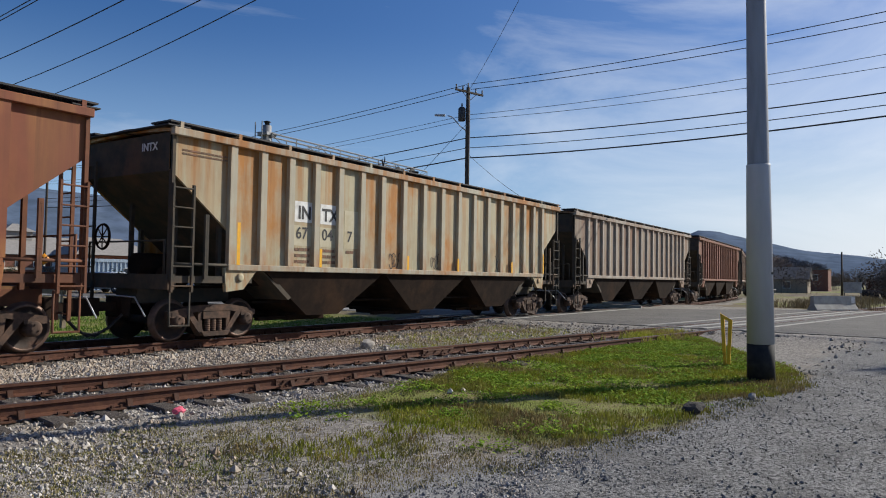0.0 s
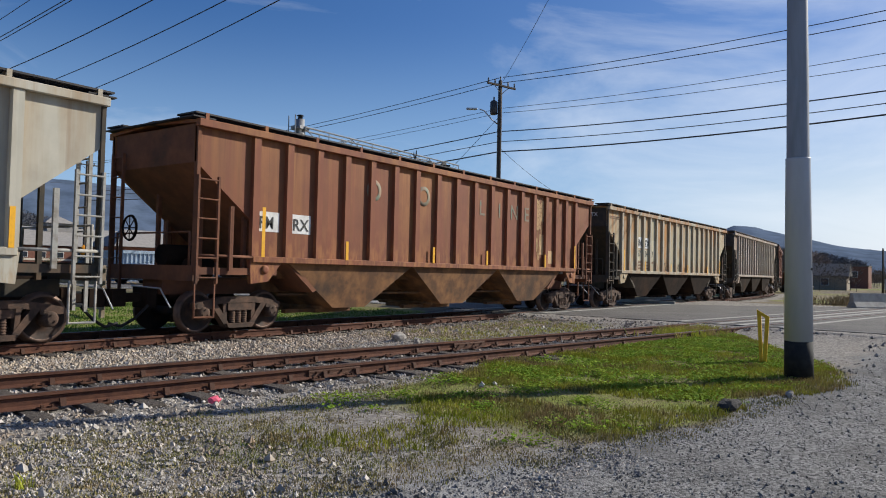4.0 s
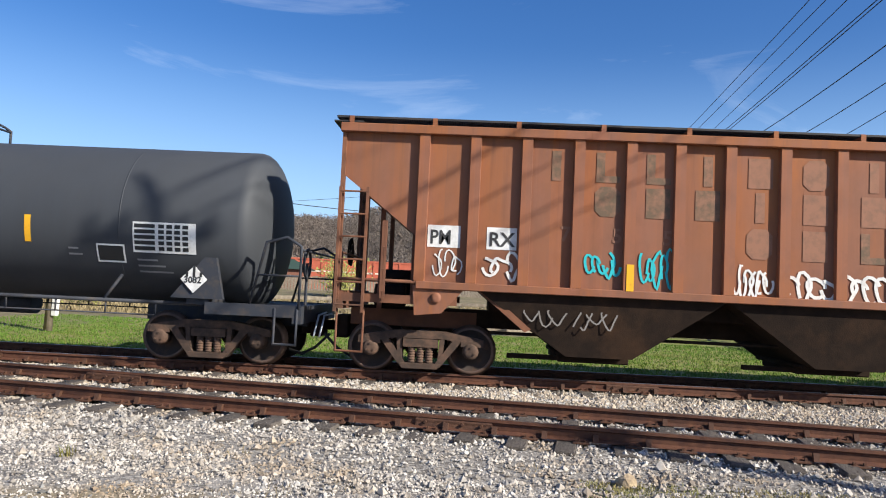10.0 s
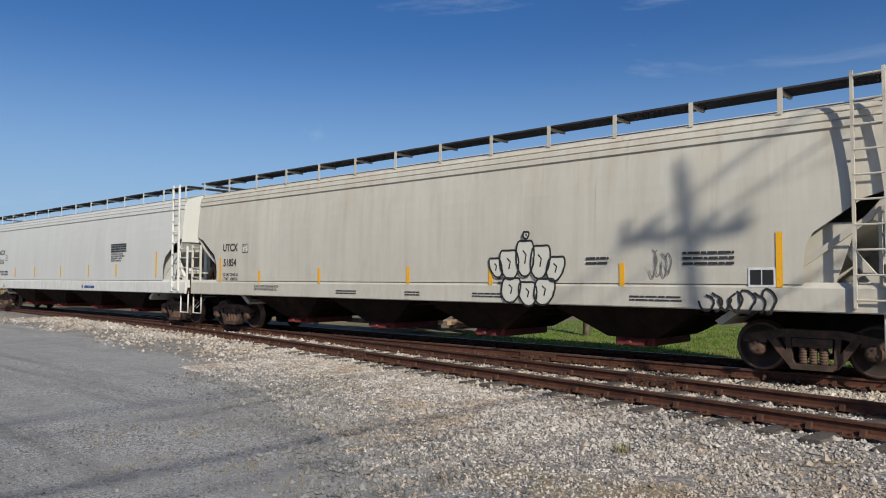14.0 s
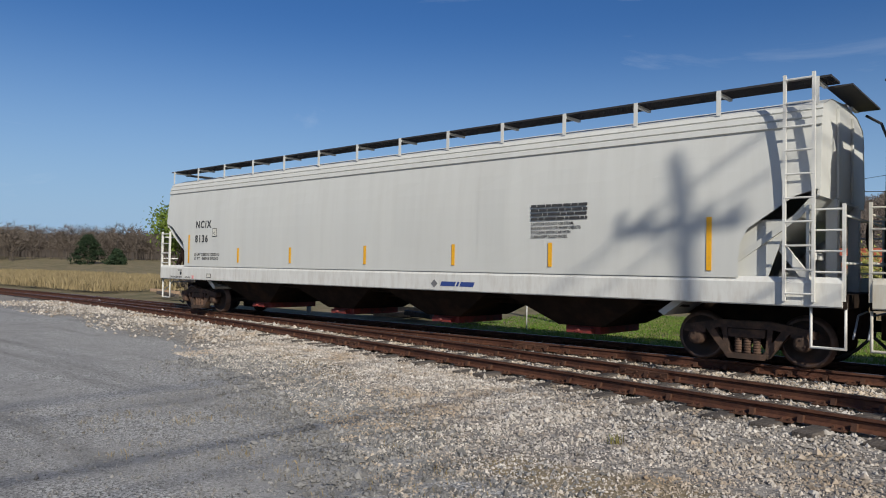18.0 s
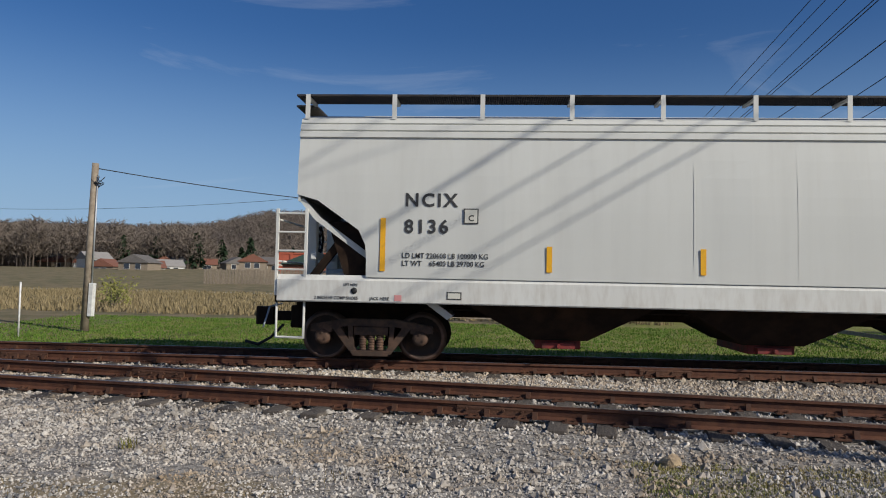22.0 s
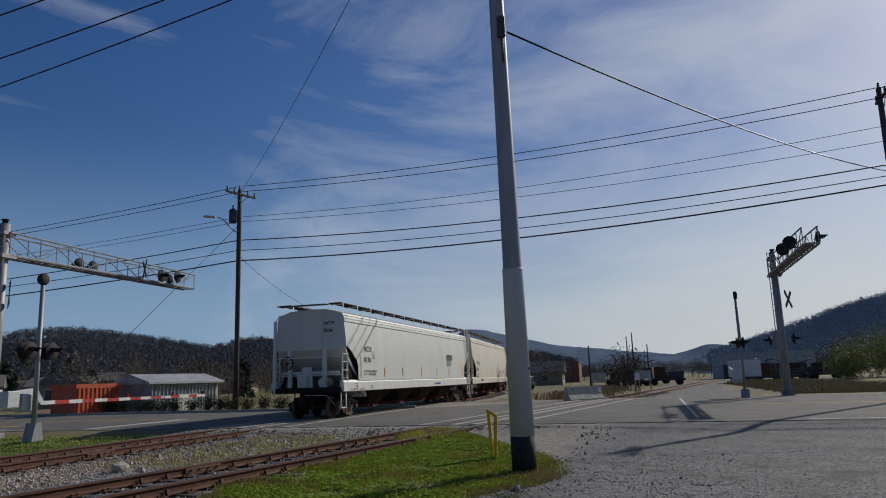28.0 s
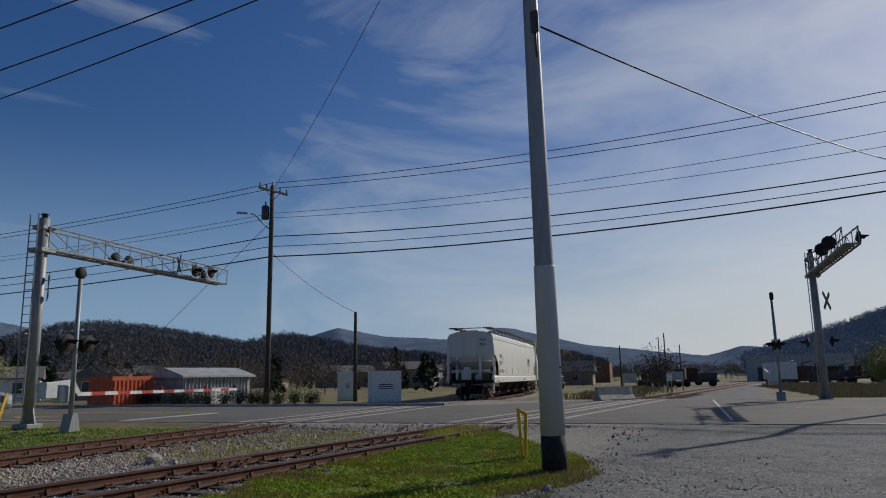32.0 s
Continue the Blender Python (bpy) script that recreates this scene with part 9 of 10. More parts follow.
def house(name, label, at, turn, w, d, h, wall, roof_mat, roof="gable", rise=1.5, windows=(), doors=(), category="building", inset=3.0, z=0.0, group="buildings of the town"):
    """A building: walls, roof, windows and doors on its front, which faces its own -y."""
    t = thing(name, label, category, group)
    part("wall", boxed(0, w, 0, d, -0.8, h), wall, t)
    bm = bmesh.new()
    if roof == "gable":
        gable(bm, 0, w, 0, d, h + 0.05, h + rise)
    elif roof == "gable_y":
        gable(bm, 0, w, 0, d, h + 0.05, h + rise, along="y")
    elif roof == "hip":
        hip(bm, 0, w, 0, d, h + 0.05, h + rise, inset)
    else:
        box(bm, -0.1, w + 0.1, -0.1, d + 0.1, h, h + 0.25)
    part("roof", bm, roof_mat, t)
    for x0, x1, z0, z1 in windows:
        win = part("window", boxed(x0 - 0.06, x1 + 0.06, -0.06, -0.002, z0 - 0.06, z1 + 0.06), M["siding"], t)
        part("pane", boxed(x0, x1, -0.08, -0.062, z0, z1), M["glass"], win)
    for x0, x1, z1 in doors:
        part("door", boxed(x0, x1, -0.06, -0.002, -0.1, z1), M["siding"], t)
    t.matrix_basis = pose(at[0], at[1], z, 0, 0, turn)
    return t


# brick building with a hipped grey roof beyond the road
b = house("brick_building", "long brick building with a grey hipped roof and pale window band", (33.0, 90.0), -5, 23.5, 11.0, 3.1, M["brick"], M["roof_pale"], "hip", 2.5,
          [(1.2 + 2.0 * k, 2.0 + 2.0 * k, 1.75, 2.35) for k in range(9)], z=0.4)
part("stone_band", boxed(0.4, 20.0, -0.04, -0.001, 1.35, 1.6), M["band_pale"], b)
part("stone_band", boxed(0.4, 20.0, -0.04, -0.001, 2.5, 2.68), M["band_pale"], b)
bm = bmesh.new()
box(bm, 9.5, 12.5, 4.0, 7.0, 5.0, 6.1)
hip(bm, 9.5, 12.5, 4.0, 7.0, 6.1, 7.1, 1.6, 0.4)
part("cupola", bm, M["roof_pale"], b)
house("brick_wing", "brick wing with a grey hipped roof", (46.0, 82.5), -5, 9.5, 8.0, 3.2, M["brick_warm"], M["roof_pale"], "hip", 2.3, [(1.0, 1.8, 1.2, 2.4), (6.0, 6.8, 1.2, 2.4)], z=0.4)
# pale blue metal building behind the vehicles
b = house("metal_building", "low pale blue corrugated metal building", (31.0, 54.5), -8, 12.2, 7.0, 2.3, M["metal_blue"], M["metal_blue"], "flat", 0.3, [(3.0, 4.0, 0.9, 1.8), (7.0, 8.0, 0.9, 1.8)], [(5.0, 5.9, 1.95)], z=0.1)
for k in range(34):
    part("rib", boxed(0.2 + 0.35 * k, 0.28 + 0.35 * k, -0.07, -0.001, 0.0, 2.28), M["metal_blue"], b)
house("white_shed", "small white shed with a gable roof", (33.6, 61.0), -30, 2.2, 2.4, 1.5, M["siding"], M["roof_grey"], "gable_y", 0.8, z=0.1, category="shed")
# grey metal shed and red container by the hedge
b = house("metal_shed", "grey corrugated metal shed with a low gable roof behind the hedge", (39.3, 30.9), -12, 5.8, 3.2, 1.95, M["metal_grey"], M["metal_grey"], "gable", 0.6, [], [(2.3, 3.9, 1.2)], category="shed")
for k in range(19):
    part("rib", boxed(0.1 + 0.3 * k, 0.17 + 0.3 * k, -0.07, -0.001, 0.0, 1.93), M["metal_grey"], b)
b = house("red_container", "orange-red corrugated steel container", (35.9, 33.4), -12, 2.9, 2.4, 1.75, M["container"], M["container"], "flat", 0.1, category="container")
for k in range(9):
    part("corrugation", boxed(0.08 + 0.29 * k, 0.22 + 0.29 * k, -0.09, -0.001, 0.0, 1.73), M["container"], b)
house("timber_house", "small brown timber house with a gable roof", (56.2, 57.0), -45, 4.0, 5.0, 2.3, M["wood_grey"], M["roof_grey"], "gable_y", 1.6, [(0.7, 1.3, 0.8, 1.8), (2.5, 3.1, 0.8, 1.8)])
house("white_house", "white cottage with a low grey roof", (50.0, 63.5), -45, 6.0, 5.0, 2.2, M["siding"], M["roof_grey"], "gable", 1.2, [(1.0, 1.8, 0.8, 1.8), (3.8, 4.6, 0.8, 1.8)])
rt = random.Random(77)
for k in range(16):
    az, r = rt.uniform(16, 50), rt.uniform(105, 190)
    w = rt.uniform(6, 12)
    house("town_house", rt.choice(("small pale house among bare trees", "low brown house among bare trees", "brick house among bare trees")), (r * math.cos(radians(az)), r * math.sin(radians(az))), az - 90 + rt.uniform(-25, 25), w, 7.0, rt.uniform(2.2, 3.2),
          rt.choice((M["siding"], M["brick"], M["wood_grey"], M["brick"], M["wood_grey"])), M["roof_grey"], rt.choice(("gable", "hip")), 1.4, [(1.2, 2.2, 0.9, 1.9), (w - 2.4, w - 1.4, 0.9, 1.9)], inset=2.0)
for k in range(22):
    az, r = rt.uniform(107, 123), rt.uniform(150, 205)
    w = rt.uniform(4.5, 7.5)
    house("hillside_house", rt.choice(("white house below the wooded hill", "pale house with a grey roof below the hill")), (r * math.cos(radians(az)), r * math.sin(radians(az))), az - 90 + rt.uniform(-30, 30), w, 6.0, 2.2, rt.choice((M["siding"], M["siding"], M["wood_grey"])), rt.choice((M["roof_grey"], M["roof_pale"], M["brick"])),
          rt.choice(("gable", "gable_y")), 1.6, [(1.2, 2.2, 0.9, 1.9), (w - 2.4, w - 1.4, 0.9, 1.9)], z=rt.uniform(1.0, 3.5))
# the long red building, its board fence and the pavilion roof
b = house("red_building", "long low red building with a pale band behind a board fence", (-34.6, 113.9), 9.5, 26.4, 12.0, 4.6, M["brick_red"], M["brick_red"], "flat", 0.3, z=1.0)
part("pale_band", boxed(0.0, 26.4, -0.05, -0.001, 2.7, 2.95), M["band_pale"], b)
for k in range(6):
    part("pier", boxed(2.0 + 4.2 * k, 2.35 + 4.2 * k, -0.12, -0.001, -0.5, 4.6), M["brick_red"], b)
house("shop_building", "white painted shop front at the end of the red building", (-8.6, 118.6), 9.5, 3.2, 6.0, 5.2, M["siding"], M["siding"], "flat", 0.2, [(0.5, 1.2, 1.0, 2.4)], z=1.0)
house("green_pavilion", "pavilion with a dark green hipped roof", (-29.5, 99.5), 12, 7.0, 6.0, 2.6, M["brick"], M["roof_green"], "hip", 1.5, z=1.0)
fence = thing("board_fence", "tall weathered board fence along the far edge of the field", "fence", "timber fences")
for k in range(134):
    q = k / 133
    x, y = -37 + 50.5 * q, 91.5 + 8 * q - 4 * (q - 0.5) ** 2
    part("board", boxed(x - 0.165, x + 0.165, y - 0.015, y + 0.015, 0.7, 2.6 + 0.08 * ((k * 7) % 3)), M["wood_grey"], fence)
track_lane = part("pavement", boxed(-60, 12, 71.2, 72.4, 0.02, 0.06), M["concrete"])
tagged(track_lane, "pale footpath along the far edge of the field", "path", kind="structure")
# houses at the foot of the hill
house("white_house", "white gabled house beyond the board fence", (14.6, 189.4), -6, 10.0, 7.0, 3.0, M["siding"], M["roof_grey"], "gable", 1.5, [(1.2, 2.2, 0.9, 2.1), (4.4, 5.4, 0.9, 2.1), (7.6, 8.6, 0.9, 2.1)], z=3.0)
house("low_house", "low house with a broad grey roof beyond the board fence", (3.9, 150.0), -2, 7.8, 6.0, 1.6, M["wood_grey"], M["roof_grey"], "hip", 1.3, [(1.5, 2.5, 0.6, 1.4)], z=1.9, inset=2.5)
house("hillside_house", "white house below the wooded hill", (10.5, 199.7), -3, 6.5, 6.0, 2.0, M["siding"], M["roof_grey"], "gable", 1.6, [(1.2, 2.2, 0.9, 1.9), (5.4, 6.4, 0.9, 1.9)], z=5.4)
house("hillside_house", "pale house with a grey roof below the hill", (-4.5, 188.0), 2, 8.0, 6.0, 2.2, M["siding"], M["roof_grey"], "gable", 1.6, [(1.2, 2.2, 0.9, 1.9)], z=3.6)
# houses beyond the field
house("brick_house", "low brick house beyond the evergreens", (-169.0, 126.0), 53, 10.0, 7.0, 2.4, M["brick"], M["roof_grey"], "gable", 1.6, [(1.5, 2.5, 0.8, 1.7), (6.0, 7.0, 0.8, 1.7)], z=2.9)
house("white_workshop", "long low white building with dark doors beyond the field", (-118.5, 121.9), 42, 9.6, 6.0, 2.5, M["siding"], M["siding"], "flat", 0.2, [(5.2, 6.2, 0.6, 1.7), (6.6, 7.6, 0.6, 1.7)], z=2.4)
house("grey_gable_house", "house with a blue-grey gable roof beyond the field", (-111.0, 130.0), 42, 7.0, 6.0, 2.4, M["siding"], M["metal_blue"], "gable", 1.6, z=2.4)
# beyond the crossing, along the yard
house("brick_depot", "tall old brick building by the yard", (165.0, 27.5), -88, 11.0, 9.0, 4.4, M["brick"], M["roof_grey"], "flat", 0.3, [(1.0 + 1.8 * k, 1.9 + 1.8 * k, 2.2, 3.4) for k in range(5)])
house("old_station", "low station with a steep brown roof", (126.0, 23.0), -88, 7.5, 6.0, 2.2, M["wood_grey"], M["roof_grey"], "gable", 2.0, [(1.0, 2.0, 0.8, 1.8), (4.0, 5.0, 0.8, 1.8)])
b = house("warehouse", "large grey warehouse across the yard", (149.5, -10.5), -97, 18.0, 14.0, 4.6, M["metal_grey"], M["metal_grey"], "flat", 0.4)
for k in range(4):
    part("dock_door", boxed(2.0 + 4.0 * k, 4.4 + 4.0 * k, -0.08, -0.002, -0.2, 2.6), M["steel_dark"], b)
def yard_machine(x, y, turn, seed):
    """A dark track machine: frame, engine box, cab, wheels and a raised boom."""
    rnd = random.Random(seed)
    t = thing("track_machine", "dark track machine parked in the yard", "rail equipment", "stored yard equipment")
    part("frame", boxed(0, 4.6, -0.9, 0.9, 0.55, 0.85, bevel=0.03), M["steel_dark"], t)
    part("engine_box", boxed(0.2, 2.1, -0.75, 0.75, 0.86, 1.5 + rnd.uniform(0, 0.5), bevel=0.06), M["steel_dark"], t)
    cab = part("cab", boxed(2.4, 3.7, -0.8, 0.8, 0.86, 2.3, bevel=0.06), M["plate"], t)
    part("cab_window", boxed(2.55, 3.55, -0.83, -0.801, 1.45, 2.1), M["glass_dark"], cab)
    for wx in (0.7, 3.8):
        for q in (-1, 1):
            bm = bmesh.new()
            lathe(bm, [(-0.1, 0.1), (-0.1, 0.4), (0.1, 0.4), (0.1, 0.1)], "y", (wx, q * 0.85, 0.4), 14)
            part("wheel", bm, M["rubber"], t)
    bm = bmesh.new()
    e = rnd.uniform(2.2, 3.0)
    pipe(bm, [(4.3, 0, 0.9), (4.9, 0, e), (3.6, 0, e + 0.35)], 0.09)
    part("boom", bm, M["steel_dark"], t)
    t.matrix_basis = pose(x, y, 0, 0, 0, turn)


for k, (x, y, turn) in enumerate(((92.0, 1.0, 60), (97.0, -3.5, 95), (104.0, 2.5, 70), (109.0, -2.0, 80), (96.0, -15.5, 100), (101.0, -18.5, 85), (108.0, -21.0, 95), (114.0, -25.0, 90), (88.0, 14.5, 65))):
    yard_machine(x, y, turn, 300 + k)
for k, (x, y, w, z0, z1, mt) in enumerate(((62.0, 4.6, 1.2, 0.9, 1.7, "metal_grey"), (72.0, 1.2, 1.5, 1.0, 1.8, "metal_grey"), (66.0, 1.6, 0.45, 1.0, 1.6, "panel_white"))):
    t = thing("yard_sign", "pale board sign on two posts at the yard entrance", "sign", "signs at the yard")
    part("board", boxed(-w / 2, w / 2, -0.03, 0.03, z0, z1, bevel=0.01), M[mt], t)
    for q in (-1, 1):
        part("post", boxed(q * w * 0.45 - 0.05, q * w * 0.45 + 0.05, 0.031, 0.12, -0.1, z1), M["wood_grey"], t)
    t.matrix_basis = pose(x, y, 0, 0, 0, -90 + 12 * k)
for k, (x, y, w, h) in enumerate(((106.0, -24.5, 7.0, 5.0), (100.0, -22.5, 5.0, 3.4), (112.0, -29.0, 8.0, 6.0), (118.0, -33.0, 9.0, 6.5))):
    shrub("yard_shrub", "yellow-green scrub at the edge of the yard", x, y, 0.0, w, h, 320 + k, M["leaf_yellow"], 2600, 0.16, "scrub by the yard")
t = thing("truck_trailer", "white box trailer parked in the yard", "truck")
part("box", boxed(0, 6.0, 0, 2.4, 0.75, 2.75, bevel=0.04), M["siding"], t)
part("chassis", boxed(0.2, 5.8, 0.3, 2.1, 0.45, 0.745), M["steel_dark"], t)
for x in (0.9, 1.9, 5.0):
    for y in (0.25, 2.15):
        bm = bmesh.new()
        lathe(bm, [(-0.12, 0.2), (-0.12, 0.44), (0.12, 0.44), (0.12, 0.2)], "y", (x, y, 0.44), 14)
        part("wheel", bm, M["rubber"], t)
t.matrix_basis = pose(94.0, -12.1, 0, 0, 0, 8)
for x, y, h in ((88.0, 7.5, 5.0), (110.0, 3.0, 7.5), (116.0, 1.0, 6.0), (130.0, 4.5, 8.0)):
    t = thing("yard_pole", "thin dark pole in the yard", "utility pole", "poles of the overhead line")
    bm = bmesh.new()
    tube(bm, (0, 0, 0), (0, 0, h), 0.12, 0.08, 8)
    part("shaft", bm, M["pole_wood"], t)
    t.location = (x, y, 0)

# hedge row and verge along the road's far side
for k in range(17):
    q = k / 16
    shrub("hedge_shrub", "round clipped dark shrub in the roadside bed", 37.0 + 0.9 * math.sin(k * 1.3) * 0.3 + 1.2 * (1 - q), 36.5 - 16.0 * q, 0.12, 1.25, 0.85, 200 + k, M["leaf_hedge"], 800, 0.05, "shrubs of the roadside bed")
bm = bmesh.new()
box(bm, 35.81, 35.98, 12, 138, 0.05, 0.3, bevel=0.02)
tagged(part("kerb", bm, M["concrete"]), "pale concrete kerb along the road", "kerb", kind="structure")
for k in range(5):
    shrub("dark_shrub", "clipped dark shrub beside the brick building", 32.0 + 2.6 * k, 76.0 - 1.4 * k, 0.2, 1.8, 1.9, 230 + k, M["leaf_hedge"], 600, 0.09, "shrubs by the brick building")
shrub("dark_shrub", "dark shrub beside the vehicles", 28.6, 46.5, 0.1, 1.5, 1.7, 240, M["leaf_hedge"], 700, 0.07)
shrub("dark_shrub", "dark shrub beside the vehicles", 30.4, 44.5, 0.1, 1.4, 1.6, 241, M["leaf_hedge"], 700, 0.07)
t = thing("road_sign", "back of a road sign on a thin post", "sign")
bm = bmesh.new()
tube(bm, (0, 0, 0), (0, 0, 3.4), 0.035, 0.035, 8)
part("post", bm, M["galv"], t)
part("plate", boxed(-0.45, 0.45, -0.03, -0.01, 2.55, 3.45, bevel=0.01), M["galv"], t)
t.location = (21.6, 31.5, 0.1)
t = thing("warning_sign", "orange diamond warning sign with a black cross", "sign")
bm = bmesh.new()
tube(bm, (0, 0, 0), (0, 0, 2.2), 0.035, 0.035, 8)
part("post", bm, M["galv"], t)
bm = bmesh.new()
lathe(bm, [(-0.05, 0.01), (-0.05, 0.42), (-0.03, 0.42)], "y", (0, 0, 2.3), 4)
part("plate", bm, M["sign_orange"], t)
bm = bmesh.new()
for a in (45, -45):
    box(bm, -0.28, 0.28, -0.058, -0.052, -0.04, 0.04, m=pose(0, 0, 2.3, 0, a, 0))
part("cross", bm, M["panel_black"], t)
t.matrix_basis = pose(26.5, 52.0, 0.15, 0, 0, -25)


def vehicle(name, label, paint, L, W, H, hood, cab0, cab1, belt, kind, wheel_r):
    """A road vehicle that faces its own +x: body, cabin, glass, wheels, lamps."""
    v = thing(name, label, "car", "vehicles waiting at the crossing")
    zb = 0.28
    bm = bmesh.new()
    side = [(0.02, zb + 0.12), (0.0, belt * 0.8), (0.08, belt), (cab0, belt + 0.02), (L - hood, belt), (L - 0.25, hood * 0.0 + belt * 0.92), (L - 0.02, belt * 0.78), (L, zb + 0.15), (L - 0.1, zb), (0.12, zb)]
    fs = prism(bm, side, "y", -W / 2, W / 2)
    bmesh.ops.bevel(bm, geom=[e for e in bm.edges], offset=0.05, segments=2, affect="EDGES")
    part("body", bm, paint, v, smooth=True)
    bm = bmesh.new()
    x0, x1 = cab0, cab1
    rx0, rx1 = (x0 + 0.25, x1 - 0.75)
    base = [(x0, -W / 2 + 0.05, belt), (x1, -W / 2 + 0.05, belt), (x1, W / 2 - 0.05, belt), (x0, W / 2 - 0.05, belt)]
    roof = [(rx0, -W / 2 + 0.2, H), (rx1, -W / 2 + 0.2, H), (rx1, W / 2 - 0.2, H), (rx0, W / 2 - 0.2, H)]
    a = [bm.verts.new(p) for p in base]
    b = [bm.verts.new(p) for p in roof]
    for i in range(4):
        bm.faces.new((a[i], a[(i + 1) % 4], b[(i + 1) % 4], b[i]))
    bm.faces.new(b)
    bm.faces.new(a[::-1])
    bmesh.ops.bevel(bm, geom=[e for e in bm.edges], offset=0.04, segments=2, affect="EDGES")
    part("cabin", bm, paint, v, smooth=True)
    # glass: a little proud of the cabin
    def quad(name, pts, lift):
        bm = bmesh.new()
        n = (Vector(pts[1]) - Vector(pts[0])).cross(Vector(pts[3]) - Vector(pts[0])).normalized()
        lower = [bm.verts.new(Vector(p) + n * (lift - 0.008)) for p in pts]
        upper = [bm.verts.new(Vector(p) + n * lift) for p in pts]
        bm.faces.new(upper)
        bm.faces.new(lower[::-1])
        for i in range(4):
            bm.faces.new((lower[i], lower[(i + 1) % 4], upper[(i + 1) % 4], upper[i]))
        part(name, bm, M["glass_dark"], v)

    def on_side(s, u0, u1, name):
        y0, y1 = s * (W / 2 - 0.05), s * (W / 2 - 0.2)
        def p(u, q):
            xa, xb = x0 + (x1 - x0) * u, rx0 + (rx1 - rx0) * u
            return (xa + (xb - xa) * q, y0 + (y1 - y0) * q, belt + (H - belt) * q)
        pts = [p(u0, 0.12), p(u1, 0.12), p(u1, 0.86), p(u0, 0.86)]
        quad(name, pts if s < 0 else pts[::-1], 0.012)
    cuts = {"suv": ((0.04, 0.3), (0.34, 0.62), (0.66, 0.93)), "sedan": ((0.1, 0.5), (0.54, 0.9)), "pickup": ((0.08, 0.42), (0.48, 0.9))}[kind]
    for u0, u1 in cuts:
        on_side(-1, u0, u1, "side_window")
        on_side(1, u0, u1, "side_window")
    w = W / 2
    quad("windscreen", [(x1 - 0.08, -w + 0.14, belt + 0.08), (x1 - 0.08, w - 0.14, belt + 0.08), (rx1 + 0.08, w - 0.27, H - 0.07), (rx1 + 0.08, -w + 0.27, H - 0.07)], 0.015)
    quad("rear_window", [(x0 + 0.03, w - 0.14, belt + 0.08), (x0 + 0.03, -w + 0.14, belt + 0.08), (rx0 - 0.03, -w + 0.27, H - 0.07), (rx0 - 0.03, w - 0.27, H - 0.07)], 0.015)
    for x in (L * 0.185, L * 0.81):
        for s in (-1, 1):
            bm = bmesh.new()
            lathe(bm, [(-0.11, 0.2), (-0.12, wheel_r * 0.68), (-0.1, wheel_r), (0.1, wheel_r), (0.12, wheel_r * 0.68), (0.11, 0.2)], "y", (x, s * (W / 2 - 0.08), wheel_r), 20)
            wh = part("wheel", bm, M["rubber"], v)
            bm = bmesh.new()
            lathe(bm, [(-0.02, 0.02), (-0.02, wheel_r * 0.6), (0.02, wheel_r * 0.6), (0.02, 0.02)], "y", (x, s * (W / 2 + 0.035), wheel_r), 16)
            part("rim", bm, M["chrome"], wh)
            bm = bmesh.new()
            lathe(bm, [(-0.02, 0.02), (-0.02, wheel_r * 1.14), (0.0, wheel_r * 1.14), (0.0, 0.02)], "y", (x, s * (W / 2 - 0.0), wheel_r + 0.02), 20)
            part("wheel_arch", bm, M["rubber"], v)
    for s in (-1, 1):
        part("headlight", boxed(L - 0.22, L - 0.03, *sorted((s * (w - 0.42), s * (w - 0.06))), belt * 0.7, belt * 0.86, bevel=0.02), M["headlamp"], v)
        part("mirror", boxed(x1 - 0.75, x1 - 0.6, *sorted((s * (w - 0.02), s * (w + 0.17))), belt + 0.03, belt + 0.2, bevel=0.03), paint, v)
    part("grille", boxed(L - 0.06, L + 0.012, -w + 0.5, w - 0.5, belt * 0.55, belt * 0.8, bevel=0.01), M["steel_dark"], v)
    part("bumper", boxed(L - 0.12, L + 0.05, -w + 0.08, w - 0.08, zb + 0.05, zb + 0.25, bevel=0.03), M["chrome"] if kind != "sedan" else paint, v)
    part("plate", boxed(L + 0.052, L + 0.06, -0.16, 0.16, zb + 0.09, zb + 0.2), M["panel_white"], v)
    return v


suv = vehicle("suv", "silver sport utility vehicle waiting on the road", M["car_silver"], 5.1, 2.0, 1.92, 1.35, 0.1, 3.95, 1.12, "suv", 0.4)
suv.matrix_basis = pose(26.0, 36.6, 0.165, 0, 0, -84)
sedan = vehicle("sedan", "pale silver sedan waiting behind another vehicle", M["car_white"], 4.6, 1.8, 1.43, 1.2, 0.65, 3.65, 0.92, "sedan", 0.33)
sedan.matrix_basis = pose(28.0, 49.0, 0.165, 0, 0, -80)
pickup = vehicle("pickup", "dark pickup truck waiting in the queue", M["car_dark"], 5.4, 1.95, 1.75, 1.5, 2.1, 4.2, 1.08, "pickup", 0.38)
pickup.matrix_basis = pose(25.4, 52.3, 0.165, 0, 0, -78)
far_car = vehicle("blue_car", "blue car parked beside the brick building", M["tag_teal"], 4.4, 1.75, 1.4, 1.2, 0.6, 3.5, 0.9, "sedan", 0.32)
far_car.matrix_basis = pose(36.0, 60.0, 0.12, 0, 0, -20)


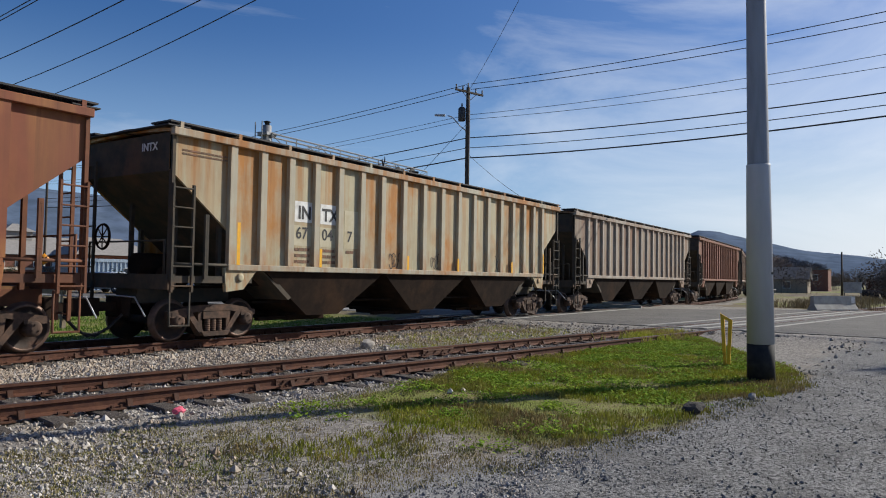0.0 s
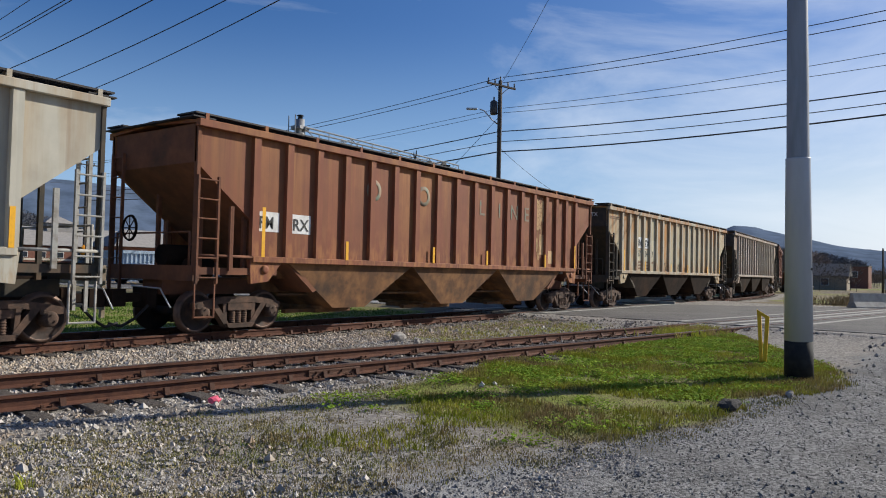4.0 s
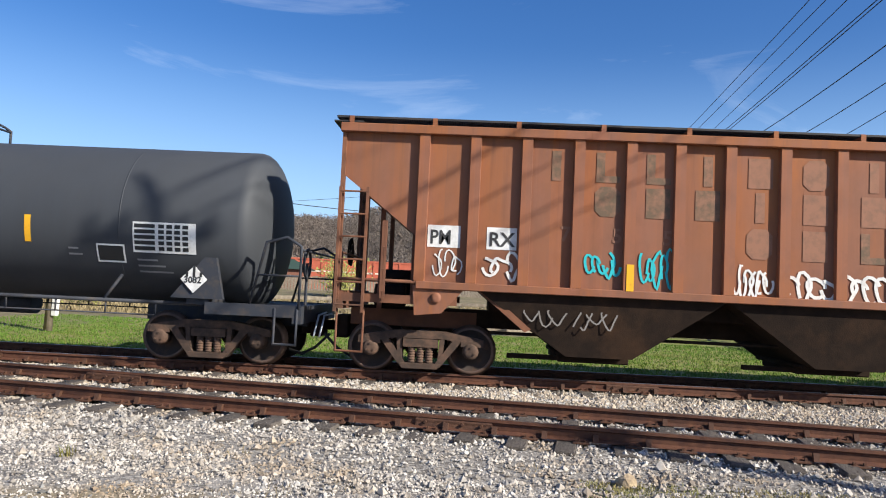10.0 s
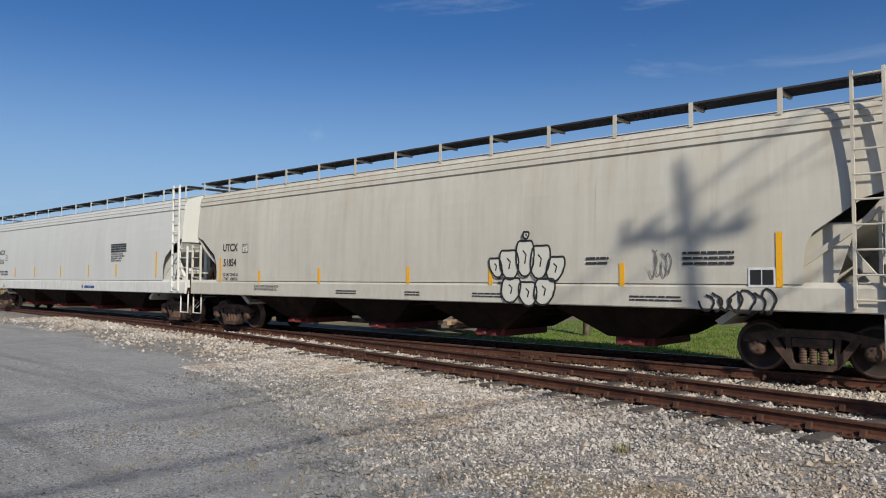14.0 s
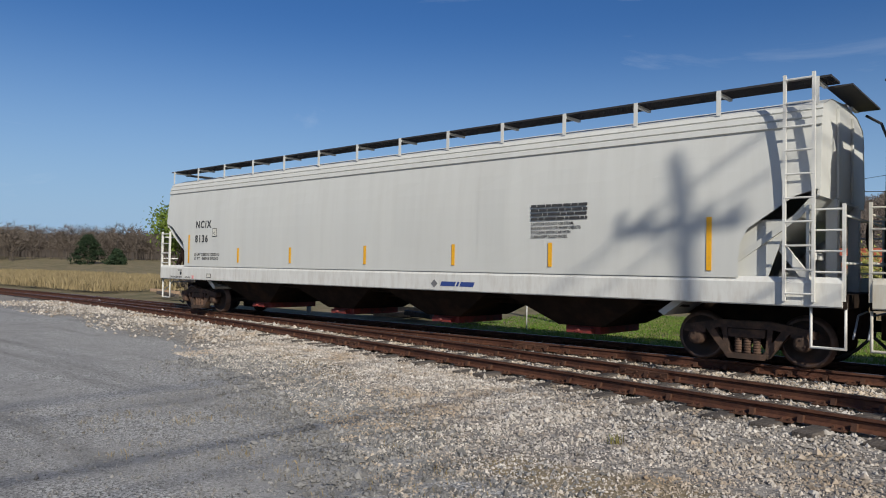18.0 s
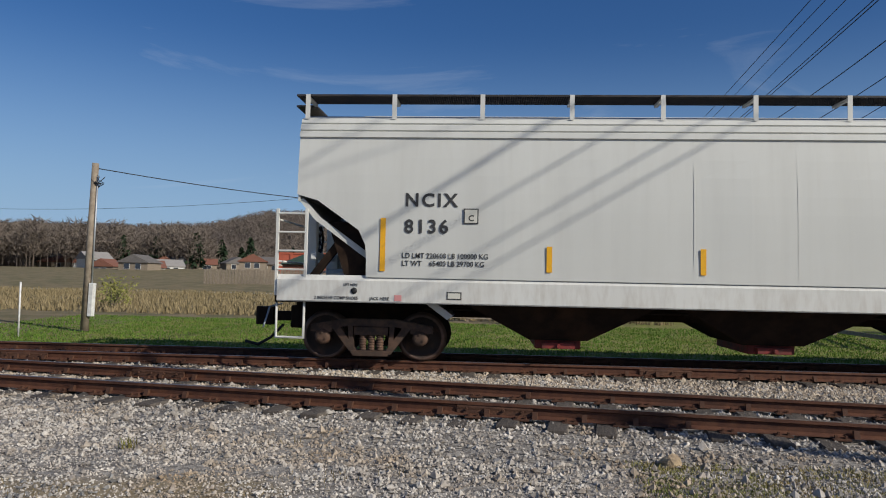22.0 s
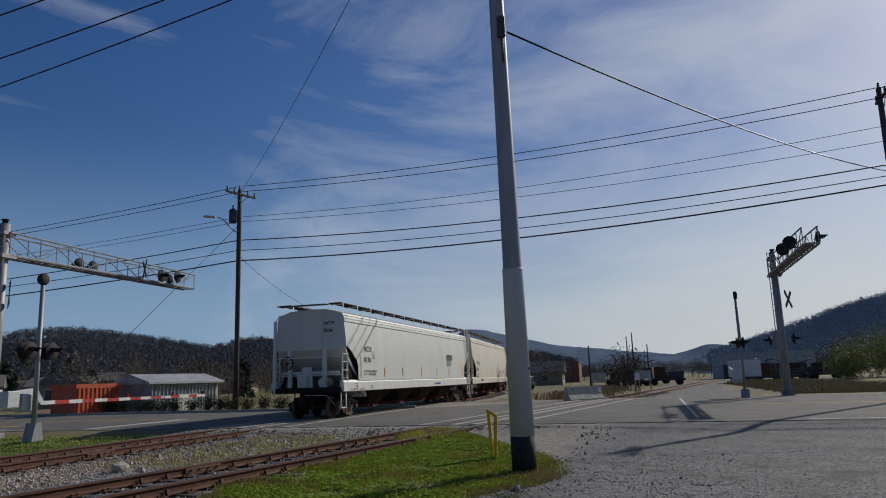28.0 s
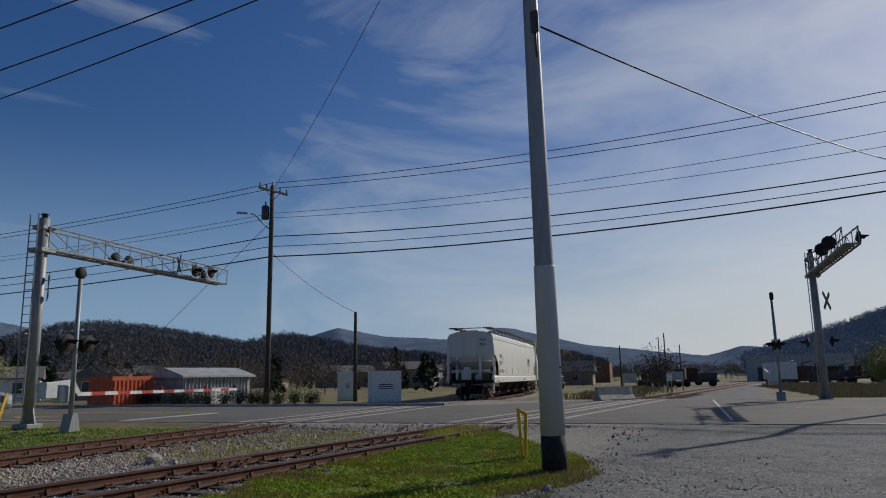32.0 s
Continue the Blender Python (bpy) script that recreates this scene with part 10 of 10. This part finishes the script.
# ---- ballast stones, gravel chips and grass ----
def stones(name, label, n, place, size, seed, material):
    """Angular stones strewn over the ground, in one mesh."""
    rng = np.random.default_rng(seed)
    base = np.array([(1, 0, 0), (-1, 0, 0), (0, 1, 0), (0, -1, 0), (0, 0, 1), (0, 0, -0.6), (0.6, 0.6, 0.55), (-0.6, 0.5, 0.5)])
    tri = np.array([(6, 0, 2), (6, 2, 4), (6, 4, 0), (7, 2, 1), (7, 4, 2), (7, 1, 4), (4, 1, 3), (4, 3, 0), (0, 5, 2), (2, 5, 1), (1, 5, 3), (3, 5, 0)])
    x, y, z, keep = place(rng, n)
    x, y, z = x[keep], y[keep], z[keep]
    z = z + ground_height(x, y)
    n = len(x)
    s = rng.lognormal(math.log(size), 0.35, n)[:, None]
    v = base[None] * (1 + rng.normal(0, 0.22, (n, 8, 3))) * s[:, :, None] * rng.uniform(0.6, 1.2, (n, 1, 3))
    a = rng.uniform(0, 6.283, n)
    ca, sa = np.cos(a)[:, None], np.sin(a)[:, None]
    v = np.stack([v[..., 0] * ca - v[..., 1] * sa, v[..., 0] * sa + v[..., 1] * ca, v[..., 2]], -1)
    v += np.stack([x, y, z + s[:, 0] * 0.25], -1)[:, None]
    f = (tri[None] + (np.arange(n) * 8)[:, None, None]).reshape(-1, 3)
    me = bpy.data.meshes.new(name)
    me.vertices.add(n * 8)
    me.vertices.foreach_set("co", v.reshape(-1).astype(np.float32))
    me.loops.add(len(f) * 3)
    me.loops.foreach_set("vertex_index", f.reshape(-1).astype(np.int32))
    me.polygons.add(len(f))
    me.polygons.foreach_set("use_smooth", np.zeros(len(f), bool))
    me.polygons.foreach_set("loop_start", (np.arange(len(f)) * 3).astype(np.int32))
    me.update(calc_edges=True)
    me.validate()
    me.materials.append(material)
    return tagged(new(name, me), label, "gravel", kind="stuff")


def on_ballast(x0, x1):
    def place(rng, n):
        x = rng.uniform(x0, x1, n)
        lo = lerp_table(x, LOT_EDGE) - 0.3
        y = lo + (15.4 - lo) * rng.random(n) ** 0.85
        d = np.minimum(np.abs(np.abs(y - TRACK_Y) - 0.7525), np.abs(np.abs(y - spur_np(x)) - 0.76))
        grass = (x > 4.2) & (x < 21) & (y < 6.4) & (y > 2.0)
        keep = (d > 0.09) & ~(grass & (rng.random(n) < 0.98)) & (rng.random(n) < 0.05 + (y - lo) / 3.2)
        between = (x > 12) & (y > 8.5) & (y < 12) & (rng.random(n) < 0.5)
        keep &= ~between
        # bare brown ground shows between the stones near the lot; the bed lies lower between the ties
        bare = np.sin(x * 1.1 + 2.0 * np.sin(y * 0.8)) > 0.1
        keep &= ~(bare & (y - lo < 2.4) & (rng.random(n) < 0.75))
        bed = np.minimum(np.abs(y - TRACK_Y), np.abs(y - spur_np(x))) < 1.36
        return x, y, np.where(bed, 0.008, 0.002), keep
    return place


stones("ballast_stones", "pale grey crushed ballast stones along the tracks", 110000, on_ballast(-14, 14), 0.0175, 3, M["ballast"])
stones("ballast_buff", "buff crushed ballast stones between the tracks", 36000, lambda rng, n: (lambda x, y: (x, y, np.full(n, 0.004), np.abs(np.abs(y - TRACK_Y) - 0.7525) > 0.09))(rng.uniform(-16, 21, n), rng.uniform(10.2, 13.2, n)), 0.02, 4, M["ballast_warm"])
stones("ballast_far", "pale ballast stones farther along the tracks", 26000, on_ballast(-34, -14), 0.034, 5, M["ballast"])
stones("ballast_far", "pale ballast stones near the road", 7000, on_ballast(14, 21.5), 0.03, 6, M["ballast"])


def on_lot(rng, n):
    x = rng.uniform(-9, 17, n)
    hi = lerp_table(x, LOT_EDGE) + 0.4
    y = hi - 5.0 * rng.random(n) ** 1.3
    thin = np.clip((17 - x) / 7, 0, 1) * (1 - ((hi - y) / 5.0) ** 1.5)
    return x, y, np.zeros(n), (np.hypot(x, y) > 1.4) & (rng.random(n) < thin * np.where(x > 6, 0.35, 1.0))


def fine_gravel(rng, n):
    x = rng.uniform(-13, 6, n)
    y = lerp_table(x, LOT_EDGE) - 0.4 + 3.6 * rng.random(n)
    grass = (x > 3.6) & (y > 2.8)
    return x, y, np.zeros(n), ~grass & (np.abs(y - spur_np(x)) > 1.0)


stones("gravel_chips", "fine pale gravel between the lot and the ballast", 65000, fine_gravel, 0.0095, 12, M["ballast"])
stones("gravel_chips", "small grey gravel chips over the lot", 70000, on_lot, 0.0085, 7, M["gravel"])
stones("gravel_chips", "larger loose chips along the lot's edge", 14000, lambda rng, n: (lambda x, q: (x, lerp_table(x, LOT_EDGE) + q, np.zeros(n), (x < 4) | (q < -0.1)))(rng.uniform(-12, 4, n), rng.normal(0.0, 0.6, n)), 0.016, 8, M["gravel"])

M["grass_dull"] = mat("dull half-dry grass", (0.22, 0.21, 0.07), 0.9, 0, (0.30, 0.22, 0.11), 2.2, (0.4, 0.65), (0.12, 0.15, 0.025), 0.9, (0.5, 0.7), jitter=0.35)
rnd = random.Random(31)
spots = []
while len(spots) < 11000:
    x = rnd.uniform(3.5, 20.8)
    lo = float(lerp_table(x, ((2.5, 5.0), (4.3, 3.8), (6.3, 2.8), (9.4, 2.1), (12, 1.5), (14, 1.9), (15.5, 2.6), (21.5, 5.8))))
    hi = float(lerp_table(x, ((2.5, 5.0), (4.3, 5.2), (5.6, 5.7), (7.7, 6.3), (10, 6.8), (16, 6.6), (20.5, 6.2), (21.5, 5.8))))
    y = rnd.uniform(lo, hi)
    if noise.noise(Vector((x * 0.8, y * 0.8, 3.0))) > (0.2 - 0.04 * (x - 4)) - 0.1 and rnd.random() < 0.02 + (x - 4.2) / 7 + (y - lo) / 14:
        spots.append((x, y, 0.0))
tufts("grass_patch", "short spring grass with clover beside the white pole", M["grass_blade"], spots, 32, 8, (0.02, 0.085), 0.0065, 0.05)
rd = random.Random(77)
spots = []
while len(spots) < 6500:
    x = rd.uniform(1.2, 13.0)
    lo = float(lerp_table(x, ((1.2, 4.6), (2.5, 4.0), (4.3, 3.2), (6.3, 2.4), (9.4, 1.9), (13, 1.7))))
    y = lo + (6.6 - lo) * rd.random() ** 1.2
    if (noise.noise(Vector((x * 1.1, y * 1.1, 8.0))) > -0.1 + 0.03 * (x - 4) or rd.random() < 0.4) and rd.random() < 1.1 - (x - 2) / 14:
        spots.append((x, y, 0.0))
tufts("dry_grass_patch", "thin olive and straw-brown grass fading into the gravel", M["grass_dull"], spots, 37, 8, (0.01, 0.035), 0.005, 0.06)
rc = random.Random(61)
pts = []
while len(pts) < 1800:
    x = rc.uniform(5.5, 20.5)
    y = rc.uniform(float(lerp_table(x, ((4.3, 3.8), (6.3, 2.8), (9.4, 2.1), (12, 1.5), (14, 1.9), (15.5, 2.6), (21.5, 5.8)))) + 0.3, 6.2)
    if rc.random() < 0.15 + (x - 5) / 14:
        if noise.noise(Vector((x * 1.1, y * 1.1, 5.0))) > 0.10 - 0.03 * (x - 6):
            pts += [Vector((x + rc.gauss(0, 0.16), y + rc.gauss(0, 0.16), 0.02)) for _ in range(4)]
M["clover"] = mat("bright clover leaves", (0.19, 0.32, 0.03), 0.9, 0, (0.33, 0.42, 0.05), 3, jitter=0.45, spec=0.1)
let_light_through(M["clover"], 0.22)
v, f = [], []
for _ in range(60000):
    p = rc.choice(pts)
    c = Vector((p.x + rc.gauss(0, 0.09), p.y + rc.gauss(0, 0.09), rc.uniform(0.012, 0.07)))
    t, q = rc.uniform(0, 6.283), rc.uniform(0.013, 0.028)
    u = Vector((math.cos(t), math.sin(t), rc.gauss(0, 0.35))) * q
    w = Vector((-math.sin(t), math.cos(t), rc.gauss(0, 0.35))) * q * 0.7
    i = len(v)
    v += [tuple(c - u), tuple(c + w), tuple(c + u), tuple(c - w)]
    f += [(i, i + 1, i + 2), (i, i + 2, i + 3)]
tagged(mesh_object("clover", v, f, M["clover"]), "bright green clover clumps in the grass patch", "clover", kind="stuff")
spots = [(rnd.gauss(19.3, 0.7), 6.1 + rnd.gauss(0, 0.3), 0.0) for _ in range(420)]
tufts("weed_clump", "taller green weeds along the spur rail", M["grass_blade"], spots, 33, 10, (0.08, 0.26), 0.012, 0.08)
spots = [(rnd.uniform(12.5, 20.8), rnd.uniform(8.6, 11.6), 0.0) for _ in range(700)]
tufts("verge_grass", "sparse grass between the two tracks", M["grass_blade"], spots, 34, 7, (0.03, 0.1), 0.007, 0.06)
spots = [(rnd.uniform(-16, 20.5), 15.8 + 11.5 * rnd.random(), -0.12) for _ in range(16000)]
spots = [(x, y, float(ground_height(np.array(x), np.array(y)))) for x, y, z in spots]
tufts("lawn_grass", "mown spring grass beyond the main track", M["lawn_blade"], spots, 35, 5, (0.03, 0.075), 0.014, 0.12)
spots = [(rnd.uniform(-8, 4), lerp_table(rnd.uniform(-8, 4), LOT_EDGE) + rnd.gauss(0.6, 0.5), 0.0) for _ in range(90)]
tufts("dry_weeds", "small dry weeds in the gravel", M["straw"], spots, 36, 12, (0.02, 0.07), 0.004, 0.12)
for k, (x, y) in enumerate(((4.6, 7.9), (2.3, 5.3), (-3.4, 6.4))):
    tufts("weed", "single weed growing by the rail", M["grass_blade"] if k != 0 else M["straw"], [(x, y, 0.0)] * 3, 40 + k, 10, (0.04, 0.12), 0.005, 0.04)


# ---- what moves ----
def rolled(t):
    return float(np.interp(t, [r[0] for r in ROLLED], [r[1] for r in ROLLED]))


def motions():
    for car, u, length in CARS:
        rows = []
        for t, s in ROLLED:
            back, front = u + s + 1.4, u + s + length - 1.4
            slope = (main_centre(front) - main_centre(back)) / (front - back)
            rows.append((t, pose(u + s, main_centre(back) - 1.4 * slope, 0, 0, 0, math.degrees(math.atan(slope)))))
        walk(car, rows)
    for k, (wheelset, x) in enumerate(WHEELSETS):
        rows = []
        for i in range(321):
            t = i * 0.1
            rows.append((t, pose(x, 0, RAIL_Z + 0.42, 0, math.degrees(rolled(t) / 0.42) + 37 * k, 0)))
        walk(wheelset, rows)


motions()
